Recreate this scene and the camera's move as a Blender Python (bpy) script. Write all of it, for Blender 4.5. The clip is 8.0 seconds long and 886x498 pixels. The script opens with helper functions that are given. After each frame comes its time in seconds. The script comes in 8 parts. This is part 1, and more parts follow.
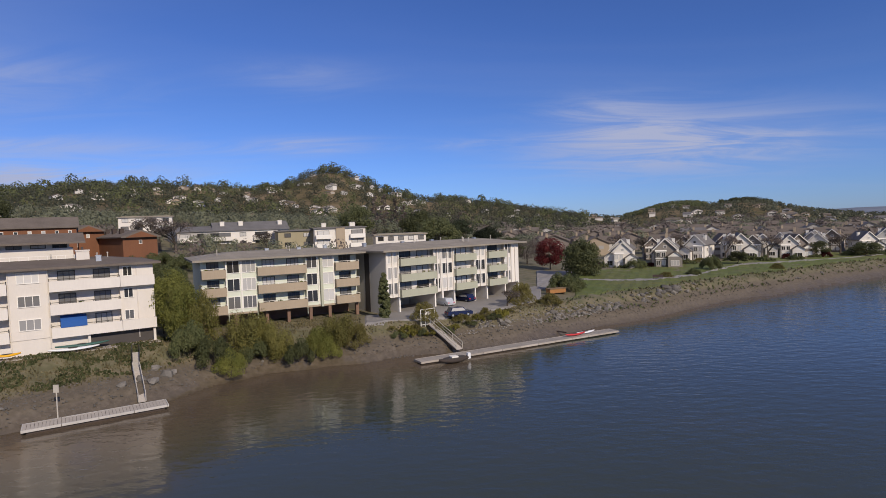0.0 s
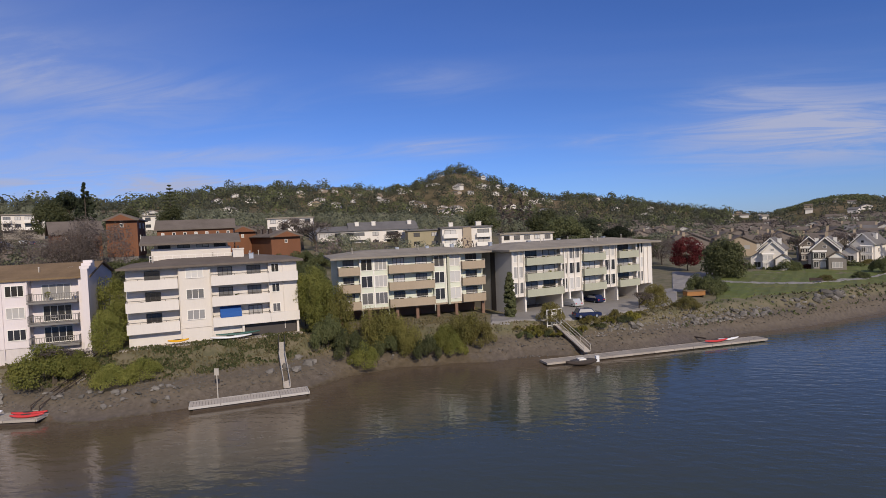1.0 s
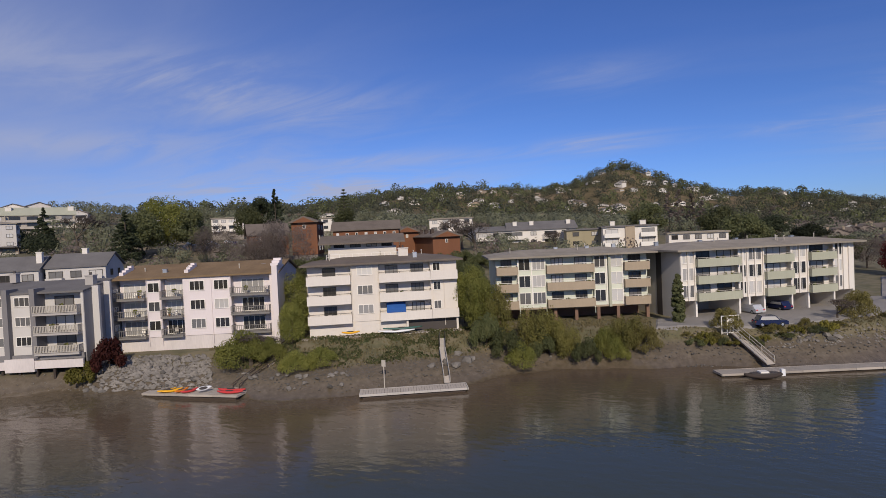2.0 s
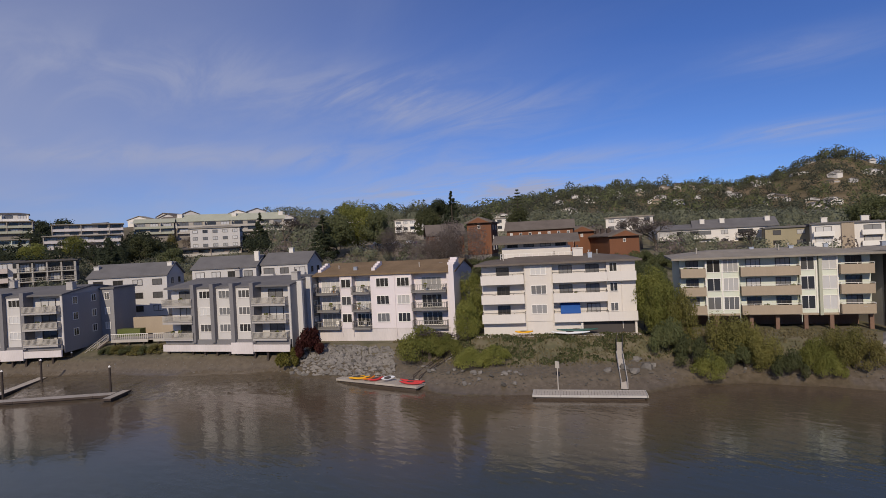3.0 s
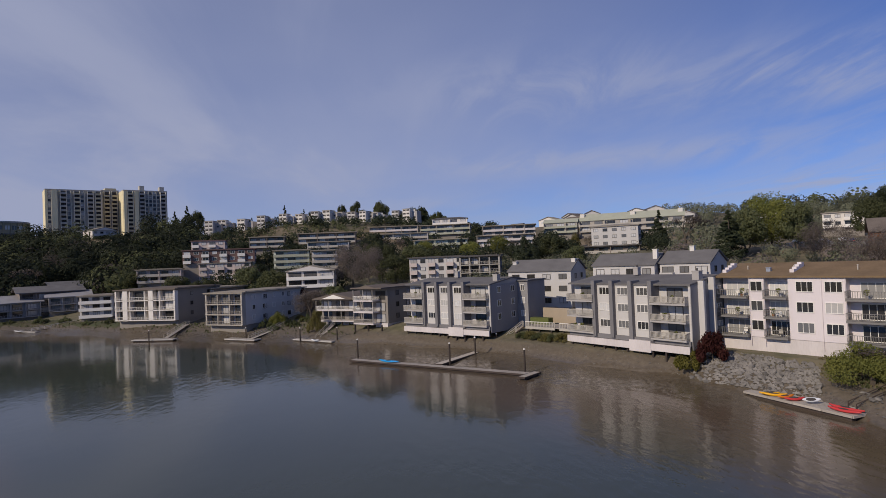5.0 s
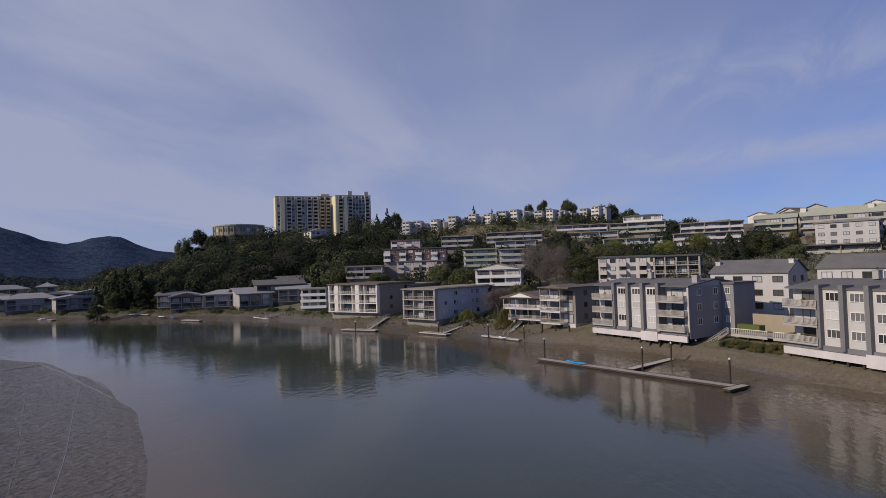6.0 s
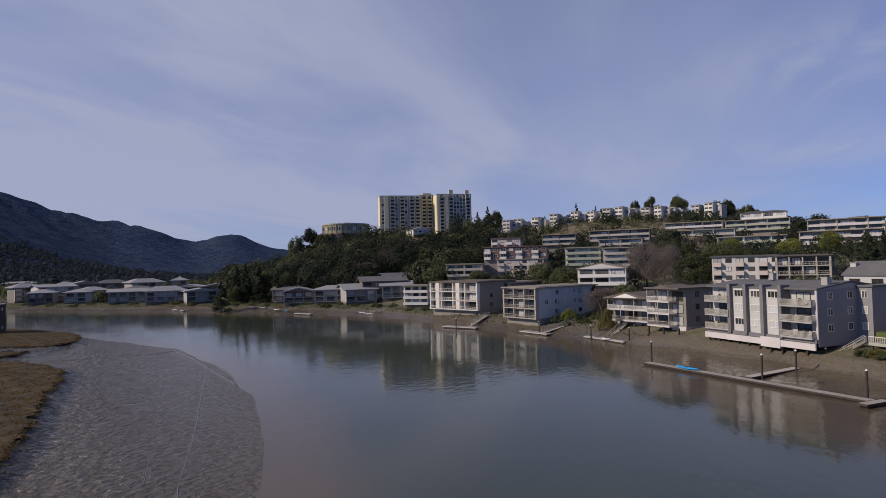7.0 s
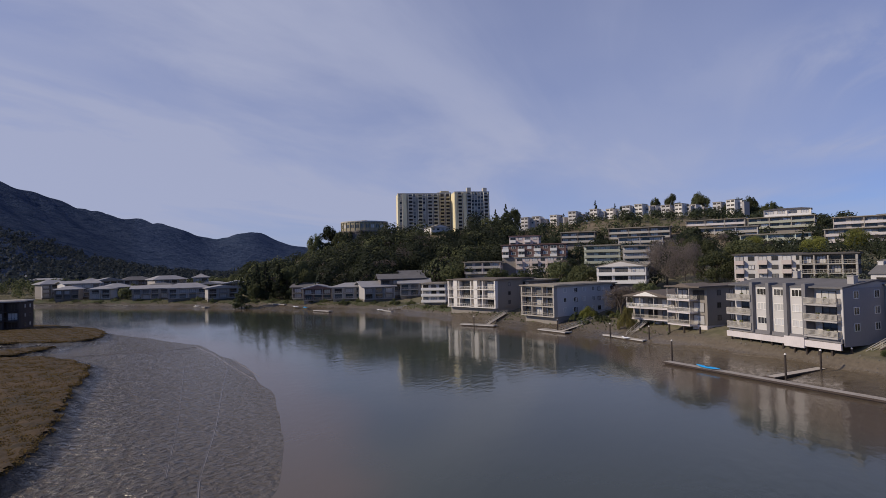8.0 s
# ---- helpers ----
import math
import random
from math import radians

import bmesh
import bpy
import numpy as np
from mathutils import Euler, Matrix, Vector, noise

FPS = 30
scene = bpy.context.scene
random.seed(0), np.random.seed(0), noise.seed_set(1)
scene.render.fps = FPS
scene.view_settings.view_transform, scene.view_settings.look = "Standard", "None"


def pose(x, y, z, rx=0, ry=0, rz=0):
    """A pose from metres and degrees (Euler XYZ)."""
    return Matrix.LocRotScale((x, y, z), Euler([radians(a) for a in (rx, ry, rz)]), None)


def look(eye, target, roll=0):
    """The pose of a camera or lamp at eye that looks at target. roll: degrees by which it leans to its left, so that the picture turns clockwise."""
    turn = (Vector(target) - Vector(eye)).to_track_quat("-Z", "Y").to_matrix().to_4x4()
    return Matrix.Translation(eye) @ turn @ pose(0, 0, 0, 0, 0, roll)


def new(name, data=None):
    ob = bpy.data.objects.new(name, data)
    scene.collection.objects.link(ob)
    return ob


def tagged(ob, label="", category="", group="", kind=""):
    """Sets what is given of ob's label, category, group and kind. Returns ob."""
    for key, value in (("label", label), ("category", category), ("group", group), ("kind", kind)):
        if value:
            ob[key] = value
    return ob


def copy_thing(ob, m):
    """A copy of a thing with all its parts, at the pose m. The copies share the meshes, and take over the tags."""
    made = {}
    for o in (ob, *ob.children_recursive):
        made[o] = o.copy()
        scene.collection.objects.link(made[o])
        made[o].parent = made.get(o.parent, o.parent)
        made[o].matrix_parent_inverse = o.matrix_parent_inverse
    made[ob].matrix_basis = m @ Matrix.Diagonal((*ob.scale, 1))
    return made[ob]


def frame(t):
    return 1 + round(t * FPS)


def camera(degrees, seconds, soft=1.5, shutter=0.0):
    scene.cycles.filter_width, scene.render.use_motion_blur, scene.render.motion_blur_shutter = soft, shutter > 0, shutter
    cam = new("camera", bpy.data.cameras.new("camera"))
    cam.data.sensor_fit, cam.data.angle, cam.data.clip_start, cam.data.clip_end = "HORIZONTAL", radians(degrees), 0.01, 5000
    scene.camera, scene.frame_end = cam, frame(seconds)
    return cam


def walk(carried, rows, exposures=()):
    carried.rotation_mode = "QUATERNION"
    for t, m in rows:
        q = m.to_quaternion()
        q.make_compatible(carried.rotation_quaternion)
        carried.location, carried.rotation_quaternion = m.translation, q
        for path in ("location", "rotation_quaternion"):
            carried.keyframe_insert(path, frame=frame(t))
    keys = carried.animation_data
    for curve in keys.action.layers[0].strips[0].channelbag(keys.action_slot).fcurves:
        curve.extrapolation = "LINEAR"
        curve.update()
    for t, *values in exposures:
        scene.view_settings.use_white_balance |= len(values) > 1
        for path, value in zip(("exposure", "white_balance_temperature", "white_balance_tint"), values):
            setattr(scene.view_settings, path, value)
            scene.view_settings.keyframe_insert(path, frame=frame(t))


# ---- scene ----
# A drone hovers 19 m over the creek and turns to its left.
cam = camera(75.0, 8.0, soft=0.8)
PATH = [
    (0, pose(0, 0, 19, 87.57, 2.06, 0.00)),
    (0.5, pose(0, 0, 19, 87.76, 2.18, 6.02)),
    (1, pose(0, 0, 19, 87.97, 2.36, 12.45)),
    (1.5, pose(0, 0, 19, 88.28, 2.50, 19.99)),
    (3, pose(0, 0, 19, 89.43, 2.85, 45.13)),
    (3.5, pose(0, 0, 19, 89.87, 2.86, 54.17)),
    (4, pose(0, 0, 19, 90.27, 2.79, 63.24)),
    (4.5, pose(0, 0, 19, 90.68, 2.49, 72.97)),
    (5, pose(0, 0, 19, 91.02, 2.37, 83.23)),
    (6.5, pose(0, 0, 19, 91.73, 1.59, 108.01)),
    (7, pose(0, 0, 19, 91.71, 1.40, 111.55)),
    (7.5, pose(0, 0, 19, 91.63, 1.34, 112.79)),
    (8, pose(0, 0, 19, 91.52, 1.31, 113.33)),
]
walk(cam, PATH, exposures=[(0, 0.06), (1.5, 0.0), (3.0, -0.17), (4.0, -0.22), (5.0, -0.2), (6.5, -0.12), (8.0, -0.05)])


# ---- daylight ----
SUN_AZ, SUN_EL = 146.0, 31.0      # compass angle from +y towards +x, and height, in degrees
world = bpy.data.worlds.new("sky")
scene.world = world
world.use_nodes = True
wn, wl = world.node_tree.nodes, world.node_tree.links
wn.clear()
w_out = wn.new("ShaderNodeOutputWorld")
w_bg = wn.new("ShaderNodeBackground")
w_bg.inputs["Strength"].default_value = 0.092
sky = wn.new("ShaderNodeTexSky")
sky.sky_type = 'NISHITA'
sky.sun_disc = False
sky.sun_elevation, sky.sun_rotation = radians(SUN_EL), radians(SUN_AZ)
sky.air_density, sky.dust_density, sky.ozone_density = 1.0, 0.08, 2.5
w_geo = wn.new("ShaderNodeTexCoord")
w_sep = wn.new("ShaderNodeSeparateXYZ")
wl.new(w_geo.outputs["Generated"], w_sep.inputs[0])


def wmath(op, a, b=None, c=None):
    n = wn.new("ShaderNodeMath")
    n.operation = op
    for k, v in enumerate((a, b, c)):
        if v is None:
            continue
        if isinstance(v, (int, float)):
            n.inputs[k].default_value = v
        else:
            wl.new(v, n.inputs[k])
    return n.outputs[0]


def wramp(v, lo, hi):
    n = wn.new("ShaderNodeMapRange")
    n.interpolation_type = 'SMOOTHSTEP'
    n.inputs[1].default_value, n.inputs[2].default_value = lo, hi
    wl.new(v, n.inputs[0])
    return n.outputs[0]


# High cirrus on a flat layer overhead: the view direction divided by its height.
w_up = wmath('ADD', wmath('MAXIMUM', w_sep.outputs[2], 0.0), 0.10)
w_u = wmath('DIVIDE', w_sep.outputs[0], w_up)
w_v = wmath('DIVIDE', w_sep.outputs[1], w_up)
w_comb = wn.new("ShaderNodeCombineXYZ")
wl.new(w_u, w_comb.inputs[0])
wl.new(w_v, w_comb.inputs[1])


def cloud_noise(scale, stretch, angle, detail, rough, dist, shift):
    mp = wn.new("ShaderNodeMapping")
    mp.inputs["Rotation"].default_value = (0, 0, radians(angle))
    mp.inputs["Scale"].default_value = (scale, scale * stretch, 1)
    mp.inputs["Location"].default_value = (shift, shift * 0.7, 0)
    wl.new(w_comb.outputs[0], mp.inputs[0])
    nz = wn.new("ShaderNodeTexNoise")
    nz.inputs["Scale"].default_value = 1.0
    nz.inputs["Detail"].default_value = detail
    nz.inputs["Roughness"].default_value = rough
    nz.inputs["Distortion"].default_value = dist
    wl.new(mp.outputs[0], nz.inputs[0])
    return nz.outputs["Fac"]


streak = cloud_noise(0.32, 2.2, 62, 7, 0.55, 0.9, 1.3)
wisp = cloud_noise(0.85, 2.4, 66, 9, 0.62, 0.9, 2.9)
veil = cloud_noise(0.13, 1.5, 48, 5, 0.52, 0.5, 6.4)
bearing = wmath('MULTIPLY', wmath('ARCTAN2', wmath('MULTIPLY', w_sep.outputs[0], -1.0), w_sep.outputs[1]), 57.2958)
rise_deg = wmath('MULTIPLY', wmath('ARCSINE', w_sep.outputs[2]), 57.2958)


def bank(az, el, saz, sel):
    """How near the view is to one bank of cloud, 0 to 1."""
    a = wmath('DIVIDE', wmath('SUBTRACT', bearing, az), saz)
    b = wmath('DIVIDE', wmath('SUBTRACT', rise_deg, el), sel)
    return wmath('EXPONENT', wmath('MULTIPLY', wmath('ADD', wmath('MULTIPLY', a, a), wmath('MULTIPLY', b, b)), -1.0))


# a thin veil over the west and overhead, brighter streaks in it, single banks to the north
west = wramp(bearing, 22.0, 105.0)
high = wramp(rise_deg, 24.0, 60.0)
thin = wmath('MAXIMUM', west, wmath('MULTIPLY', high, 0.7))
cover = wmath('MULTIPLY', wramp(veil, 0.12, 0.66), wmath('MULTIPLY', thin, 0.68))
cover = wmath('ADD', cover, wmath('MULTIPLY', wramp(streak, 0.44, 0.74), wmath('MULTIPLY_ADD', thin, 0.22, 0.07)))
for args, amount in (((-22.5, 6.6, 11.5, 2.3), 1.15), ((-16, 9.6, 6, 1.8), 0.75), ((50, 15.0, 9, 1.8), 0.5), ((33, 7.6, 20, 0.8), 0.40), ((13, 14.2, 6, 1.3), 0.40), ((12, 8.0, 5.5, 0.7), 0.75), ((-3, 7.8, 5, 0.5), 0.35), ((40, 5.0, 15, 1.5), 0.95), ((42, 12.5, 13, 2.0), 0.55), ((70, 16, 16, 3.0), 0.4), ((62, 9, 22, 1.2), 0.4)):
    cover = wmath('ADD', cover, wmath('MULTIPLY', wmath('MULTIPLY', bank(*args), amount), wmath('MULTIPLY_ADD', wramp(wisp, 0.36, 0.64), 0.85, 0.17)))
low = wmath('SUBTRACT', 1.0, wramp(rise_deg, 2.0, 17.0))
cover = wmath('ADD', cover, wmath('MULTIPLY', wmath('MULTIPLY', low, wramp(bearing, 42.0, 98.0)), 0.36))
cover = wmath('ADD', cover, wmath('MULTIPLY', wramp(bearing, 108.0, 150.0), wmath('MULTIPLY_ADD', wramp(wisp, 0.3, 0.7), 0.16, 0.14)))
cover = wmath('MINIMUM', cover, 0.92)
w_mix = wn.new("ShaderNodeMixRGB")
w_mix.inputs[2].default_value = (4.3, 4.65, 6.4, 1)
wl.new(cover, w_mix.inputs[0])
w_tint = wn.new("ShaderNodeMixRGB")
w_tint.blend_type = 'MULTIPLY'
w_tint.inputs[0].default_value = 1.0
w_hue = wn.new("ShaderNodeMixRGB")       # deeper blue low over the horizon
w_hue.inputs[1].default_value, w_hue.inputs[2].default_value = (0.38, 0.545, 1.02, 1), (0.37, 0.57, 1.20, 1)
wl.new(wmath('SUBTRACT', 1.0, wramp(rise_deg, 0.0, 13.0)), w_hue.inputs[0])
wl.new(w_hue.outputs[0], w_tint.inputs[2])
wl.new(sky.outputs[0], w_tint.inputs[1])
wl.new(w_tint.outputs[0], w_mix.inputs[1])
wl.new(w_mix.outputs[0], w_bg.inputs[0])
wl.new(w_bg.outputs[0], w_out.inputs[0])

sun_data = bpy.data.lights.new("sun", 'SUN')
sun_data.energy, sun_data.angle, sun_data.color = 3.45, radians(0.6), (1.0, 0.875, 0.715)
sun = new("sun", sun_data)
sun_dir = Vector((math.sin(radians(SUN_AZ)) * math.cos(radians(SUN_EL)), math.cos(radians(SUN_AZ)) * math.cos(radians(SUN_EL)), math.sin(radians(SUN_EL))))
sun.matrix_world = look(sun_dir * 300, (0, 0, 0))


# ---- materials ----
def mat(name, col, rough=0.8, var=0.12, scale=0.35, fine=6.0, bump=0.15, metal=0.0, col2=None, spec=0.3, streak=False, random_amt=0.0):
    """A surface with two scales of variation: broad stains and fine grain, plus a light relief."""
    m = bpy.data.materials.new(name)
    m.use_nodes = True
    n, l = m.node_tree.nodes, m.node_tree.links
    b = n["Principled BSDF"]
    b.inputs["Roughness"].default_value, b.inputs["Metallic"].default_value = rough, metal
    b.inputs["Specular IOR Level"].default_value = spec
    tc = n.new("ShaderNodeTexCoord")
    mp = n.new("ShaderNodeMapping")
    mp.inputs["Scale"].default_value = (1, 1, 0.25 if streak else 1)
    l.new(tc.outputs["Object"], mp.inputs[0])
    big, small = n.new("ShaderNodeTexNoise"), n.new("ShaderNodeTexNoise")
    big.inputs["Scale"].default_value, big.inputs["Detail"].default_value = scale, 5
    small.inputs["Scale"].default_value, small.inputs["Detail"].default_value = fine, 3
    l.new(mp.outputs[0], big.inputs[0])
    l.new(mp.outputs[0], small.inputs[0])
    c2 = col2 or tuple(c * 0.55 for c in col)
    mx = n.new("ShaderNodeMixRGB")
    mx.inputs[1].default_value, mx.inputs[2].default_value = (*col, 1), (*c2, 1)
    mr = n.new("ShaderNodeMapRange")
    mr.inputs[1].default_value, mr.inputs[2].default_value = 0.35, 0.75
    mr.inputs[4].default_value = var * 3
    l.new(big.outputs[0], mr.inputs[0])
    l.new(mr.outputs[0], mx.inputs[0])
    hs = n.new("ShaderNodeHueSaturation")
    l.new(mx.outputs[0], hs.inputs["Color"])
    mv = n.new("ShaderNodeMapRange")
    mv.inputs[3].default_value, mv.inputs[4].default_value = 1 - var, 1 + var
    l.new(small.outputs[0], mv.inputs[0])
    val = mv.outputs[0]
    if random_amt:
        oi = n.new("ShaderNodeObjectInfo")
        rr = n.new("ShaderNodeMapRange")
        rr.inputs[3].default_value, rr.inputs[4].default_value = 1 - random_amt, 1 + random_amt
        l.new(oi.outputs["Random"], rr.inputs[0])
        mu = n.new("ShaderNodeMath")
        mu.operation = 'MULTIPLY'
        l.new(val, mu.inputs[0])
        l.new(rr.outputs[0], mu.inputs[1])
        val = mu.outputs[0]
    l.new(val, hs.inputs["Value"])
    l.new(hs.outputs[0], b.inputs["Base Color"])
    if bump:
        bp = n.new("ShaderNodeBump")
        bp.inputs["Strength"].default_value, bp.inputs["Distance"].default_value = bump, 0.05
        l.new(small.outputs[0], bp.inputs["Height"])
        l.new(bp.outputs[0], b.inputs["Normal"])
    return m


def leaf_mat(name, col, col2, island=0.35, rough=0.75):
    m = bpy.data.materials.new(name)
    m.use_nodes = True
    n, l = m.node_tree.nodes, m.node_tree.links
    b = n["Principled BSDF"]
    b.inputs["Roughness"].default_value = rough
    b.inputs["Specular IOR Level"].default_value = 0.2
    g = n.new("ShaderNodeNewGeometry")
    oi = n.new("ShaderNodeObjectInfo")
    tc = n.new("ShaderNodeTexCoord")
    nz = n.new("ShaderNodeTexNoise")
    nz.inputs["Scale"].default_value, nz.inputs["Detail"].default_value = 0.5, 3
    l.new(tc.outputs["Object"], nz.inputs[0])
    mx = n.new("ShaderNodeMixRGB")
    mx.inputs[1].default_value, mx.inputs[2].default_value = (*col, 1), (*col2, 1)
    ad = n.new("ShaderNodeMath")
    ad.operation = 'MULTIPLY_ADD'
    ad.inputs[1].default_value = 0.6
    l.new(g.outputs["Random Per Island"], ad.inputs[0])
    mr = n.new("ShaderNodeMapRange")
    mr.inputs[1].default_value, mr.inputs[2].default_value, mr.inputs[4].default_value = 0.35, 0.7, 0.45
    l.new(nz.outputs[0], mr.inputs[0])
    l.new(mr.outputs[0], ad.inputs[2])
    l.new(ad.outputs[0], mx.inputs[0])
    hs = n.new("ShaderNodeHueSaturation")
    vr = n.new("ShaderNodeMapRange")
    vr.inputs[3].default_value, vr.inputs[4].default_value = 1 - island, 1 + island
    l.new(oi.outputs["Random"], vr.inputs[0])
    l.new(vr.outputs[0], hs.inputs["Value"])
    l.new(mx.outputs[0], hs.inputs["Color"])
    l.new(hs.outputs[0], b.inputs["Base Color"])
    tr = n.new("ShaderNodeBsdfTranslucent")
    ms = n.new("ShaderNodeMixShader")
    ms.inputs[0].default_value = 0.45
    l.new(hs.outputs[0], tr.inputs[0])
    l.new(b.outputs[0], ms.inputs[1])
    l.new(tr.outputs[0], ms.inputs[2])
    l.new(ms.outputs[0], n["Material Output"].inputs[0])
    return m


def glass_mat(name, col=(0.035, 0.033, 0.030), rough=0.05):
    m = bpy.data.materials.new(name)
    m.use_nodes = True
    n, l = m.node_tree.nodes, m.node_tree.links
    b = n["Principled BSDF"]
    b.inputs["Roughness"].default_value = rough
    b.inputs["IOR"].default_value = 1.5
    oi = n.new("ShaderNodeObjectInfo")
    rp = n.new("ShaderNodeValToRGB")
    e = rp.color_ramp.elements
    e[0].position, e[0].color = 0.0, (*col, 1)
    e[1].position, e[1].color = 1.0, (0.62, 0.60, 0.57, 1)
    for p, c in ((0.36, col), (0.44, (0.13, 0.125, 0.12)), (0.58, (0.18, 0.175, 0.17)), (0.66, (0.46, 0.44, 0.41))):
        k = e.new(p)
        k.color = (*c, 1)
    l.new(oi.outputs["Random"], rp.inputs[0])
    l.new(rp.outputs[0], b.inputs["Base Color"])
    return m


M = dict(
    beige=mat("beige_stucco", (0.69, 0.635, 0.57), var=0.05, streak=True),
    # the same beige a little brighter, coloured as a lit copy
    beige_lit=mat("beige_stucco_lit", (0.72, 0.665, 0.60), var=0.05, streak=True),
    siding=mat("warm_grey_white_siding", (0.57, 0.54, 0.505), var=0.06, streak=True),
    white=mat("white_siding", (0.74, 0.69, 0.62), var=0.05, streak=True),
    pinkwhite=mat("pinkish_white_stucco", (0.72, 0.65, 0.64), var=0.05, streak=True),
    greywall=mat("grey_siding", (0.42, 0.39, 0.36), var=0.07, streak=True),
    darkgrey=mat("dark_grey_siding", (0.20, 0.19, 0.19), var=0.1, streak=True),
    greenwhite=mat("pale_green_stucco", (0.66, 0.68, 0.56), var=0.05, streak=True),
    tan=mat("tan_parapet_board", (0.40, 0.32, 0.23), var=0.08, streak=True),
    sage=mat("sage_parapet_board", (0.42, 0.42, 0.32), var=0.08, streak=True),
    brownwall=mat("brown_grey_shingle_wall", (0.24, 0.20, 0.17), var=0.12),
    orange=mat("redwood_siding", (0.205, 0.086, 0.042), var=0.14, streak=True, col2=(0.12, 0.055, 0.033)),
    redbrown=mat("red_brown_brick", (0.16, 0.10, 0.09), var=0.12),
    yellow=mat("pale_yellow_concrete", (0.62, 0.53, 0.33), var=0.06, streak=True),
    towergrey=mat("tower_grey_concrete", (0.47, 0.44, 0.385), var=0.08, streak=True),
    # ribs paler than the tower's grey, with sunlight put into their colour
    towerwhite=mat("tower_sunlit_concrete_ribs", (0.66, 0.62, 0.52), var=0.08, streak=True),
    # bright yellow puts sunlight into the fins and left faces
    finyellow=mat("sunlit_yellow_concrete", (0.80, 0.70, 0.45), var=0.05, streak=True),
    drumolive=mat("olive_concrete_drum", (0.36, 0.31, 0.20), var=0.1, streak=True),
    # dark grey puts the unlit side's shade into the siding colour
    slateside=mat("shade_dark_side_siding", (0.29, 0.278, 0.275), var=0.08, streak=True),
    taupe=mat("taupe_siding", (0.27, 0.24, 0.205), var=0.08, streak=True),
    greyroof=mat("pale_grey_composition_roof", (0.33, 0.315, 0.31), var=0.12, fine=3.0, bump=0.3),
    lapwhite=mat("weathered_pink_render", (0.62, 0.52, 0.46), var=0.08, streak=True),
    concrete=mat("weathered_concrete", (0.44, 0.395, 0.335), var=0.12),
    paleconc=mat("pale_foundation", (0.66, 0.60, 0.57), var=0.12, streak=True),
    shingle=mat("grey_brown_shingles", (0.175, 0.145, 0.122), var=0.18, fine=3.0, bump=0.4, spec=0.08, rough=0.95),
    greyshingle=mat("grey_shingles", (0.175, 0.165, 0.16), var=0.16, fine=3.0, bump=0.4, spec=0.08, rough=0.95),
    brownroof=mat("brown_wood_shakes", (0.225, 0.155, 0.09), var=0.2, fine=3.0, bump=0.4, spec=0.1),
    darkroof=mat("dark_gravel_roof", (0.11, 0.10, 0.095), var=0.15, fine=3.0),
    gravelroof=mat("tan_gravel_roof", (0.31, 0.272, 0.22), var=0.18, fine=3.0, spec=0.1),
    trim=mat("white_trim_paint", (0.80, 0.76, 0.69), var=0.03, bump=0.0, rough=0.5),
    darktrim=mat("dark_trim", (0.07, 0.06, 0.055), var=0.08, bump=0.0, rough=0.6),
    glass=glass_mat("window_glass"),
    rail=mat("weathered_rail_wood", (0.47, 0.43, 0.37), var=0.1),
    darkrail=mat("dark_iron_rail", (0.06, 0.055, 0.05), var=0.1, rough=0.5, metal=0.3),
    # darker tint that paints shade into the carport and end walls
    shade=mat("shade_tinted_wall", (0.50, 0.47, 0.42), var=0.06),
    plank=mat("weathered_dock_planks", (0.42, 0.37, 0.315), var=0.15, fine=9.0, random_amt=0.18),
    float=mat("pale_float_edge", (0.50, 0.47, 0.43), var=0.12, random_amt=0.05),
    darkwood=mat("wet_dark_wood", (0.075, 0.055, 0.045), var=0.2),
    pile=mat("dark_timber_pile", (0.055, 0.042, 0.035), var=0.2),
    metalgrey=mat("galvanised_steel", (0.48, 0.50, 0.52), rough=0.4, metal=0.7, var=0.06, bump=0.0),
    blue=mat("blue_canvas", (0.03, 0.11, 0.36), var=0.08),
    cyan=mat("cyan_plastic", (0.015, 0.32, 0.72), var=0.05, rough=0.35, bump=0.0),
    red=mat("red_plastic", (0.55, 0.05, 0.05), var=0.06, rough=0.35, bump=0.0),
    yellowp=mat("yellow_plastic", (0.80, 0.40, 0.015), var=0.06, rough=0.35, bump=0.0),
    binwood=mat("orange_brown_timber", (0.36, 0.17, 0.06), var=0.15),
    orangep=mat("orange_plastic", (0.70, 0.20, 0.02), var=0.06, rough=0.35, bump=0.0),
    whitep=mat("white_plastic", (0.75, 0.75, 0.75), var=0.04, rough=0.3, bump=0.0),
    greenp=mat("dark_green_hull", (0.05, 0.12, 0.10), var=0.08, rough=0.4, bump=0.0),
    asphalt=mat("worn_asphalt", (0.27, 0.25, 0.23), var=0.14, scale=0.15, fine=5.0),
    paving=mat("pale_paving", (0.40, 0.36, 0.32), var=0.12, scale=0.2, fine=4.0),
    rock=mat("riprap_stone", (0.185, 0.167, 0.145), var=0.35, fine=2.5, bump=0.6, random_amt=0.4),
    bark=mat("tree_bark", (0.10, 0.08, 0.06), var=0.2),
    navy=mat("navy_car_paint", (0.012, 0.018, 0.06), var=0.03, rough=0.25, bump=0.0, spec=0.6),
    silver=mat("silver_car_paint", (0.55, 0.56, 0.57), var=0.03, rough=0.28, bump=0.0, metal=0.3),
    tyre=mat("tyre_rubber", (0.02, 0.02, 0.02), var=0.05, bump=0.0),
    ironrail=mat("grey_weathered_iron_rail", (0.22, 0.205, 0.19), var=0.12, rough=0.6),
    brick=mat("brown_brick_piers", (0.22, 0.135, 0.095), var=0.18, fine=5.0),
)
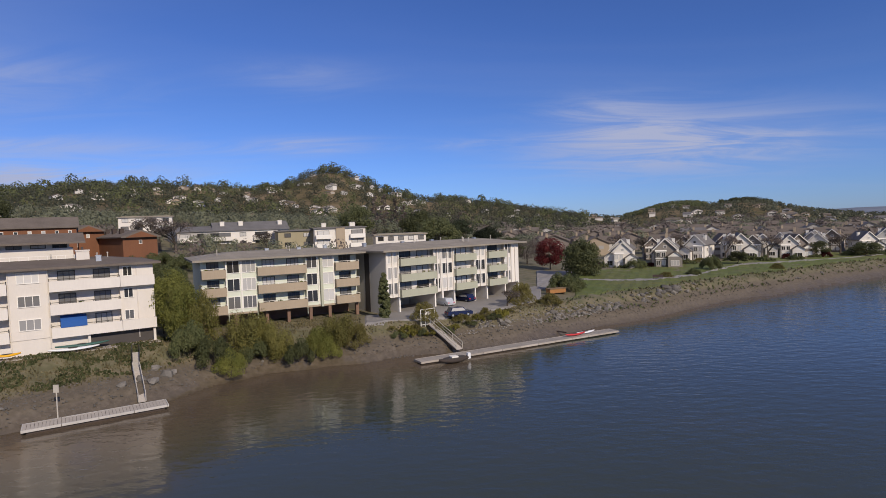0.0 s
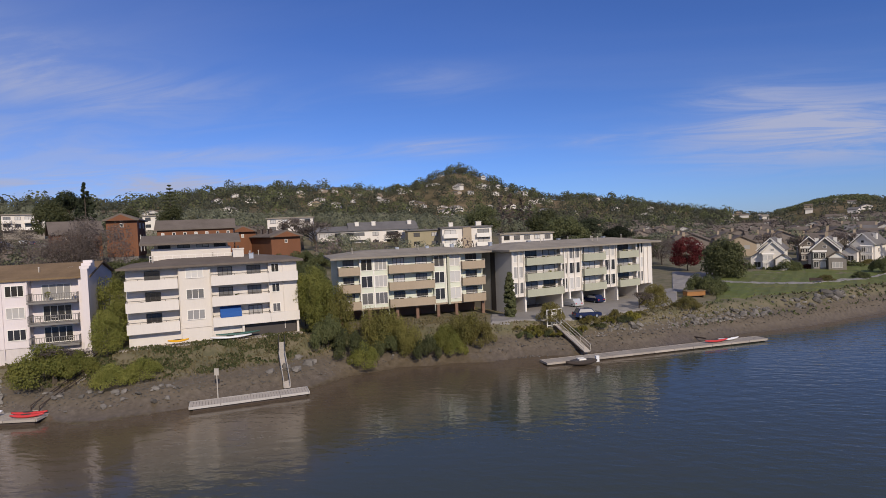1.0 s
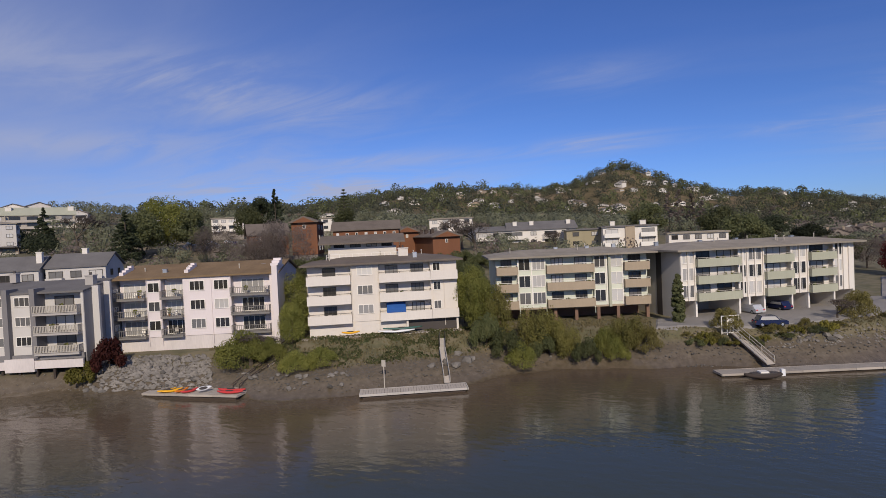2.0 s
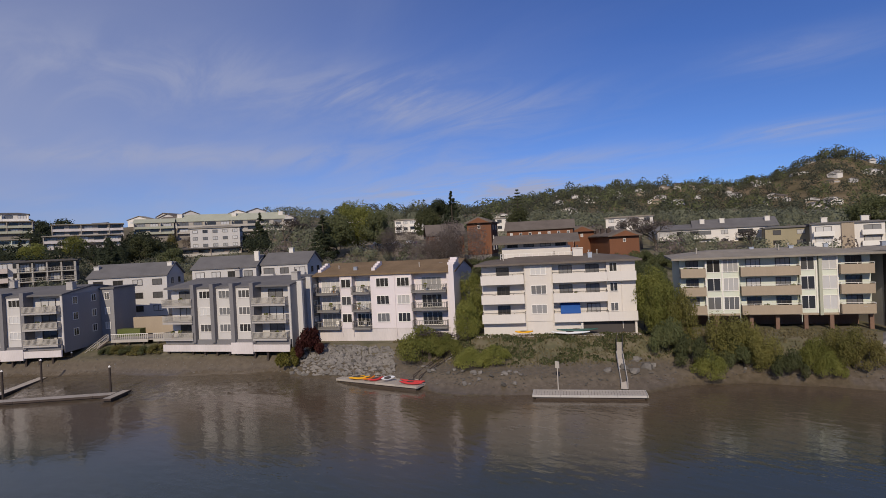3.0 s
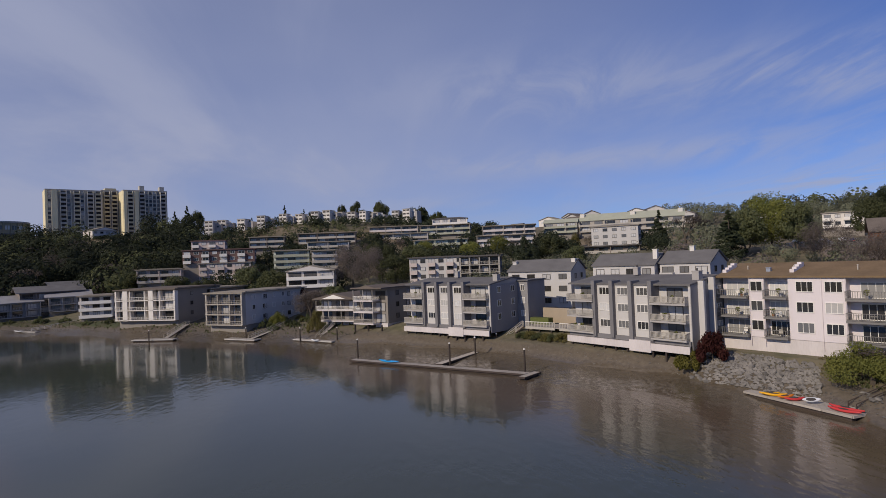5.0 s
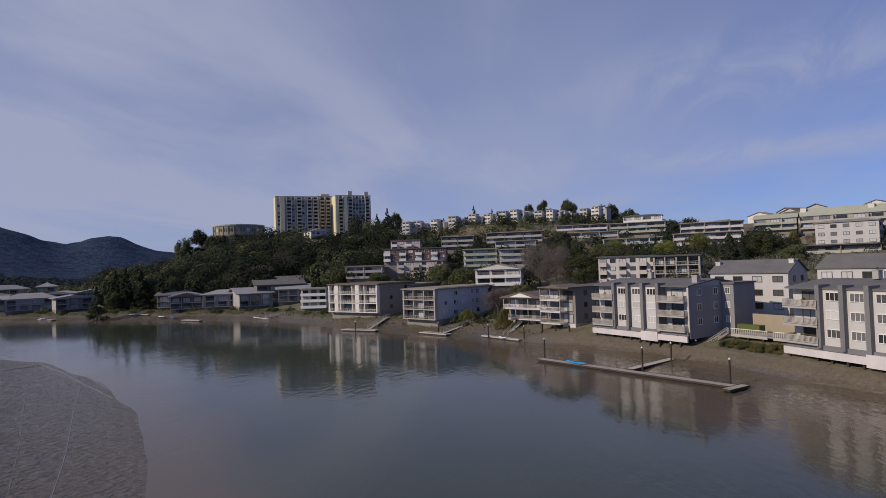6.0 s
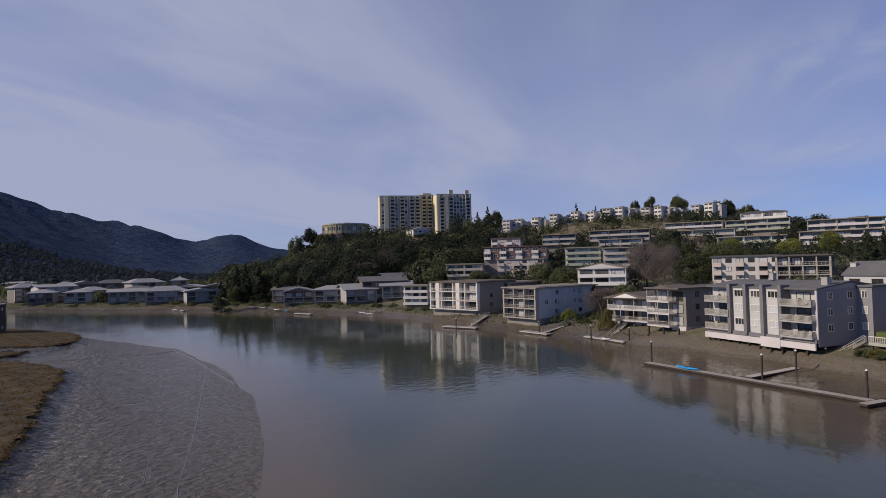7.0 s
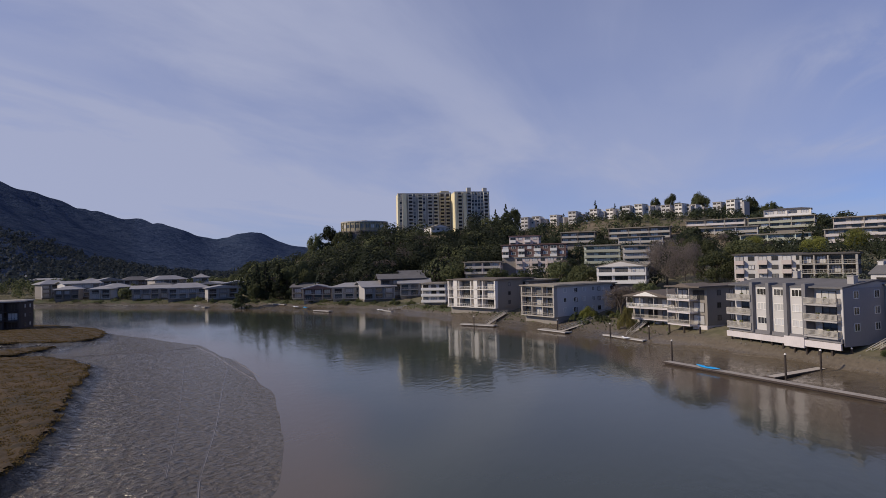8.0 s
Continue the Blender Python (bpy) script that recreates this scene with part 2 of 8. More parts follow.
L = dict(
    oak=leaf_mat("oak_leaves", (0.085, 0.098, 0.045), (0.15, 0.155, 0.07)),
    dark=leaf_mat("dark_conifer_needles", (0.034, 0.045, 0.026), (0.070, 0.080, 0.042)),
    bright=leaf_mat("fresh_green_leaves", (0.165, 0.185, 0.046), (0.30, 0.29, 0.08), 0.22),
    willow=leaf_mat("willow_leaves", (0.17, 0.165, 0.05), (0.28, 0.25, 0.08), 0.2),
    bluegreen=leaf_mat("blue_green_scrub", (0.095, 0.115, 0.05), (0.17, 0.175, 0.075), 0.25),
    olive=leaf_mat("olive_scrub", (0.17, 0.15, 0.05), (0.26, 0.225, 0.08), 0.2),
    # bluish leaf colour carries painted distance haze
    forest=leaf_mat("haze_blue_far_forest", (0.034, 0.044, 0.050), (0.052, 0.062, 0.064), 0.1),
    red=leaf_mat("red_autumn_leaves", (0.085, 0.016, 0.018), (0.17, 0.036, 0.034)),
    maroon=leaf_mat("maroon_leaves", (0.045, 0.012, 0.012), (0.10, 0.03, 0.022)),
    bare=leaf_mat("bare_grey_twigs", (0.13, 0.105, 0.09), (0.235, 0.195, 0.165)),
    dry=leaf_mat("dry_tan_grass", (0.135, 0.115, 0.06), (0.225, 0.19, 0.105)),
    reed=leaf_mat("yellow_green_reeds", (0.17, 0.16, 0.03), (0.26, 0.23, 0.06)),
    marsh=leaf_mat("brown_marsh_grass", (0.125, 0.085, 0.032), (0.225, 0.155, 0.058)),
    hillwood=leaf_mat("hill_woodland", (0.100, 0.112, 0.076), (0.18, 0.18, 0.115)),
    wood=leaf_mat("far_woodland", (0.125, 0.138, 0.092), (0.215, 0.215, 0.138)),
)


# ---- building blocks ----
class Shape:
    """Collects boxes, prisms and tubes for one mesh."""

    def __init__(self):
        self.v, self.f = [], []

    def add(self, verts, faces):
        k = len(self.v)
        self.v += verts
        self.f += [tuple(i + k for i in q) for q in faces]
        return self

    def box(self, x0, x1, y0, y1, z0, z1):
        return self.add([(x0, y0, z0), (x1, y0, z0), (x1, y1, z0), (x0, y1, z0), (x0, y0, z1), (x1, y0, z1), (x1, y1, z1), (x0, y1, z1)],
                        [(3, 2, 1, 0), (4, 5, 6, 7), (0, 1, 5, 4), (1, 2, 6, 5), (2, 3, 7, 6), (3, 0, 4, 7)])

    def bar(self, p, q, w, h):
        """A square bar from p to q."""
        p, q = Vector(p), Vector(q)
        d = (q - p).normalized()
        s = d.cross(Vector((0, 0, 1)))
        s = s.normalized() if s.length > 1e-4 else Vector((1, 0, 0))
        u = s.cross(d)
        a = [e + s * i * w / 2 + u * j * h / 2 for e in (p, q) for i, j in ((-1, -1), (1, -1), (1, 1), (-1, 1))]
        return self.add([tuple(c) for c in a], [(0, 3, 2, 1), (4, 5, 6, 7), (0, 1, 5, 4), (1, 2, 6, 5), (2, 3, 7, 6), (3, 0, 4, 7)])

    def tube(self, p, q, r0, r1, n=8):
        p, q = Vector(p), Vector(q)
        d = (q - p).normalized()
        s = d.orthogonal().normalized()
        u = d.cross(s)
        vs = []
        for c, r in ((p, r0), (q, r1)):
            for k in range(n):
                a = 2 * math.pi * k / n
                vs.append(tuple(c + s * (r * math.cos(a)) + u * (r * math.sin(a))))
        fs = [(k, (k + 1) % n, n + (k + 1) % n, n + k) for k in range(n)]
        return self.add(vs, fs + [tuple(range(n - 1, -1, -1)), tuple(range(n, 2 * n))])

    def prism(self, outline, z0, z1):
        """An upright prism on a plan outline (counter-clockwise)."""
        n = len(outline)
        return self.add([(x, y, z0) for x, y in outline] + [(x, y, z1) for x, y in outline],
                        [(k, (k + 1) % n, n + (k + 1) % n, n + k) for k in range(n)] + [tuple(range(n - 1, -1, -1)), tuple(range(n, 2 * n))])

    def profile_x(self, pts, x0, x1):
        """A prism along x of a (y, z) outline."""
        n = len(pts)
        return self.add([(x0, y, z) for y, z in pts] + [(x1, y, z) for y, z in pts],
                        [(k, n + k, n + (k + 1) % n, (k + 1) % n) for k in range(n)] + [tuple(range(n)), tuple(range(2 * n - 1, n - 1, -1))])

    def profile_y(self, pts, y0, y1):
        n = len(pts)
        return self.add([(x, y0, z) for x, z in pts] + [(x, y1, z) for x, z in pts],
                        [(k, (k + 1) % n, n + (k + 1) % n, n + k) for k in range(n)] + [tuple(range(n - 1, -1, -1)), tuple(range(n, 2 * n))])

    def mesh(self, name, material, smooth=False):
        me = bpy.data.meshes.new(name)
        me.from_pydata(self.v, [], self.f)
        me.materials.append(material)
        if smooth:
            me.shade_smooth()
        me.update()
        return me


def part(name, shape, material, parent, label="", at=None):
    me = shape.mesh(name, material) if isinstance(shape, Shape) else shape
    ob = new(name, me)
    ob.parent = parent
    if at is not None:
        ob.matrix_basis = at
    if label:
        tagged(ob, label)
    return ob


def thing(name, x, y, z, turn, label, category, group="", kind=""):
    e = new(name)
    e.matrix_basis = pose(x, y, z, 0, 0, turn)
    e.empty_display_size = 0.2
    return tagged(e, label, category, group, kind)


def solid(name, shape, material, label, category, group="", kind="", at=None):
    ob = new(name, shape.mesh(name, material) if isinstance(shape, Shape) else shape)
    if at is not None:
        ob.matrix_basis = at
    return tagged(ob, label, category, group, kind)


def pol(az, r):
    """Plan place at a bearing (degrees from +y towards -x) and a distance."""
    return -math.sin(radians(az)) * r, math.cos(radians(az)) * r


CACHE = {}


def cached(key, make):
    if key not in CACHE:
        CACHE[key] = make()
    return CACHE[key]


def window(parent, u, v, z, w, h, frame_m="trim", mullions=1, side=False, turn=0):
    """A window: frame proud of the wall, glass set back in it. (u, v, z): middle of its foot, on the wall's face."""
    def frame_shape():
        s = Shape()
        t, d = 0.09, 0.10
        o, i = w / 2, w / 2 - t
        ring = [(-o, 0), (o, 0), (o, h), (-o, h), (-i, t), (i, t), (i, h - t), (-i, h - t)]
        s.add([(a, y, b) for y in (-d, 0.02) for a, b in ring],
              [f for k in range(4) for q in [(k + 1) % 4] for f in ((k, q, 4 + q, 4 + k), (8 + q, 8 + k, 12 + k, 12 + q), (q, k, 8 + k, 8 + q), (4 + k, 4 + q, 12 + q, 12 + k))])
        for k in range(mullions):
            x = -w / 2 + w * (k + 1) / (mullions + 1)
            s.box(x - 0.035, x + 0.035, -d + 0.02, 0.02, t, h - t)
        return s.mesh("window", M[frame_m])

    def pane_shape():
        return Shape().box(-w / 2 + 0.06, w / 2 - 0.06, -0.045, -0.005, 0.06, h - 0.06).mesh("pane", M["glass"])
    key = (round(w, 2), round(h, 2), frame_m, mullions)
    f = part("window", cached(("wf",) + key, frame_shape), None, parent, at=pose(u, v, z, 0, 0, turn))
    part("pane", cached(("wp",) + key[:2], pane_shape), None, f)
    return f


def railing(parent, w, d, h, style, material, name="railing"):
    """A balcony guard on three sides, in the balcony's frame (front at y=-d)."""
    def make():
        s = Shape()
        if style == "solid":
            s.box(0, w, -d, -d + 0.12, 0, h).box(0, 0.12, -d + 0.12, 0, 0, h).box(w - 0.12, w, -d + 0.12, 0, 0, h)
        else:
            step = 0.28 if style == "bars" else 0.2
            for z in ((h - 0.07, h), (0.08, 0.15)):
                s.box(0, w, -d, -d + 0.07, *z).box(0, 0.07, -d + 0.07, 0, *z).box(w - 0.07, w, -d + 0.07, 0, *z)
            t = 0.05 if style == "bars" else 0.11
            n = max(2, int(w / step))
            for k in range(n + 1):
                x = k * (w - t) / n
                s.box(x, x + t, -d + 0.01, -d + 0.06, 0.15, h - 0.07)
            n = max(2, int(d / step))
            for x in (0.01, w - 0.06):
                for k in range(1, n):
                    y = -d + k * d / n
                    s.box(x, x + 0.05, y, y + t, 0.15, h - 0.07)
        return s.mesh(name, M[material])
    return part(name, cached((style, round(w, 2), round(d, 2), round(h, 2), material), make), None, parent)


def cap_rail(w, d, h, material):
    """A thin rail on short posts above a solid parapet."""
    s = Shape().box(0, w, -d + 0.02, -d + 0.08, h + 0.17, h + 0.23)
    n = max(2, int(w / 1.5))
    for k in range(n + 1):
        s.box(k * (w - 0.05) / n, k * (w - 0.05) / n + 0.05, -d + 0.03, -d + 0.08, h, h + 0.17)
    for x in (0.02, w - 0.08):
        s.box(x, x + 0.06, -d + 0.08, 0, h + 0.17, h + 0.23)
    return s.mesh("handrail", M[material])


def balcony(parent, u, v, z, w, d, style="solid", material="beige_lit", h=1.05, slab="concrete", cap=""):
    """A balcony slab with its guard; (u, v, z): left foot at the wall face, top of slab."""
    def make():
        return Shape().box(0, w, -d, 0, -0.28, 0).mesh("balcony", M[slab])
    b = part("balcony", cached(("slab", round(w, 2), round(d, 2), slab), make), None, parent, at=pose(u, v, z))
    railing(b, w, d, h, style, material)
    if cap:
        part("handrail", cached(("cap", round(w, 2), round(d, 2), cap, round(h, 2)), lambda: cap_rail(w, d, h, cap)), None, b)
    return b


def slider(parent, u, v, z, w, h=2.1, frame_m="darktrim", mullions=1):
    """A sliding glass door behind a balcony."""
    f = window(parent, u, v, z, w, h, frame_m, mullions)
    f.name = "sliding_door"
    return f


def leaf_cloud(seed, clumps, per, leaf, spread, flat=1.0, droop=0.0):
    """Leaf cards gathered in clumps: arrays of corners, four to a card. clumps: rows of centre x, y, z and radius."""
    g = np.random.default_rng(seed)
    c = np.repeat(clumps, per, axis=0)
    n = len(c)
    d = g.normal(size=(n, 3))
    d /= np.linalg.norm(d, axis=1, keepdims=True)
    rad = c[:, 3] * g.uniform(0.55, 1.05, n) ** 0.6
    p = c[:, :3] + d * rad[:, None] * np.array([1, 1, flat])
    p[:, 2] -= droop * g.random(n) * c[:, 3]
    nn = d + g.normal(size=(n, 3)) * 0.45 + np.array([0, 0, 0.25])
    nn /= np.linalg.norm(nn, axis=1, keepdims=True)
    a = np.cross(nn, g.normal(size=(n, 3)))
    a /= np.linalg.norm(a, axis=1, keepdims=True)
    b = np.cross(nn, a)
    s = leaf * g.uniform(0.6, 1.35, (n, 1))
    q = np.stack([p - a * s - b * s * 0.55, p + a * s * 0.2 - b * s * 0.75, p + a * s + b * s * 0.15, p - a * s * 0.3 + b * s * 0.75], 1)
    return q.reshape(-1, 3)


def cards_mesh(name, q, material):
    me = bpy.data.meshes.new(name)
    n = len(q) // 4
    me.vertices.add(len(q))
    me.vertices.foreach_set("co", q.astype(np.float32).ravel())
    me.loops.add(len(q))
    me.loops.foreach_set("vertex_index", np.arange(len(q), dtype=np.int32))
    me.polygons.add(n)
    me.polygons.foreach_set("loop_start", np.arange(0, len(q), 4, dtype=np.int32))
    me.materials.append(material)
    me.update(calc_edges=True)
    return me


# ---- ground: river bed, mud, bank, terraces and hills in one sheet ----
AZ_N = [-60, -45, -37, -30, -20, -12, -6, 0, 6, 18, 28, 38, 46, 52, 57, 63, 70, 78, 86, 92, 100, 108, 113, 118, 126, 133, 142, 150, 165]
WATER_N = [380, 252, 194, 150, 113, 97, 88, 84, 83, 80, 71, 70, 69, 71, 75, 80, 80, 87, 96, 102, 138, 163, 182, 210, 244, 274, 328, 400, 470]
TOE_N = [400, 272, 208, 161, 120, 102.5, 93, 87.5, 85, 82.5, 75.5, 73.5, 77, 85, 89, 97, 102.5, 115, 127, 140, 158, 181, 207, 240, 272, 303, 352, 420, 520]
MID_N = [4, 4, 4, 4, 4.5, 5, 6, 9, 14, 17, 17, 17, 17, 17, 16, 15, 14, 14, 12, 10, 7, 5, 4, 4, 3.5, 3.5, 3.5, 3.5, 3.5]
# hills: bearing, distance, height, spread in bearing, spread before and behind
HILLS = [
    (117, 470, 30.5, 8.0, 84, 260), (96, 402, 39, 12.5, 86, 300), (66, 440, 22, 10, 105, 300), (47, 560, 21, 12, 150, 300), (46, 1000, -12, 7.0, 300, 400),
    (28, 1050, 73, 15, 300, 400), (10.6, 1000, 52, 3.7, 170, 300), (0, 1050, 29, 6, 260, 300), (-9, 1150, 21, 6, 250, 300),
    (-22, 1350, 35, 2.6, 380, 300), (-27.6, 1400, 29, 2.3, 400, 300), (-31.5, 1400, 15, 3.0, 400, 300), (-38, 3600, 26, 10, 500, 900), (152, 2700, 262, 5.5, 600, 900), (140.5, 2700, 165, 4.5, 600, 900),
    (132.0, 2900, 88, 2.0, 600, 900), (127.6, 3000, 112, 4.6, 600, 900), (145.8, 2700, 20, 2.4, 600, 900), (137.6, 2700, 26, 2.0, 600, 900), (152, 1400, 75, 6.0, 350, 500), (167, 2600, 360, 9, 700, 900),
]


# levelled ground under and before the houses: place, turn, extent along and across, height
PADS = [(-84.1, 52.9, 31, -1, 24, -1.5, 14, 3.6), (-57.5, 64.9, 35, 0, 22, -2.2, 15, 4.8), (-36.6, 86.4, 28, 0, 24, -2.5, 14, 4.2), (-9.75, 96.4, 40, -2, 36, -5.5, 14, 4.2)]


def smooth(t):
    t = np.clip(t, 0, 1)
    return t * t * (3 - 2 * t)


def south_bank(x, y):
    """How far a place lies inside the mud flat on the camera's own side, in metres (negative: in the water)."""
    px = np.array([300.0, 60.0, 10.0, -20.0, -39.0, -57.0, -72.0, -92.0, -110.0, -125.0, -131.0, -128.0, -120.0])
    py = np.array([-70.0, -45.0, -30.0, -27.0, -32.0, -46.0, -61.0, -85.0, -116.0, -172.0, -210.0, -260.0, -420.0])
    return side_of(px, py, x, y) + 0.9 * lumps(x, y, 30.0, 1.0)


def side_of(px, py, x, y):
    """Distance to a broken line, positive on its left side."""
    best = np.full(np.shape(x), 1e9)
    sign = np.ones(np.shape(x))
    for k in range(len(px) - 1):
        ax, ay, bx, by = px[k], py[k], px[k + 1], py[k + 1]
        dx, dy = bx - ax, by - ay
        t = np.clip(((x - ax) * dx + (y - ay) * dy) / (dx * dx + dy * dy), 0, 1)
        d = np.hypot(x - ax - t * dx, y - ay - t * dy)
        s = np.where(dx * (y - ay) - dy * (x - ax) > 0, 1.0, -1.0)
        near = d < best
        sign = np.where(near, s, sign)
        best = np.minimum(best, d)
    return best * sign


def marsh_bank(x, y):
    """How far inside the grassy marsh islands a place lies."""
    w = 0.9 * lumps(x, y, 8.0, 2.0)
    edge_x = np.interp(y, [-134, -127, -115, -105, -97, -89, -80, -67, -59, -55, -51], [-74, -78, -77, -73.5, -68, -60.5, -53, -42.5, -35.5, -30, 40])      # the large island's river edge
    a = np.minimum(x - edge_x, (y + 135) * 0.9) + w
    rim_x = np.array([-60.0, -126.0, -129.0, -126.0, -117.0, -106.0, -97.0, -93.0, -60.0, -60.0])
    rim_y = np.array([-212.0, -212.0, -193.0, -175.0, -160.0, -146.0, -145.0, -158.0, -200.0, -212.0])
    b = w - side_of(rim_x, rim_y, x, y)
    c = 7 - np.hypot((x + 70) * 0.35, (y + 141) * 1.3) + w
    return np.maximum(np.maximum(a, b), c)


def lumps(x, y, size, seed=0.0):
    """Soft unevenness from crossed waves, about -1 to 1."""
    k = 2 * math.pi / size
    return (np.sin(k * (x * 0.8 + y * 0.6) + seed + 1.3 * np.sin(k * 0.43 * (x - y) + seed)) + np.sin(k * 1.31 * (y * 0.9 - x * 0.5) + 2 * seed + 1.7 * np.sin(k * 0.37 * (x + 2 * y)))
            + 0.6 * np.sin(k * 2.3 * (x * 0.3 + y) + seed * 3 + np.sin(k * x)) + 0.6 * np.sin(k * 2.7 * (x - 0.4 * y) - seed)) / 3.2


def height(x, y):
    x, y = np.asarray(x, float), np.asarray(y, float)
    r = np.hypot(x, y) + 1e-6
    az = np.degrees(np.arctan2(-x, y))
    az = np.where(az < -100, az + 360, az)
    wobble = 1.6 * lumps(x, y, 23.0, 0.4)
    rw = np.interp(az, AZ_N, WATER_N) + wobble
    rt = np.interp(az, AZ_N, TOE_N) + wobble * 0.6
    mid = np.interp(az, AZ_N, MID_N)
    toe_z = np.interp(az, [40, 54, 90, 94, 108, 122], [1.9, 2.0, 2.0, 1.3, 1.2, 1.6])
    bed = np.clip((r - rw) * 0.05, -1.6, 0)
    flat = np.clip((r - rw) / np.maximum(rt - rw, 1.0), 0, 1)
    mud = -0.04 + 0.08 * flat + np.interp(az, [53, 58, 89, 93], [0, 0.7, 0.7, 0]) * flat ** 2 + toe_z * smooth((r - rt + 4.2) / 4.2)
    rise = smooth((r - rt) / np.interp(az, [-14, -6, 20, 28], [8.0, 4.5, 4.5, 9.0])) * np.interp(az, [-60, -10, 8, 25, 40, 55, 75, 110, 160], [2.0, 2.2, 2.3, 2.3, 2.2, 1.8, 1.4, 1.3, 1.3])
    plateau = np.clip((r - rt - 14) / np.maximum(215 - rt - 14, 30), 0, 1) * np.maximum(mid - 4.2, 0)
    z = bed + np.where(r > rw, mud, 0) * smooth((r - rw) / 0.5) + rise + plateau
    for a, d, h, sa, sf, sb in HILLS:
        e = ((az - a) / sa) ** 2 + np.where(r < d, (r - d) / sf, (r - d) / sb) ** 2
        bump = h * np.exp(-0.5 * e)
        z = z + np.where(r > rt + 10, bump * smooth((r - rt - 10) / 60.0), 0)
    z = z + np.where(r > 500, lumps(x, y, 260.0, 1.0) * np.clip((r - 500) / 400, 0, 1) * np.clip(z * 0.07, 0, 15), 0)
    z = z + np.where((r > rt) & (r < 500), lumps(x, y, 7.0, 2.0) * 0.22 * smooth((r - rt) / 4), 0) + np.where(r > rw, lumps(x, y, 3.1, 5.0) * 0.05, 0)
    for px, py, turn, u0, u1, v0, v1, level in PADS:
        c, s = math.cos(math.radians(turn)), math.sin(math.radians(turn))
        u, v = (x - px) * c + (y - py) * s, (y - py) * c - (x - px) * s
        d = np.hypot(np.maximum(np.maximum(u0 - u, u - u1), 0), np.maximum(np.maximum(v0 - v, v - v1), 0))
        k = 1 - smooth(d / 3.0)
        z = z * (1 - k) + level * k
    # the near bank: mud flat with marsh islands; the open water lies between
    s = south_bank(x, y)
    zs = np.clip(s * 0.03, -1.6, 0.35) + smooth(s / 14.0) * (0.05 * lumps(x, y, 2.2, 3.0) + 0.05 * lumps(x, y, 9.0, 1.0))
    g = marsh_bank(x, y)
    zs = zs + smooth((g + 4.2) / 5.2) * 1.25 * (s > 2) + np.where(s > 160, np.clip((s - 160) * 0.02, 0, 3.0), 0)
    hidden = (az > 124) & (r < rw - 20) | (az > 170) | (az < -62)
    z = np.where(hidden, np.maximum(zs, np.where(az > 170, -1.6, z)), np.maximum(z, np.where(r < rw - 8, zs, -9)))
    return z


def h1(x, y):
    return float(height(np.array([x]), np.array([y]))[0])


az_steps = np.concatenate([np.arange(-98, -62, 3.0), np.arange(-62, 160, 0.42), np.arange(160, 262, 3.0)])
r_steps = np.concatenate([np.arange(4, 60, 4.0), np.arange(60, 150, 0.9), 150 * (4700 / 150) ** np.linspace(0, 1, 110)])
AZ2, R2 = np.meshgrid(np.radians(az_steps), r_steps)
GX, GY = -np.sin(AZ2) * R2, np.cos(AZ2) * R2
GZ = height(GX, GY)
na, nr = len(az_steps), len(r_steps)
gv = np.stack([GX.ravel(), GY.ravel(), GZ.ravel()], 1)
ii, jj = np.meshgrid(np.arange(nr - 1), np.arange(na), indexing="ij")
jn = (jj + 1) % na
gf = np.stack([ii * na + jj, ii * na + jn, (ii + 1) * na + jn, (ii + 1) * na + jj], -1).reshape(-1, 4)
ground_me = bpy.data.meshes.new("ground")
ground_me.from_pydata([(0, 0, -1.6)] + gv.tolist(), [], (gf + 1).tolist() + [(0, 1 + j, 1 + (j + 1) % na) for j in range(na)])
ground_me.shade_smooth()


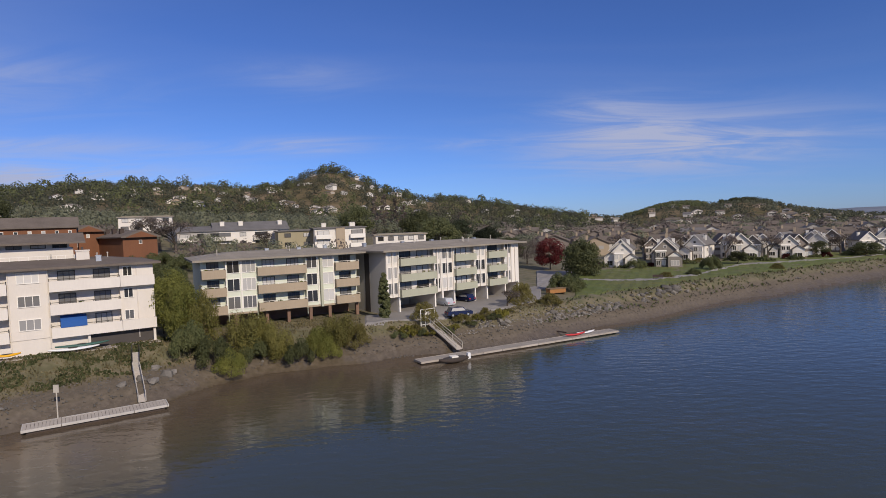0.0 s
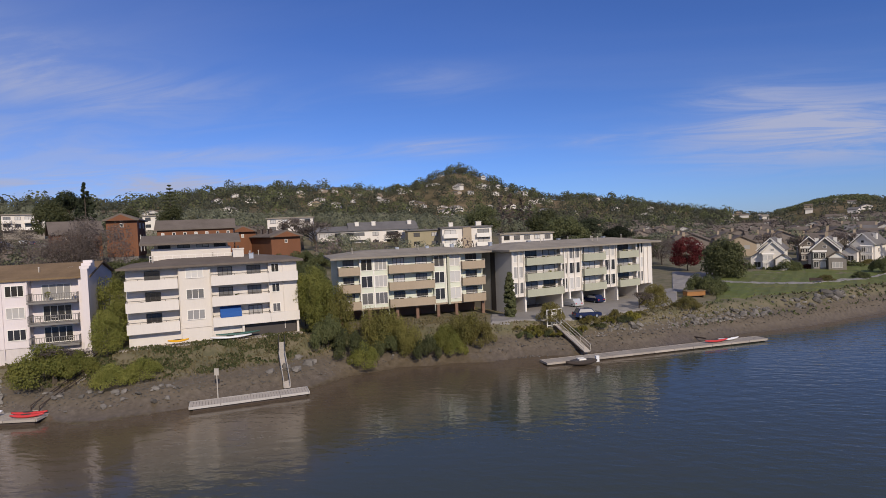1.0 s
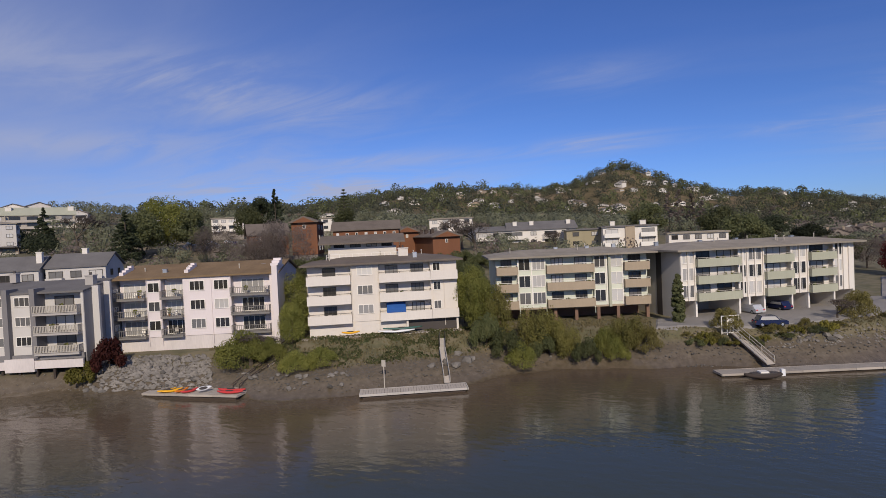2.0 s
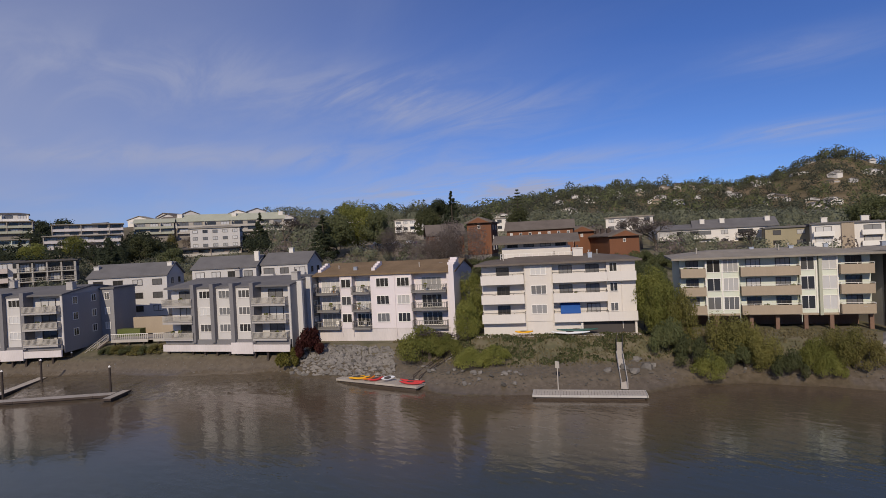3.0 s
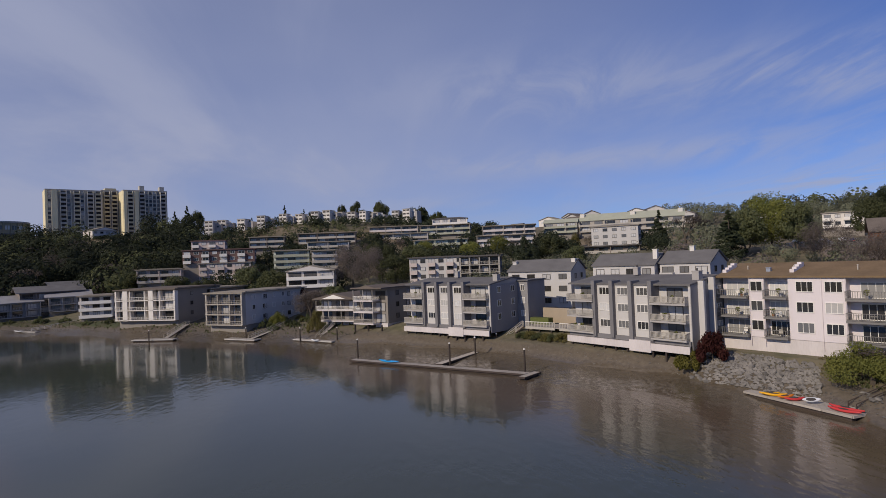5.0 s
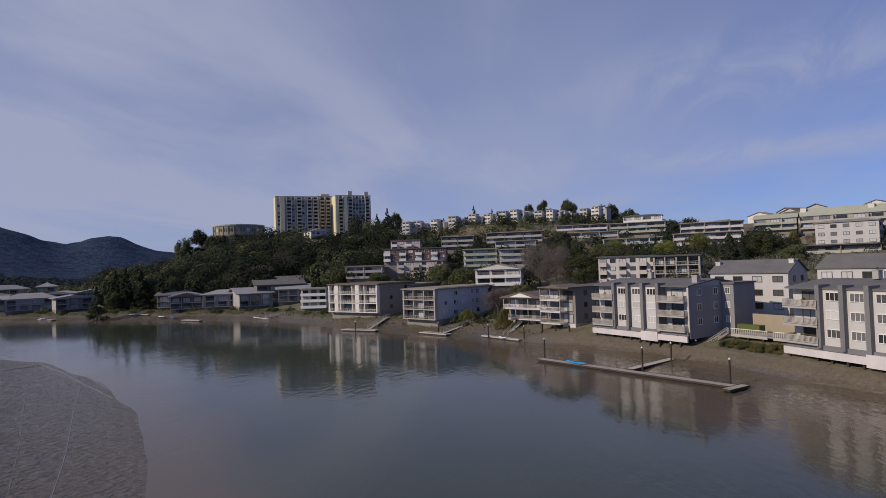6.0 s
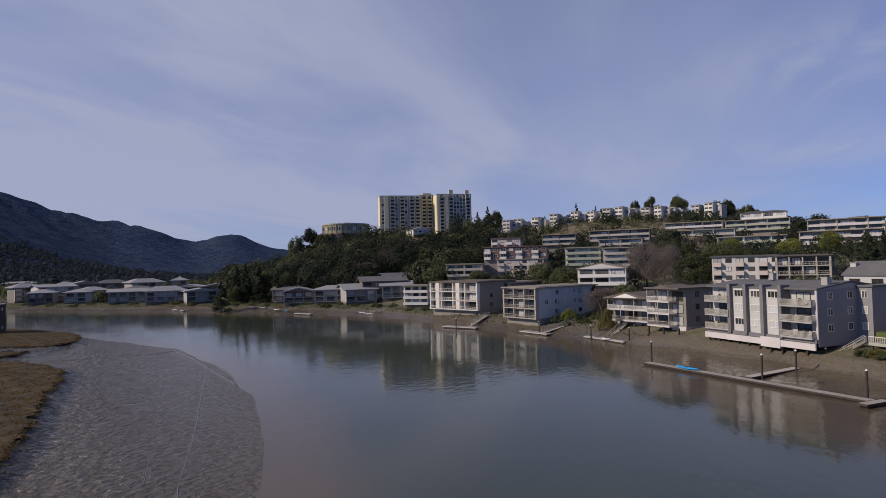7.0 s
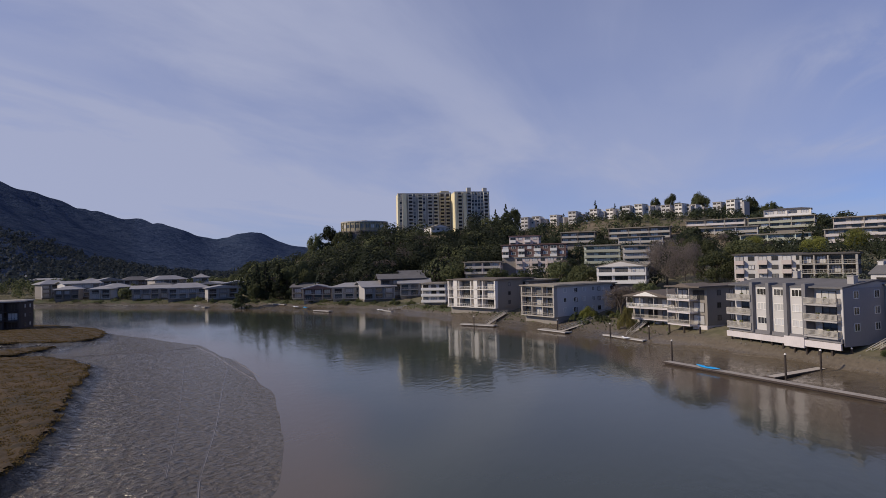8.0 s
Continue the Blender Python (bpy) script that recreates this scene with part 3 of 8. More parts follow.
def ground_material():
    m = bpy.data.materials.new("ground_mud_and_scrub")
    m.use_nodes = True
    n, l = m.node_tree.nodes, m.node_tree.links
    b = n["Principled BSDF"]
    g = n.new("ShaderNodeNewGeometry")
    sp = n.new("ShaderNodeSeparateXYZ")
    l.new(g.outputs["Position"], sp.inputs[0])

    def noise_tex(scale, detail=6, rough=0.6):
        t = n.new("ShaderNodeTexNoise")
        t.inputs["Scale"].default_value, t.inputs["Detail"].default_value, t.inputs["Roughness"].default_value = scale, detail, rough
        l.new(g.outputs["Position"], t.inputs[0])
        return t.outputs[0]

    def ramp(v, stops):
        r = n.new("ShaderNodeValToRGB")
        e = r.color_ramp.elements
        e[0].position, e[0].color = stops[0][0], (*stops[0][1], 1)
        e[1].position, e[1].color = stops[-1][0], (*stops[-1][1], 1)
        for p, c in stops[1:-1]:
            e.new(p).color = (*c, 1)
        l.new(v, r.inputs[0])
        return r.outputs[0]

    def step(v, lo, hi):
        r = n.new("ShaderNodeMapRange")
        r.interpolation_type = 'SMOOTHSTEP'
        r.inputs[1].default_value, r.inputs[2].default_value = lo, hi
        l.new(v, r.inputs[0])
        return r.outputs[0]

    def mix(f, a, c):
        x = n.new("ShaderNodeMixRGB")
        l.new(f, x.inputs[0])
        l.new(a, x.inputs[1])
        l.new(c, x.inputs[2])
        return x.outputs[0]

    def plus(a, c, k):
        x = n.new("ShaderNodeMath")
        x.operation = 'MULTIPLY_ADD'
        l.new(a, x.inputs[0])
        x.inputs[1].default_value = k
        l.new(c, x.inputs[2])
        return x.outputs[0]
    broad, fine, mid = noise_tex(0.05, 4), noise_tex(1.6, 6, 0.7), noise_tex(0.35, 5)
    mud = ramp(fine, [(0.3, (0.080, 0.063, 0.042)), (0.5, (0.110, 0.086, 0.058)), (0.72, (0.150, 0.120, 0.086))])
    scrub = ramp(mid, [(0.3, (0.08, 0.072, 0.036)), (0.45, (0.115, 0.105, 0.05)), (0.58, (0.165, 0.135, 0.08)), (0.8, (0.115, 0.112, 0.05))])
    far = ramp(noise_tex(0.012, 8, 0.65), [(0.35, (0.085, 0.08, 0.042)), (0.48, (0.14, 0.112, 0.066)), (0.6, (0.21, 0.16, 0.10)), (0.72, (0.165, 0.128, 0.08))])
    # bluer than real foliage: distance haze is put into this forest colour
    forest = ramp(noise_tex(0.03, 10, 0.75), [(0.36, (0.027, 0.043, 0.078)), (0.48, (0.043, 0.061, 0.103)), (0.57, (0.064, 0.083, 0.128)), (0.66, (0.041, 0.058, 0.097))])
    hz = plus(mid, sp.outputs[2], 1.4)
    c = mix(step(hz, 2.8, 4.0), mud, scrub)
    c = mix(step(sp.outputs[2], 12.0, 25.0), c, far)
    # near-black ground on the sloping edge of the marsh islands
    bank_side = n.new("ShaderNodeMath")
    bank_side.operation = 'MULTIPLY'
    southward = n.new("ShaderNodeMath")
    southward.operation = 'MULTIPLY'
    southward.inputs[1].default_value = -1.0
    l.new(sp.outputs[1], southward.inputs[0])
    l.new(step(southward.outputs[0], 40, 50), bank_side.inputs[0])
    l.new(step(plus(mid, sp.outputs[2], 0.25), 0.52, 0.80), bank_side.inputs[1])
    near_marsh = n.new("ShaderNodeMath")
    near_marsh.operation = 'MULTIPLY'
    eastward = n.new("ShaderNodeMath")
    eastward.operation = 'ADD'
    eastward.inputs[1].default_value = 140.0
    l.new(sp.outputs[0], eastward.inputs[0])
    l.new(bank_side.outputs[0], near_marsh.inputs[0])
    l.new(step(eastward.outputs[0], 0, 8), near_marsh.inputs[1])
    peat = ramp(fine, [(0.3, (0.022, 0.017, 0.013)), (0.7, (0.045, 0.035, 0.026))])
    c = mix(near_marsh.outputs[0], c, peat)
    ln = n.new("ShaderNodeVectorMath")
    ln.operation = 'LENGTH'
    l.new(g.outputs["Position"], ln.inputs[0])
    # forest on the mountains to the west, its blue standing in for haze; the far eastern hills are bare and coloured
    # pale for haze
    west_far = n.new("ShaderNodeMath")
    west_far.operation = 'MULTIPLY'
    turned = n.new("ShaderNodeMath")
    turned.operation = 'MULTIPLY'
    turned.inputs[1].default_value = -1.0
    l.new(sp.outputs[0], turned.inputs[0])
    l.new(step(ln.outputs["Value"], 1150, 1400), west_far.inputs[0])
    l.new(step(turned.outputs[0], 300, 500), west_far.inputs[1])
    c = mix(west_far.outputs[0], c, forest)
    # pale blue-grey imitates haze over the far eastern hills
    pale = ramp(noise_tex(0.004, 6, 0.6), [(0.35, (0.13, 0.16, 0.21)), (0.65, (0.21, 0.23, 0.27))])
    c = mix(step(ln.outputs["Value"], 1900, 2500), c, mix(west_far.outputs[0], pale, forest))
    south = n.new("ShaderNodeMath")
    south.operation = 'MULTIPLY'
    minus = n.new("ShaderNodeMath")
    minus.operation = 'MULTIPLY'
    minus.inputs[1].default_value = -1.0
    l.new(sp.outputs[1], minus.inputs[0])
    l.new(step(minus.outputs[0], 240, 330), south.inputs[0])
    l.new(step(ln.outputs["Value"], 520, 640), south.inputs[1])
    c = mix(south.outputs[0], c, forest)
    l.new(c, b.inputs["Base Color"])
    shine = n.new("ShaderNodeMapRange")
    shine.inputs[1].default_value, shine.inputs[2].default_value = 250.0, 600.0
    shine.inputs[3].default_value, shine.inputs[4].default_value = 0.6, 0.0
    l.new(ln.outputs["Value"], shine.inputs[0])
    l.new(shine.outputs[0], b.inputs["Specular IOR Level"])
    # ripples and small pools on the wet mud
    mp = n.new("ShaderNodeMapping")
    mp.inputs["Rotation"].default_value = (0, 0, radians(25))
    mp.inputs["Scale"].default_value = (1.25, 1.6, 1)
    l.new(g.outputs["Position"], mp.inputs[0])
    rip = n.new("ShaderNodeTexNoise")
    rip.inputs["Scale"].default_value, rip.inputs["Detail"].default_value, rip.inputs["Distortion"].default_value = 0.85, 6, 0.35
    l.new(mp.outputs[0], rip.inputs[0])
    pool = step(rip.outputs[0], 0.40, 0.56)
    rr = n.new("ShaderNodeMapRange")
    rr.inputs[3].default_value, rr.inputs[4].default_value = 0.09, 0.27
    l.new(pool, rr.inputs[0])
    sel = n.new("ShaderNodeMixRGB")
    l.new(step(hz, 1.4, 2.4), sel.inputs[0])
    # the eastern bank lies drier
    dry = n.new("ShaderNodeMapRange")
    dry.inputs[1].default_value, dry.inputs[2].default_value, dry.inputs[4].default_value = 5.0, 35.0, 0.42
    l.new(sp.outputs[0], dry.inputs[0])
    wet = n.new("ShaderNodeMath")
    wet.operation = 'ADD'
    l.new(rr.outputs[0], wet.inputs[0])
    l.new(dry.outputs[0], wet.inputs[1])
    l.new(wet.outputs[0], sel.inputs[1])
    sel.inputs[2].default_value = (0.95, 0.95, 0.95, 1)
    l.new(sel.outputs[0], b.inputs["Roughness"])
    hh = plus(fine, plus(rip.outputs[0], mid, 2.6), 0.45)
    bp = n.new("ShaderNodeBump")
    bp.inputs["Strength"].default_value, bp.inputs["Distance"].default_value = 0.9, 0.75
    inland = n.new("ShaderNodeVectorMath")
    inland.operation = 'DOT_PRODUCT'
    inland.inputs[1].default_value = (0.78, -0.62, 0.0)
    l.new(g.outputs["Position"], inland.inputs[0])
    rough_bed = n.new("ShaderNodeMapRange")
    rough_bed.inputs[1].default_value, rough_bed.inputs[2].default_value = -14.0, 10.0
    rough_bed.inputs[3].default_value, rough_bed.inputs[4].default_value = 0.30, 1.0
    l.new(inland.outputs["Value"], rough_bed.inputs[0])
    near_side = n.new("ShaderNodeMapRange")
    near_side.inputs[1].default_value, near_side.inputs[2].default_value = -10.0, -30.0
    near_side.inputs[3].default_value, near_side.inputs[4].default_value = 0.09, 1.0
    l.new(sp.outputs[1], near_side.inputs[0])
    bed = n.new("ShaderNodeMath")
    bed.operation = 'MULTIPLY'
    l.new(rough_bed.outputs[0], bed.inputs[0])
    l.new(near_side.outputs[0], bed.inputs[1])
    l.new(bed.outputs[0], bp.inputs["Strength"])
    l.new(hh, bp.inputs["Height"])
    # tree tops of the far forest
    tops = n.new("ShaderNodeTexVoronoi")
    tops.inputs["Scale"].default_value = 0.085
    l.new(g.outputs["Position"], tops.inputs[0])
    fb = n.new("ShaderNodeBump")
    fb.invert = True
    fb.inputs["Distance"].default_value = 3.5
    l.new(west_far.outputs[0], fb.inputs["Strength"])
    l.new(plus(noise_tex(0.022, 9, 0.72), tops.outputs[0], 4.0), fb.inputs["Height"])
    l.new(bp.outputs[0], fb.inputs["Normal"])
    l.new(fb.outputs[0], b.inputs["Normal"])
    return m


ground_me.materials.append(ground_material())
solid("ground", ground_me, None, "brown tidal mud, scrubby banks and wooded hills", "ground", kind="structure")


def water_material():
    m = bpy.data.materials.new("creek_water")
    m.use_nodes = True
    n, l = m.node_tree.nodes, m.node_tree.links
    b = n["Principled BSDF"]
    b.inputs["IOR"].default_value = 1.33
    g = n.new("ShaderNodeNewGeometry")
    mp = n.new("ShaderNodeMapping")
    mp.inputs["Rotation"].default_value = (0, 0, radians(-34))
    mp.inputs["Scale"].default_value = (0.5, 1.0, 1)
    l.new(g.outputs["Position"], mp.inputs[0])
    # silt stirred up along the muddy shores, cloudy at its edge
    shore = n.new("ShaderNodeAttribute")
    shore.attribute_name = "silt"
    cloud = n.new("ShaderNodeTexNoise")
    cloud.inputs["Scale"].default_value, cloud.inputs["Detail"].default_value = 0.06, 5
    l.new(g.outputs["Position"], cloud.inputs[0])
    edge = n.new("ShaderNodeMath")
    edge.operation = 'MULTIPLY_ADD'
    edge.inputs[1].default_value = 0.55
    l.new(cloud.outputs[0], edge.inputs[0])
    l.new(shore.outputs["Fac"], edge.inputs[2])
    both = n.new("ShaderNodeMapRange")
    both.interpolation_type = 'SMOOTHSTEP'
    both.inputs[1].default_value, both.inputs[2].default_value = 0.25, 1.1
    l.new(edge.outputs[0], both.inputs[0])
    silt = n.new("ShaderNodeMixRGB")
    silt.inputs[1].default_value, silt.inputs[2].default_value = (0.050, 0.058, 0.044, 1), (0.108, 0.080, 0.054, 1)
    l.new(both.outputs[0], silt.inputs[0])
    l.new(silt.outputs[0], b.inputs["Base Color"])
    skin = n.new("ShaderNodeMapRange")
    skin.inputs[3].default_value, skin.inputs[4].default_value = 0.08, 0.14
    l.new(both.outputs[0], skin.inputs[0])
    l.new(skin.outputs[0], b.inputs["Roughness"])
    a, c, patch = (n.new("ShaderNodeTexNoise") for _ in range(3))
    a.inputs["Scale"].default_value, a.inputs["Detail"].default_value = 0.9, 3
    c.inputs["Scale"].default_value, c.inputs["Detail"].default_value = 0.10, 3
    patch.inputs["Scale"].default_value, patch.inputs["Detail"].default_value = 0.022, 3
    l.new(mp.outputs[0], a.inputs[0])
    l.new(mp.outputs[0], c.inputs[0])
    l.new(g.outputs["Position"], patch.inputs[0])
    mr = n.new("ShaderNodeMapRange")
    mr.inputs[1].default_value, mr.inputs[2].default_value = 0.42, 0.66
    mr.inputs[3].default_value, mr.inputs[4].default_value = 0.3, 1.8
    l.new(patch.outputs[0], mr.inputs[0])
    # the open reach to the east is ruffled by a breeze
    sx = n.new("ShaderNodeSeparateXYZ")
    l.new(g.outputs["Position"], sx.inputs[0])
    breeze = n.new("ShaderNodeMapRange")
    breeze.inputs[1].default_value, breeze.inputs[2].default_value, breeze.inputs[4].default_value = -5.0, 60.0, 1.5
    l.new(sx.outputs[0], breeze.inputs[0])
    ruffle = n.new("ShaderNodeMath")
    ruffle.operation = 'ADD'
    l.new(mr.outputs[0], ruffle.inputs[0])
    lee = n.new("ShaderNodeMapRange")
    lee.inputs[1].default_value, lee.inputs[2].default_value, lee.inputs[4].default_value = 5.0, 60.0, 1.1
    l.new(sx.outputs[1], lee.inputs[0])
    airs = n.new("ShaderNodeMath")
    airs.operation = 'ADD'
    l.new(breeze.outputs[0], airs.inputs[0])
    l.new(lee.outputs[0], airs.inputs[1])
    l.new(airs.outputs[0], ruffle.inputs[1])
    mu = n.new("ShaderNodeMath")
    mu.operation = 'MULTIPLY'
    l.new(a.outputs[0], mu.inputs[0])
    l.new(ruffle.outputs[0], mu.inputs[1])
    ad = n.new("ShaderNodeMath")
    ad.operation = 'ADD'
    l.new(mu.outputs[0], ad.inputs[0])
    l.new(c.outputs[0], ad.inputs[1])
    bp = n.new("ShaderNodeBump")
    bp.inputs["Strength"].default_value, bp.inputs["Distance"].default_value = 0.38, 0.08
    l.new(ad.outputs[0], bp.inputs["Height"])
    l.new(bp.outputs[0], b.inputs["Normal"])
    return m


def water_sheet():
    """A level sheet of rings about the drone's place, with the amount of silt at each point."""
    az = np.arange(-180, 180, 1.0)
    r = np.concatenate([np.arange(3, 60, 3.0), np.arange(60, 240, 2.5), np.arange(240, 720, 12.0)])
    A, Rr = np.meshgrid(az, r)
    x, y = -np.sin(np.radians(A)) * Rr, np.cos(np.radians(A)) * Rr
    bearing_ = np.where(A < -100, A + 360, A)
    reach = np.interp(bearing_, [-45, -15, -5, 5, 20, 60, 80, 100, 130, 165], [2, 4, 14, 24, 30, 30, 24, 14, 9, 9])
    north = 1 + (Rr - np.interp(bearing_, AZ_N, WATER_N)) / reach
    south = 1 + south_bank(x, y) / 13.0
    silt = np.clip(np.maximum(np.where((bearing_ > -60) & (bearing_ < 168), north, 0), south), 0, 1)
    k, m = len(r), len(az)
    i, j = np.meshgrid(np.arange(k - 1), np.arange(m), indexing="ij")
    q = np.stack([i * m + j, i * m + (j + 1) % m, (i + 1) * m + (j + 1) % m, (i + 1) * m + j], -1).reshape(-1, 4) + 1
    me = bpy.data.meshes.new("water")
    me.from_pydata([(0, 0, 0)] + np.stack([x.ravel(), y.ravel(), 0 * x.ravel()], 1).tolist(), [], [f[::-1] for f in q.tolist()] + [(0, 1 + (j + 1) % m, 1 + j) for j in range(m)])
    me.attributes.new("silt", 'FLOAT', 'POINT').data.foreach_set("value", np.concatenate([[0.0], silt.ravel()]).astype(np.float32))
    me.materials.append(water_material())
    return me


solid("water", water_sheet(), None, "still dull green-brown creek water with faint ripples", "water", kind="structure")


# ---- apartment houses along the creek ----
def roof_eave(parent, w, d, z, over, material, rise=0.5, thick=0.28):
    """A low hipped roof with wide eaves and a fascia."""
    s = Shape()
    o = over
    s.box(-o, w + o, -o, d + o, z, z + thick)
    k = min(d * 0.45, 5.0)
    s.add([(-o, -o, z + thick), (w + o, -o, z + thick), (w + o, d + o, z + thick), (-o, d + o, z + thick),
           (k, k, z + thick + rise), (w - k, k, z + thick + rise), (w - k, d - k, z + thick + rise), (k, d - k, z + thick + rise)],
          [(0, 1, 5, 4), (1, 2, 6, 5), (2, 3, 7, 6), (3, 0, 4, 7), (4, 5, 6, 7)])
    return part("roof", s, M[material], parent)


def roof_gable(parent, w, d, z, over, material, rise, front=0.45):
    """A pitched roof with its ridge along the facade."""
    o, y = over, d * front
    s = Shape().profile_x([(-o, z - 0.05), (y, z + rise - 0.05), (d + o, z - 0.05), (d + o, z + 0.2), (y, z + rise + 0.2), (-o, z + 0.2)], -o, w + o)
    return part("roof", s, M[material], parent)


def gable_ends(parent, w, d, z, rise, material, front=0.45):
    y = d * front
    for x in (0.0, w - 0.25):
        part("gable", Shape().profile_x([(0.05, z - 0.05), (d - 0.05, z - 0.05), (y, z + rise - 0.12)], x, x + 0.25), M[material], parent)


def chimney(parent, u, v, z, h, material="trim", w=0.9):
    s = Shape().box(-w / 2, w / 2, -w / 2, w / 2, 0, h).box(-w / 2 - 0.08, w / 2 + 0.08, -w / 2 - 0.08, w / 2 + 0.08, h, h + 0.15)
    c = part("chimney", s, M[material], parent, at=pose(u, v, z))
    part("flue", Shape().tube((0, 0, h + 0.15), (0, 0, h + 0.55), 0.16, 0.14), M["darktrim"], c)


def apartment(name, label, x, y, turn, bays, depth, z0, storeys, sh, wall, guard, guard_m, foot, recess=1.4, proj=0.9, door_frame="darktrim",
              win_frame="trim", guard_h=1.05, slab="concrete", foundation="paleconc", skirt=0.0, cap="", clutter=0, door_w=2.6, door_mullions=1, door_fit=0.72, lid=0.0):
    """bays, from the left as seen from the water: (kind, width, opening width, opening height); kind b: balcony, w: window, s: plain."""
    e = thing(name, x, y, z0, turn, label, "apartment building")
    w = sum(b[1] for b in bays)
    top = storeys * sh - lid
    u = 0.0
    for b in bays:
        part("wall", Shape().box(u, u + b[1], recess if b[0] == "b" else 0.0, depth, -0.2, top), M[wall], e)
        u += b[1]
    if foot is not None:
        part("foundation", Shape().box(0.1, w - 0.1, 0.1 - skirt, depth - 0.1, foot - z0, -0.2), M[foundation], e)
    u = 0.0
    for b in bays:
        for k in range(storeys):
            z = k * sh
            if b[0] == "b":
                balcony(e, u + 0.03, recess, z, b[1] - 0.06, recess + proj, guard, guard_m, guard_h, slab, cap)
                if clutter:
                    balcony_things(e, u, z, b[1], recess, proj, clutter * 100 + int(u * 7) + k)
                n = max(1, int(b[1] / 3.3))
                for q in range(n):
                    slider(e, u + b[1] * (q + 0.5) / n, recess, z + 0.02, min(door_w, b[1] / n * door_fit), 2.15, door_frame, door_mullions)
            elif b[0] == "w":
                window(e, u + b[1] / 2, 0.0, z + (2.3 - b[3]), b[2], b[3], win_frame, 2 if b[2] > 1.9 else 1)
        u += b[1]
    return e, w, top


def balcony_things(e, u, z, w, recess, proj, seed):
    """Chairs, pots and boxes on a balcony, and a divider between flats."""
    g = random.Random(seed)
    for k in range(g.randint(1, 3)):
        a, v = u + g.uniform(0.5, w - 0.9), g.uniform(-proj + 0.3, recess - 0.9)
        kind = g.choice(("chair", "pot", "table"))
        if kind == "chair":
            s = Shape().box(0, 0.5, 0, 0.5, 0.38, 0.46).box(0, 0.5, 0.44, 0.5, 0.46, 1.0)
            for q in ((0, 0), (0.44, 0), (0, 0.44), (0.44, 0.44)):
                s.box(q[0], q[0] + 0.06, q[1], q[1] + 0.06, 0, 0.38)
            part("balcony_chair", s, M[g.choice(("trim", "darkwood", "rail"))], e, at=pose(a, v, z, 0, 0, g.uniform(-40, 40)))
        elif kind == "pot":
            s = Shape().tube((0, 0, 0), (0, 0, 0.4), 0.16, 0.22, 10)
            part("plant_pot", s, M[g.choice(("binwood", "concrete"))], e, at=pose(a, v, z))
            cl = np.array([(0, 0, 0.75, 0.3), (0.1, 0.08, 1.05, 0.24), (-0.1, 0, 1.0, 0.22)])
            part("pot_plant", cards_mesh("pot_plant", leaf_cloud(seed + k, cl, 30, 0.1, 1.0), L["bright"]), None, e, at=pose(a, v, z))
        else:
            s = Shape().tube((0, 0, 0.68), (0, 0, 0.72), 0.42, 0.42, 14).tube((0, 0, 0), (0, 0, 0.68), 0.05, 0.05, 8).tube((0, 0, 0), (0, 0, 0.04), 0.25, 0.2, 10)
            part("balcony_table", s, M[g.choice(("trim", "rail"))], e, at=pose(a + 0.3, v, z))


# cream house with solid parapets and a blue awning
b_bays = [("b", 6.4, 0, 0), ("w", 4.1, 2.3, 1.4), ("b", 7.7, 0, 0), ("w", 1.9, 1.15, 1.3), ("s", 2.1, 0, 0)]
house_b, bw, bt = apartment("cream_apartment_house", "cream stucco apartment house with solid balcony parapets above the bank", -57.5, 64.9, 35.0, b_bays, 15.0, 7.0, 3, 2.86,
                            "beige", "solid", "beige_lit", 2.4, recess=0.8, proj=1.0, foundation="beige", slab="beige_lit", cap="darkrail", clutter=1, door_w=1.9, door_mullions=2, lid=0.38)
roof_eave(house_b, bw, 15.0, bt, 0.9, "shingle", 0.75)
for z in (0.0, 5.72):
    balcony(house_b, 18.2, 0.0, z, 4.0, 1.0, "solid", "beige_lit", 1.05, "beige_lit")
part("awning", Shape().profile_x([(0.0, 2.25), (0.0, 2.32), (-1.45, 1.55), (-1.45, 0.95), (-1.38, 0.95), (-1.38, 1.5)], 0, 2.8), M["blue"], house_b, "faded blue canvas awning", at=pose(11.5, 0.4, 0.0))
part("penthouse", Shape().box(2.8, 13.6, 7.0, 13.0, bt + 0.7, bt + 2.5), M["beige"], house_b)
part("clerestory", Shape().box(3.2, 13.2, 7.4, 12.6, bt + 2.5, bt + 3.05), M["beige"], house_b)
for u in (3.6, 6.2, 8.8, 11.2):
    window(house_b, u + 0.9, 7.4, bt + 2.5, 1.7, 0.52, "darktrim", 1)
part("penthouse_roof", Shape().profile_x([(5.6, bt + 3.05), (14.4, bt + 3.05), (14.4, bt + 3.3), (10.0, bt + 4.5), (5.6, bt + 3.3)], 1.4, 15.0), M["shingle"], house_b)
chimney(house_b, 14.5, 4.5, bt + 0.5, 1.5, "beige", 1.5)
for u in (14.3, 21.8):
    part("carport_column", Shape().box(u, u + 0.3, -0.6, -0.3, -2.3, -0.25), M["beige"], house_b)
# flat dark panel painted in for the shaded carport opening
part("carport_opening", Shape().box(14.4, 21.8, -0.02, 0.08, -2.2, -0.3), M["darktrim"], house_b)
part("walkway", Shape().box(-1.0, 22.4, -1.9, 0.05, -2.4, -2.1), M["paving"], house_b)

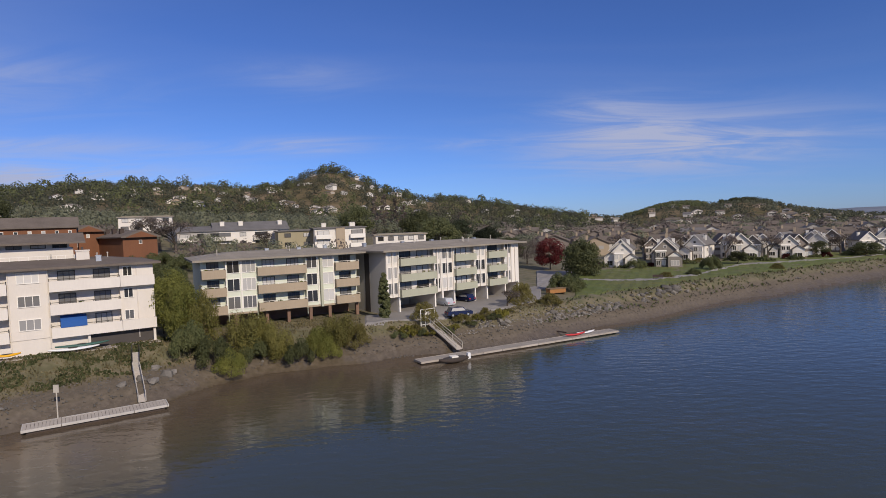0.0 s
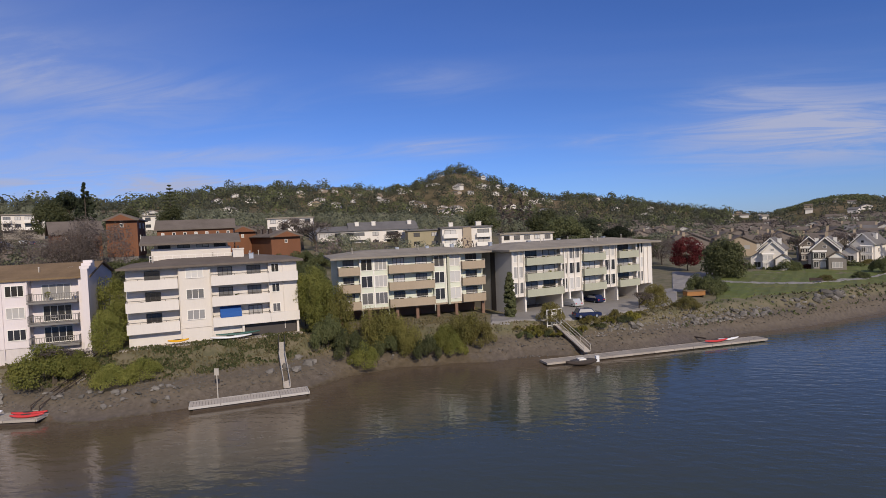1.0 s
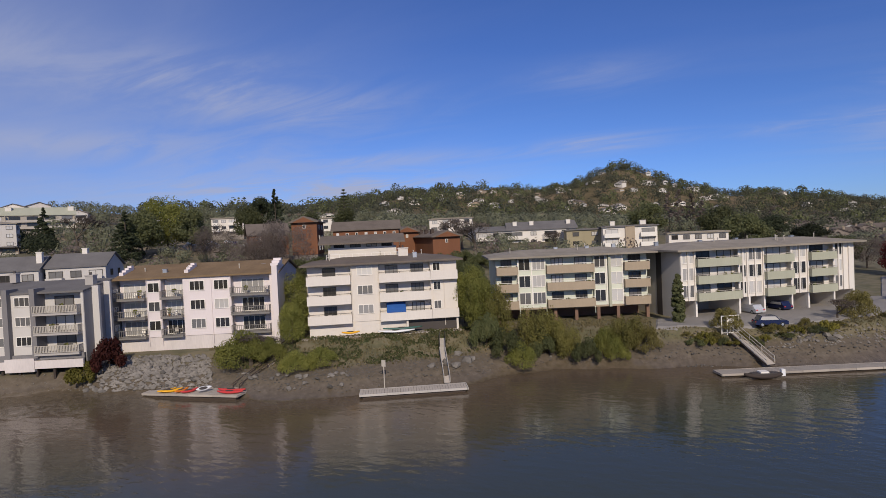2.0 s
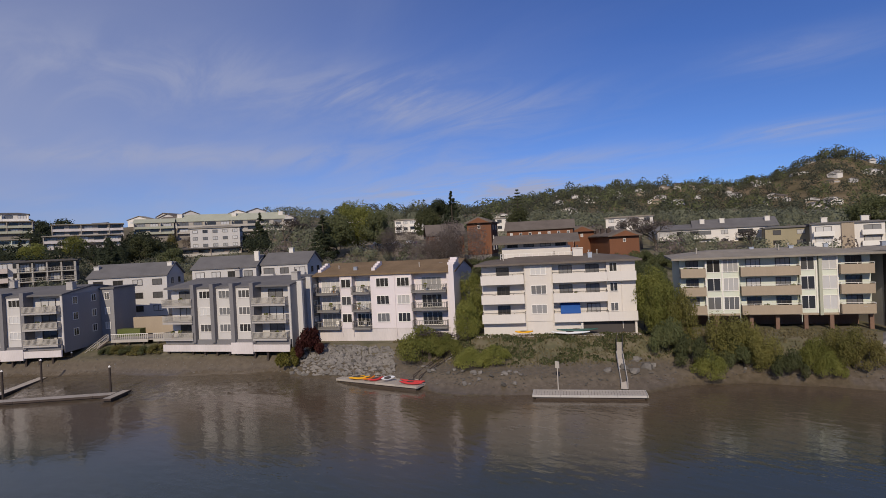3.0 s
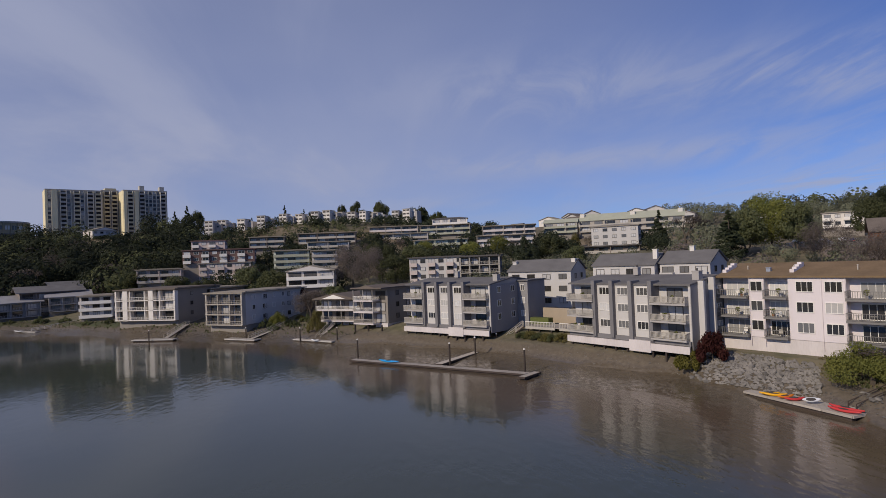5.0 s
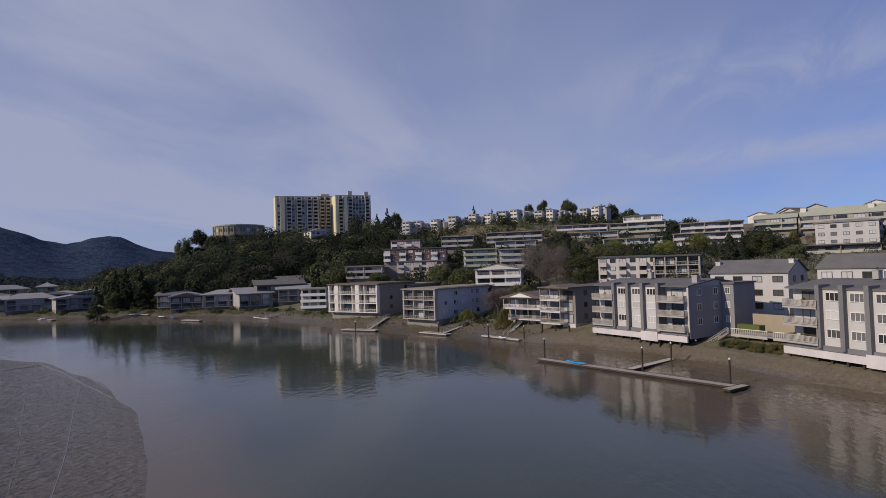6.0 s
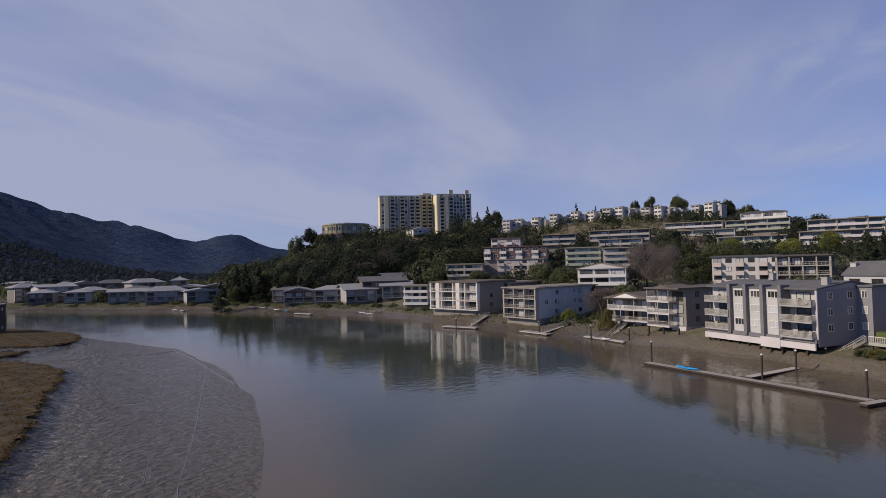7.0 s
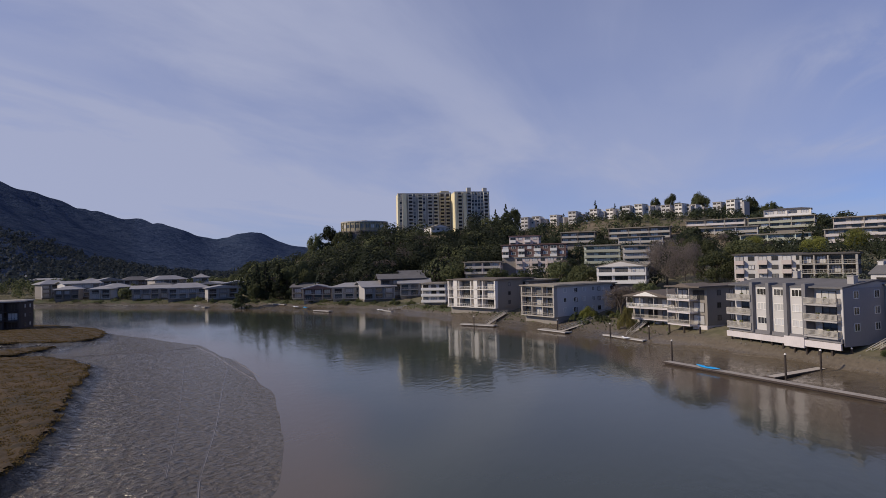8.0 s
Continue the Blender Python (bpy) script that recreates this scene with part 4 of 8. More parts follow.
# white house with brown shake roof and iron balconies
a_bays = [("b", 4.5, 0, 0), ("w", 2.2, 1.75, 1.5), ("b", 3.2, 0, 0), ("w", 4.2, 2.2, 1.5), ("w", 2.9, 2.15, 1.5), ("b", 5.8, 0, 0), ("s", 1.2, 0, 0)]
house_a, aw, at_ = apartment("white_apartment_house", "white apartment house with brown shake roof and iron balconies", -84.1, 52.9, 31.0, a_bays, 14.0, 5.86, 3, 2.86,
                             "pinkwhite", "bars", "ironrail", 2.0, proj=0.8, slab="ironrail", foundation="paleconc", clutter=2, door_frame="trim", door_w=3.4, door_mullions=3, door_fit=0.9)
roof_gable(house_a, aw, 14.0, at_, 0.35, "brownroof", 1.7, 0.55)
gable_ends(house_a, aw, 14.0, at_, 1.7, "pinkwhite", 0.55)
for u in (0.2, 9.9):
    for k in range(4):
        part("stepped_parapet", Shape().box(u - 0.3, u + 0.3, 1.6 + k * 0.9, 2.5 + k * 0.9, at_ + 0.3 + k * 0.2, at_ + 1.1 + k * 0.3), M["pinkwhite"], house_a)
part("end_fin", Shape().box(aw - 0.55, aw + 0.25, -1.2, 3.4, -2.0, at_ + 1.2), M["pinkwhite"], house_a)
for k in range(3):
    part("stepped_parapet", Shape().box(aw - 0.75, aw + 0.4, -0.9 + k * 1.0, 0.1 + k * 1.0, at_ + 1.2, at_ + 1.55 + k * 0.35), M["pinkwhite"], house_a)


def grey_house(x, y, turn, z0, label, wing):
    bays = [("b", 5.8, 0, 0), ("w", 3.65, 2.1, 1.3), ("w", 3.65, 2.1, 1.3), ("w", 3.65, 2.1, 1.3), ("b", 6.0, 0, 0), ("s", 0.3, 0, 0)]
    e, w, top = apartment("grey_apartment_house", label, x, y, turn, bays, 17.0, z0, 3, 2.7, "siding", "pickets", "rail", None, proj=1.0, slab="greywall", clutter=3)
    roof_gable(e, w, 17.0, top, 0.15, "greyshingle", 1.1, 0.5)
    gable_ends(e, w, 17.0, top, 1.1, "greywall", 0.5)
    # side wall and rear wing are coloured darker, as the shaded side
    part("side_wall", Shape().box(w, w + 0.12, 0, 17, -1.5, top), M["slateside"], e)
    u = 5.8
    for k in range(4):
        part("pier", Shape().box(u - 0.34, u + 0.34, -0.8, 1.5, -0.6, top + 0.7), M["darkgrey"], e)
        u += 3.65
    part("skirt_band", Shape().box(0.0, w, -0.4, 0.0, -0.9, -0.2), M["darkgrey"], e)
    part("skirt_board", Shape().box(-0.3, w * 0.55, -0.75, -0.42, -2.05, -0.95), M["paleconc"], e)
    part("skirt_board", Shape().box(w * 0.55, w * 0.72, -0.85, -0.42, -2.4, -0.6), M["paleconc"], e)
    part("skirt_board", Shape().box(w * 0.72, w, -0.75, -0.42, -2.05, -0.95), M["paleconc"], e)
    for k in range(10):
        part("stilt", Shape().box(0.3 + k * w / 10, 0.6 + k * w / 10, -0.35, -0.05, -4.2, -0.9), M["pile"], e)
    for k in range(3):
        for v in (3.0, 8.0, 13.0):
            window(e, w + 0.12, v, k * 2.7 + 0.95, 1.3, 1.3, "trim", 1, turn=90)
    if wing:
        part("rear_wing", Shape().box(w + 0.13, w + 2.6, 10.0, 17, -2.5, top + 0.2), M["slateside"], e)
        part("wing_roof", Shape().box(w - 0.05, w + 2.9, 9.7, 17.2, top + 0.2, top + 0.5), M["greyshingle"], e)
        for k in range(3):
            window(e, w + 1.4, 10.0, k * 2.7 + 0.95, 1.0, 1.3, "trim", 1)
    else:
        part("side_fin", Shape().box(w + 0.12, w + 1.0, 2.0, 2.5, -2.5, top + 0.6), M["siding"], e)
        part("side_fin", Shape().box(w + 0.12, w + 1.0, 5.0, 5.5, -2.5, top + 1.0), M["siding"], e)
    chimney(e, 9.0, 7.5, top + 1.3, 1.2, "greywall")
    chimney(e, w - 1.0, 4.0, top + 0.6, 1.3, "greywall", 1.1)
    return e


grey_house(-100.6, 34.6, 30.0, 5.5, "grey and white balconied apartment house on piles beside reeds", False)
grey_house(-130.0, 6.75, 43.0, 5.4, "grey and white balconied apartment house on piles behind the long dock", True)

# pale green house behind the shrubs
c_bays = [("b", 3.5, 0, 0), ("w", 2.2, 1.9, 1.95), ("w", 2.4, 2.1, 1.95), ("b", 7.7, 0, 0), ("w", 2.0, 1.8, 1.95), ("s", 0.6, 0, 0), ("w", 2.2, 1.9, 1.95), ("b", 4.1, 0, 0)]
house_c, cw, ct = apartment("pale_green_apartment_house", "pale green and white apartment house with tan parapets behind shrubs", -36.6, 86.4, 28.0, c_bays, 14.0, 6.76, 3, 2.77,
                            "greenwhite", "solid", "tan", None, recess=0.7, proj=0.9, slab="tan", guard_h=1.05, cap="trim", clutter=4, door_w=2.0, door_mullions=2, door_fit=0.5, lid=0.42)
part("undercroft_wall", Shape().box(0.2, cw - 0.2, 5.0, 13.8, -3.4, -0.2), M["brick"], house_c)
part("floor_slab", Shape().box(0.0, cw, 0.0, 5.0, -0.5, -0.2), M["tan"], house_c)
for u in (0.0, 4.6, 9.2, 12.6, 16.2, 19.4, cw - 0.5):
    part("undercroft_pier", Shape().box(u, u + 0.5, 0.1, 0.7, -3.4, -0.5), M["brick"], house_c)
for u in (3.55, 5.75, 17.9, 20.5):
    part("pilaster", Shape().box(u - 0.09, u + 0.09, -0.1, 0.0, -0.2, ct), M["trim"], house_c)
roof_eave(house_c, cw, 14.0, ct, 1.2, "gravelroof", 0.8)
part("pier", Shape().box(18.1, 18.5, -0.5, 0.1, -0.5, ct), M["sage"], house_c)

# long white house over open carports
d_bays = [("w", 2.4, 2.0, 2.0), ("b", 7.8, 0, 0), ("w", 1.6, 1.2, 2.0), ("w", 3.0, 2.4, 2.0), ("b", 5.2, 0, 0), ("w", 3.2, 2.5, 2.0), ("b", 5.0, 0, 0), ("w", 2.0, 1.5, 2.0), ("s", 2.2, 0, 0)]
house_d, dw, dt = apartment("white_carport_apartment_house", "long white apartment house with sage parapets over open carports", -9.75, 96.37, 40.0, d_bays, 14.0, 7.15, 3, 2.66,
                            "white", "solid", "sage", None, recess=0.8, proj=0.9, slab="sage", guard_h=1.0, cap="rail", clutter=5, lid=0.4)
roof_eave(house_d, dw, 14.0, dt, 1.3, "gravelroof", 0.9)
u = 0.0
for b in d_bays:
    for q in ((u,) if b[0] == "b" else (u, u + b[1] / 2)):
        part("pier", Shape().box(q - 0.13, q + 0.13, -0.2, 0.0, -0.2, dt), M["white"], house_d)
    u += b[1]
# back wall and end wall get the shade tint instead of the house white
part("carport_back_wall", Shape().box(0, dw, 7.5, 7.8, -3.2, -0.2), M["shade"], house_d)
part("end_wall", Shape().box(-0.15, 0.15, 0.0, 14.0, -3.2, dt), M["shade"], house_d)
# flat dark strip painted on for the shade of a recess
part("dark_strip", Shape().box(-0.19, -0.15, 5.0, 6.5, -3.0, dt - 0.3), M["darktrim"], house_d)
for u in (2.4, 10.2, 12.0, 14.8, 20.0, 23.2, 28.2, dw - 0.3):
    part("carport_column", Shape().box(u, u + 0.3, 0.0, 0.45, -3.2, -0.2), M["trim"], house_d)
    part("carport_fin", Shape().box(u, u + 0.2, 0.5, 7.5, -3.2, -0.2), M["white"], house_d)


# pipes, vents and gutters on the apartment houses
def roof_things(e, w, depth, z, seed, n=7):
    g = random.Random(seed)
    for k in range(n):
        u, v = g.uniform(1.5, w - 1.5), g.uniform(2.0, depth - 3.0)
        if k % 3 == 0:
            part("roof_vent", Shape().box(u - 0.3, u + 0.3, v - 0.25, v + 0.25, z, z + 0.75).box(u - 0.36, u + 0.36, v - 0.31, v + 0.31, z + 0.75, z + 0.83), M["metalgrey"], e)
        else:
            part("vent_pipe", Shape().tube((u, v, z), (u, v, z + 0.95), 0.07, 0.07, 8).tube((u, v, z + 0.95), (u, v, z + 1.1), 0.12, 0.09, 8), M["rail"], e)


def downpipes(e, us, top, y=-0.07, material="trim"):
    for u in us:
        part("downpipe", Shape().tube((u, y, -1.5), (u, y, top - 0.2), 0.05, 0.05, 6).tube((u, y, top - 0.2), (u, y - 0.25, top), 0.05, 0.05, 6), M[material], e)


roof_things(house_b, bw, 15.0, bt + 0.6, 1, 9)
roof_things(house_c, cw, 14.0, ct + 0.6, 2, 9)
roof_things(house_d, dw, 14.0, dt + 0.6, 3, 12)
roof_things(house_a, aw, 9.0, at_ + 0.5, 4, 5)
downpipes(house_b, (6.5, 10.4, 20.2), bt, -0.07, "beige")
downpipes(house_a, (4.6, 6.6, 14.1, 16.9), at_, -0.07, "pinkwhite")
downpipes(house_c, (3.7, 8.0, 15.9), ct, -0.07, "greenwhite")
# railed roof terrace beside the penthouse
rail = Shape().box(2.6, 13.8, 5.4, 5.46, bt + 1.5, bt + 1.56).box(2.6, 13.8, 5.4, 5.46, bt + 1.1, bt + 1.15)
for k in range(12):
    rail.box(2.6 + k, 2.66 + k, 5.4, 5.46, bt + 0.6, bt + 1.5)
part("roof_railing", rail, M["trim"], house_b)


# ---- buildings on the slopes behind ----
FOOT = []          # plan circles that trees keep clear of


def keep_clear(x, y, r):
    FOOT.append((x, y, r))


def block(name, label, az, r, turn, w, depth, ztop, storeys, sh, wall="white", guard="trim", roof="darkroof", style="bands", roof_kind="flat", rise=1.6,
          bay=4.0, group="", category="apartment building", over=0.5, frame_m="darktrim"):
    """A building on the slope; (az, r): middle of its front; style bands: balconies along each storey; grid: windows; mixed: both by turns."""
    cx, cy = pol(az, r)
    tx, ty = math.cos(radians(turn)), math.sin(radians(turn))
    x, y = cx - tx * w / 2, cy - ty * w / 2
    if group == "houses round the lagoon":
        ztop = min(ztop, h1(cx, cy) + 1.3 + storeys * sh)
    z0 = ztop - storeys * sh
    e = thing(name, x, y, z0, turn, label, category, group)
    top = storeys * sh
    keep_clear(cx - ty * depth * 0.5, cy + tx * depth * 0.5, max(w, depth) * 0.5 + 1.5)
    part("wall", Shape().box(0, w, 0, depth, -0.1, top), M[wall], e)
    lo = min(h1(cx, cy), h1(x, y), h1(x + tx * w, y + ty * w)) - z0 - 1.0
    if lo < -0.3:
        part("foundation", Shape().box(0.15, w - 0.15, 0.15, depth - 0.15, lo, -0.1), M["taupe"], e)
    n = max(1, round(w / bay))
    step = w / n
    for k in range(storeys):
        z = k * sh
        if style == "open":
            d = 1.5
            part("gallery", Shape().box(0, w, -d, 0.0, z - 0.24, z), M[guard], e)
            rl = Shape().box(0, w, -d, -d + 0.07, z + 0.88, z + 0.96).box(0, w, -d, -d + 0.05, z + 0.42, z + 0.48)
            for q in range(int(w / 0.9)):
                rl.box(q * 0.9, q * 0.9 + 0.06, -d, -d + 0.05, z, z + 0.88)
            part("gallery_rail", rl, M[guard], e)
            for q in range(n):
                window(e, (q + 0.5) * step, 0, z + 0.1, step * 0.66, sh - 0.6, frame_m, 2)
            for q in range(n + 1):
                pw = 0.16 if group == "houses round the lagoon" else 0.5 if q in (0, n) else 0.3
                part("post", Shape().box(q * (w - pw) / n, q * (w - pw) / n + pw, -d + 0.13, 0.0, z, z + sh - 0.24), M[guard], e)
        elif style in ("bands", "wide"):
            d = 1.3
            part("gallery", Shape().box(0, w, -d, 0.0, z - 0.22, z).box(0, w, -d, -d + 0.12, z, z + 0.85), M[guard], e)
            for q in range(n):
                window(e, (q + 0.5) * step, 0, z + 0.12, step * (0.8 if r < 205 else 0.64), sh - 0.55, frame_m, 2)
            for q in range(n + 1 if r < 205 else 0):
                part("post", Shape().box(q * (w - 0.2) / n, q * (w - 0.2) / n + 0.2, -d + 0.13, -d + 0.33, z, z + sh - 0.22), M[wall], e)
        else:
            for q in range(n if style != "attic" or k == storeys - 1 else 0):
                if style == "attic":
                    window(e, (q + 0.5) * step, 0, z + sh - 1.5, 0.7, 0.9, frame_m, 0)
                elif style == "mixed" and q % 2 == 0:
                    balcony(e, q * step + 0.3, 0, z, step - 0.6, 1.2, "solid", guard, 0.95, guard)
                    window(e, (q + 0.5) * step, 0, z + 0.05, step * 0.7, 2.1, frame_m, 1)
                else:
                    window(e, (q + 0.5) * step, 0, z + 0.9, min(1.9, step * 0.55), 1.25, frame_m, 1)
        if style in ("bands", "wide") and r > 205 and w > 15:
            for q in range(0, n + 1, 2):
                part("party_fin", Shape().box(q * (w - 0.3) / n, q * (w - 0.3) / n + 0.3, -d - 0.1, 0.0, z - 0.2, z + sh - 0.22), M[wall], e)
    # windows on the two ends
    for k in range(storeys if r < 330 else 0):
        for v in (depth * 0.3, depth * 0.7):
            window(e, w, v, k * sh + 0.9, 1.2, 1.2, frame_m, 1, turn=90)
    if roof_kind == "flat":
        o = over + (1.2 if style in ("bands", "wide", "open") else 0)
        part("roof", Shape().box(-over, w + over, -o, depth + over, top, top + 0.35).box(0.8, w - 0.8, 0.8, depth - 0.8, top + 0.35, top + 0.5), M[roof], e)
    elif roof_kind == "gable":
        o = over + (1.2 if style in ("bands", "wide") else 0)
        roof_gable(e, w, depth, top, over, roof, rise, 0.5)
        gable_ends(e, w, depth, top, rise, wall, 0.5)
    elif roof_kind == "front":
        s = Shape().profile_y([(-over, top - 0.05), (w + over, top - 0.05), (w + over, top + 0.2), (w / 2, top + rise + 0.2), (-over, top + 0.2)], -over - 0.3, depth + over)
        part("roof", s, M[roof], e)
        part("gable", Shape().profile_y([(0.3, top), (w - 0.3, top), (w / 2, top + rise - 0.15)], -over - 0.36, -over - 0.3), M[wall], e)
    elif roof_kind == "hip":
        roof_eave(e, w, depth, top, over, roof, rise)
    return e


# redwood-sided town houses up the slope
def redwood(az, r, turn, w, d, ztop, st, roof_kind, label, bay=2.6, rise=0.0):
    e = block("redwood_town_house", label, az, r, turn, w, d, ztop, st, 2.7, "orange", "orange", "shingle", "attic", roof_kind, rise or (1.5 if roof_kind == "front" else 2.3), bay, "redwood town houses", "town house", 0.6, "trim")
    return e, w, st * 2.7


redwood(41.5, 150, 33, 6.3, 14, 23.8, 3, "front", "tall redwood-sided town house with its gable to the creek", 6.5)
redwood(44.8, 160, 50, 10, 11, 21.2, 2, "gable", "redwood-sided house with long dark roof behind grey trees", 4.5, 3.0)
redwood(35.6, 152, 34, 17, 10, 21.3, 3, "gable", "long redwood-sided town house with white windows and shingle roof")
e, w, top = redwood(27.7, 149, 47, 7.4, 22, 18.6, 3, "front", "redwood town house with a low gable and one white window", 7.4)
for v in (6, 11, 16):
    chimney(e, 1.8, v, top + 0.5, 1.5, "darkwood", 0.9)
redwood(31.6, 163, 47, 7.0, 20, 20.3, 3, "front", "redwood town house with broad dark roof behind another", 7)
e = block("flat_cream_house", "flat-roofed cream house with dark windows among trees", 27.2, 215, 24, 16, 9, 24.9, 2, 2.5, "beige_lit", "beige_lit", "gravelroof", "grid", "flat", bay=4)
e = block("grey_hillside_apartments", "grey stucco apartments with chimneys and white balconies", 22.8, 188, 36, 13, 14, 19.4, 3, 2.7, "greywall", "white", "greyshingle", "mixed", "gable", 1.5, 4.5)
e = block("grey_hillside_apartments", "pale apartments with slate-grey roof and two chimneys", 18.3, 190, 24, 22, 14, 19.4, 3, 2.7, "white", "white", "greyshingle", "mixed", "gable", 2.6, 5.5)
for u in (2.5, 8.0, 20.0):
    chimney(e, u, 4.0, 9.2, 1.7, "white", 1.3)
e = block("ochre_hillside_apartments", "ochre-walled apartments with a plain front", 14.2, 178, 20, 11, 12, 18.6, 3, 2.7, "drumolive", "drumolive", "greyshingle", "grid", "flat", bay=5.5)
e = block("white_balcony_apartments", "white apartments with deep balconies and dark piers", 10.1, 174, 18, 15, 12, 19.0, 3, 2.7, "white", "trim", "greyshingle", "mixed", "flat", bay=5.0)
part("pier", Shape().box(6.2, 8.8, -0.5, 0.0, -1.0, 8.3), M["tan"], e)
chimney(e, 3.0, 3.0, 8.3, 1.4, "white", 1.3)
chimney(e, 11.5, 3.0, 8.3, 1.4, "white", 1.6)
block("low_white_house", "low flat white house among dark trees", 4.2, 172, 12, 15, 10, 16.4, 2, 2.5, "white", "trim", "gravelroof", "grid", "flat", bay=3.0)
for a, r, q in ((48.4, 250, 9), (48.4, 236, 9), (48.6, 222, 8)):
    keep_clear(*pol(a, r), q)
block("white_modern_house", "white modern house with square towers among trees", 48.4, 265, 48, 13, 9, 30.4, 2, 2.7, "white", "trim", "gravelroof", "mixed", "flat", bay=3.3, category="house")
block("white_flat_house", "white flat-roofed house beside a tall pine", 38.6, 245, 30, 11, 9, 28.2, 2, 2.6, "white", "trim", "gravelroof", "grid", "flat", bay=3.3, category="house")

# white houses directly behind the grey ones on the water
e = block("white_terrace_house", "white two-storey terrace house with slate roof and chimney", 73.9, 137, 52, 15.5, 11, 15.2, 3, 2.75, "siding", "siding", "greyshingle", "grid", "gable", 2.6, 4.4, "", "town house", 0.3)
chimney(e, 0.4, 3.5, 8.2, 2.4, "siding", 1.0)
chimney(e, 15.0, 4.0, 8.6, 2.3, "white", 0.9)
balcony(e, 0.2, 0, 2.75, 4.4, 1.4, "pickets", "rail", 1.0, "greywall")
e = block("white_terrace_house", "white terrace house with slate roof behind the grey one", 66.0, 129, 44, 13.5, 10, 16.0, 3, 2.75, "siding", "siding", "greyshingle", "grid", "gable", 2.4, 3.4, "", "town house", 0.3)
chimney(e, 13.0, 2.5, 8.2, 3.2, "white", 0.9)
e = block("white_terrace_house", "white terrace house with balcony beside a tall chimney", 60.6, 126, 40, 10, 10, 16.2, 3, 2.75, "siding", "siding", "greyshingle", "mixed", "gable", 2.4, 3.4, "", "town house", 0.3)
chimney(e, 5.0, 5.0, 10.0, 1.6, "white", 0.9)

# the terraced hillside
block("white_hillside_house", "white three-storey hillside house with ribbon windows", 66.6, 252, 58, 19, 10, 29.8, 3, 2.8, "siding", "siding", "gravelroof", "grid", "hip", 0.8, 4.0)
for a, r, q in ((67.0, 226, 10), (67.5, 216, 9), (65.5, 216, 8)):
    keep_clear(*pol(a, r), q)
block("decked_hillside_house", "dark timber house with open decks", 67.0, 236, 62, 22, 8, 21.4, 2, 2.5, "brownwall", "rail", "darkroof", "bands", "flat", bay=5.5, category="house")
e = block("ridge_apartments", "long ridge-top apartments with sage roof and white chimneys", 65.1, 305, 62, 50, 12, 35.6, 2, 2.8, "concrete", "rail", "sage", "wide", "gable", 3.6, 6.0)
for u in (1.0, 26.0, 48.5):
    chimney(e, u, 4.0, 6.0, 3.4, "white", 2.2)
block("ridge_apartments", "terraced apartments with long pale galleries", 71.6, 305, 66, 17, 10, 35.4, 2, 2.6, "concrete", "sage", "sage", "wide", "gable", 2.0, 6.0)
for k, (a, rr, ww, zt) in enumerate(((76.6, 300, 27, 35.0), (77.0, 287, 28, 29.6))):
    block("terraced_apartments", "stepped hillside apartments with pale concrete galleries", a, rr, 74, ww, 9, zt, 2, 2.6, "concrete", "paleconc", "gravelroof", "wide", "flat", bay=5.5, group="terraced hillside apartments")
block("hill_pavilion", "low white pavilion with wide dark roof on the hill", 82.4, 330, 80, 20, 9, 41.9, 1, 2.8, "white", "trim", "darkroof", "wide", "hip", 0.9, 5.0, category="house")
for a, rr, ww, zt, wall, guard in ((82.9, 322, 28, 38.0, "concrete", "sage"), (88.0, 332, 28, 38.8, "concrete", "paleconc"), (87.2, 312, 28, 33.6, "siding", "rail"), (83.4, 282, 26, 28.5, "greenwhite", "sage"),
                                   (94.5, 302, 29, 34.8, "brownwall", "rail"), (94.4, 290, 20, 29.8, "siding", "rail"), (100.1, 302, 17, 33.6, "brownwall", "rail")):
    block("terraced_apartments", "long hillside apartments with continuous galleries" if ww > 20 else "short hillside apartments with galleries", a, rr, a - 6, ww, 9, zt, 2, 2.5, wall, guard, "gravelroof", "wide", "flat", bay=4.8, group="terraced hillside apartments")
block("sage_apartments", "pale green apartments with three rows of balconies", 97.9, 242, 94, 14, 9, 25.0, 3, 2.3, "greenwhite", "sage", "gravelroof", "wide", "flat", bay=4.6)
block("sage_apartments", "pale apartments with three rows of white balconies", 94.8, 238, 92, 10, 9, 24.4, 3, 2.3, "siding", "rail", "gravelroof", "wide", "flat", bay=4.6)
block("chalet_house", "cream chalet with a low gable and timber galleries", 96.2, 193, 88, 15, 9, 17.0, 2, 2.6, "beige_lit", "trim", "gravelroof", "wide", "front", 1.7, 4.8, category="house")
e = block("brick_apartments", "red-brown brick apartments with white balcony stacks", 104.4, 265, 98, 29, 12, 26.9, 2, 2.6, "redbrown", "trim", "redbrown", "mixed", "flat", bay=3.7, frame_m="trim")
block("pink_lower_apartments", "pale pink rendered lower storeys below the brick apartments", 103.9, 264, 98, 21, 11, 21.2, 3, 2.5, "lapwhite", "lapwhite", "gravelroof", "mixed", "flat", bay=3.5)
block("brick_apartments", "upper red-brown brick block with white balconies", 105.3, 278, 98, 14, 10, 31.4, 2, 2.6, "lapwhite", "trim", "redbrown", "mixed", "flat", bay=3.4)
block("pale_annexe", "pale annexe with galleries below the brick apartments", 109.4, 258, 102, 16, 9, 19.5, 2, 2.5, "lapwhite", "rail", "gravelroof", "wide", "flat", bay=4.0)
e = block("brown_white_apartments", "white and brown three-storey apartments with balconies", 83.9, 188, 74, 18, 10, 19.6, 3, 2.5, "siding", "lapwhite", "darkroof", "mixed", "flat", bay=3.0)
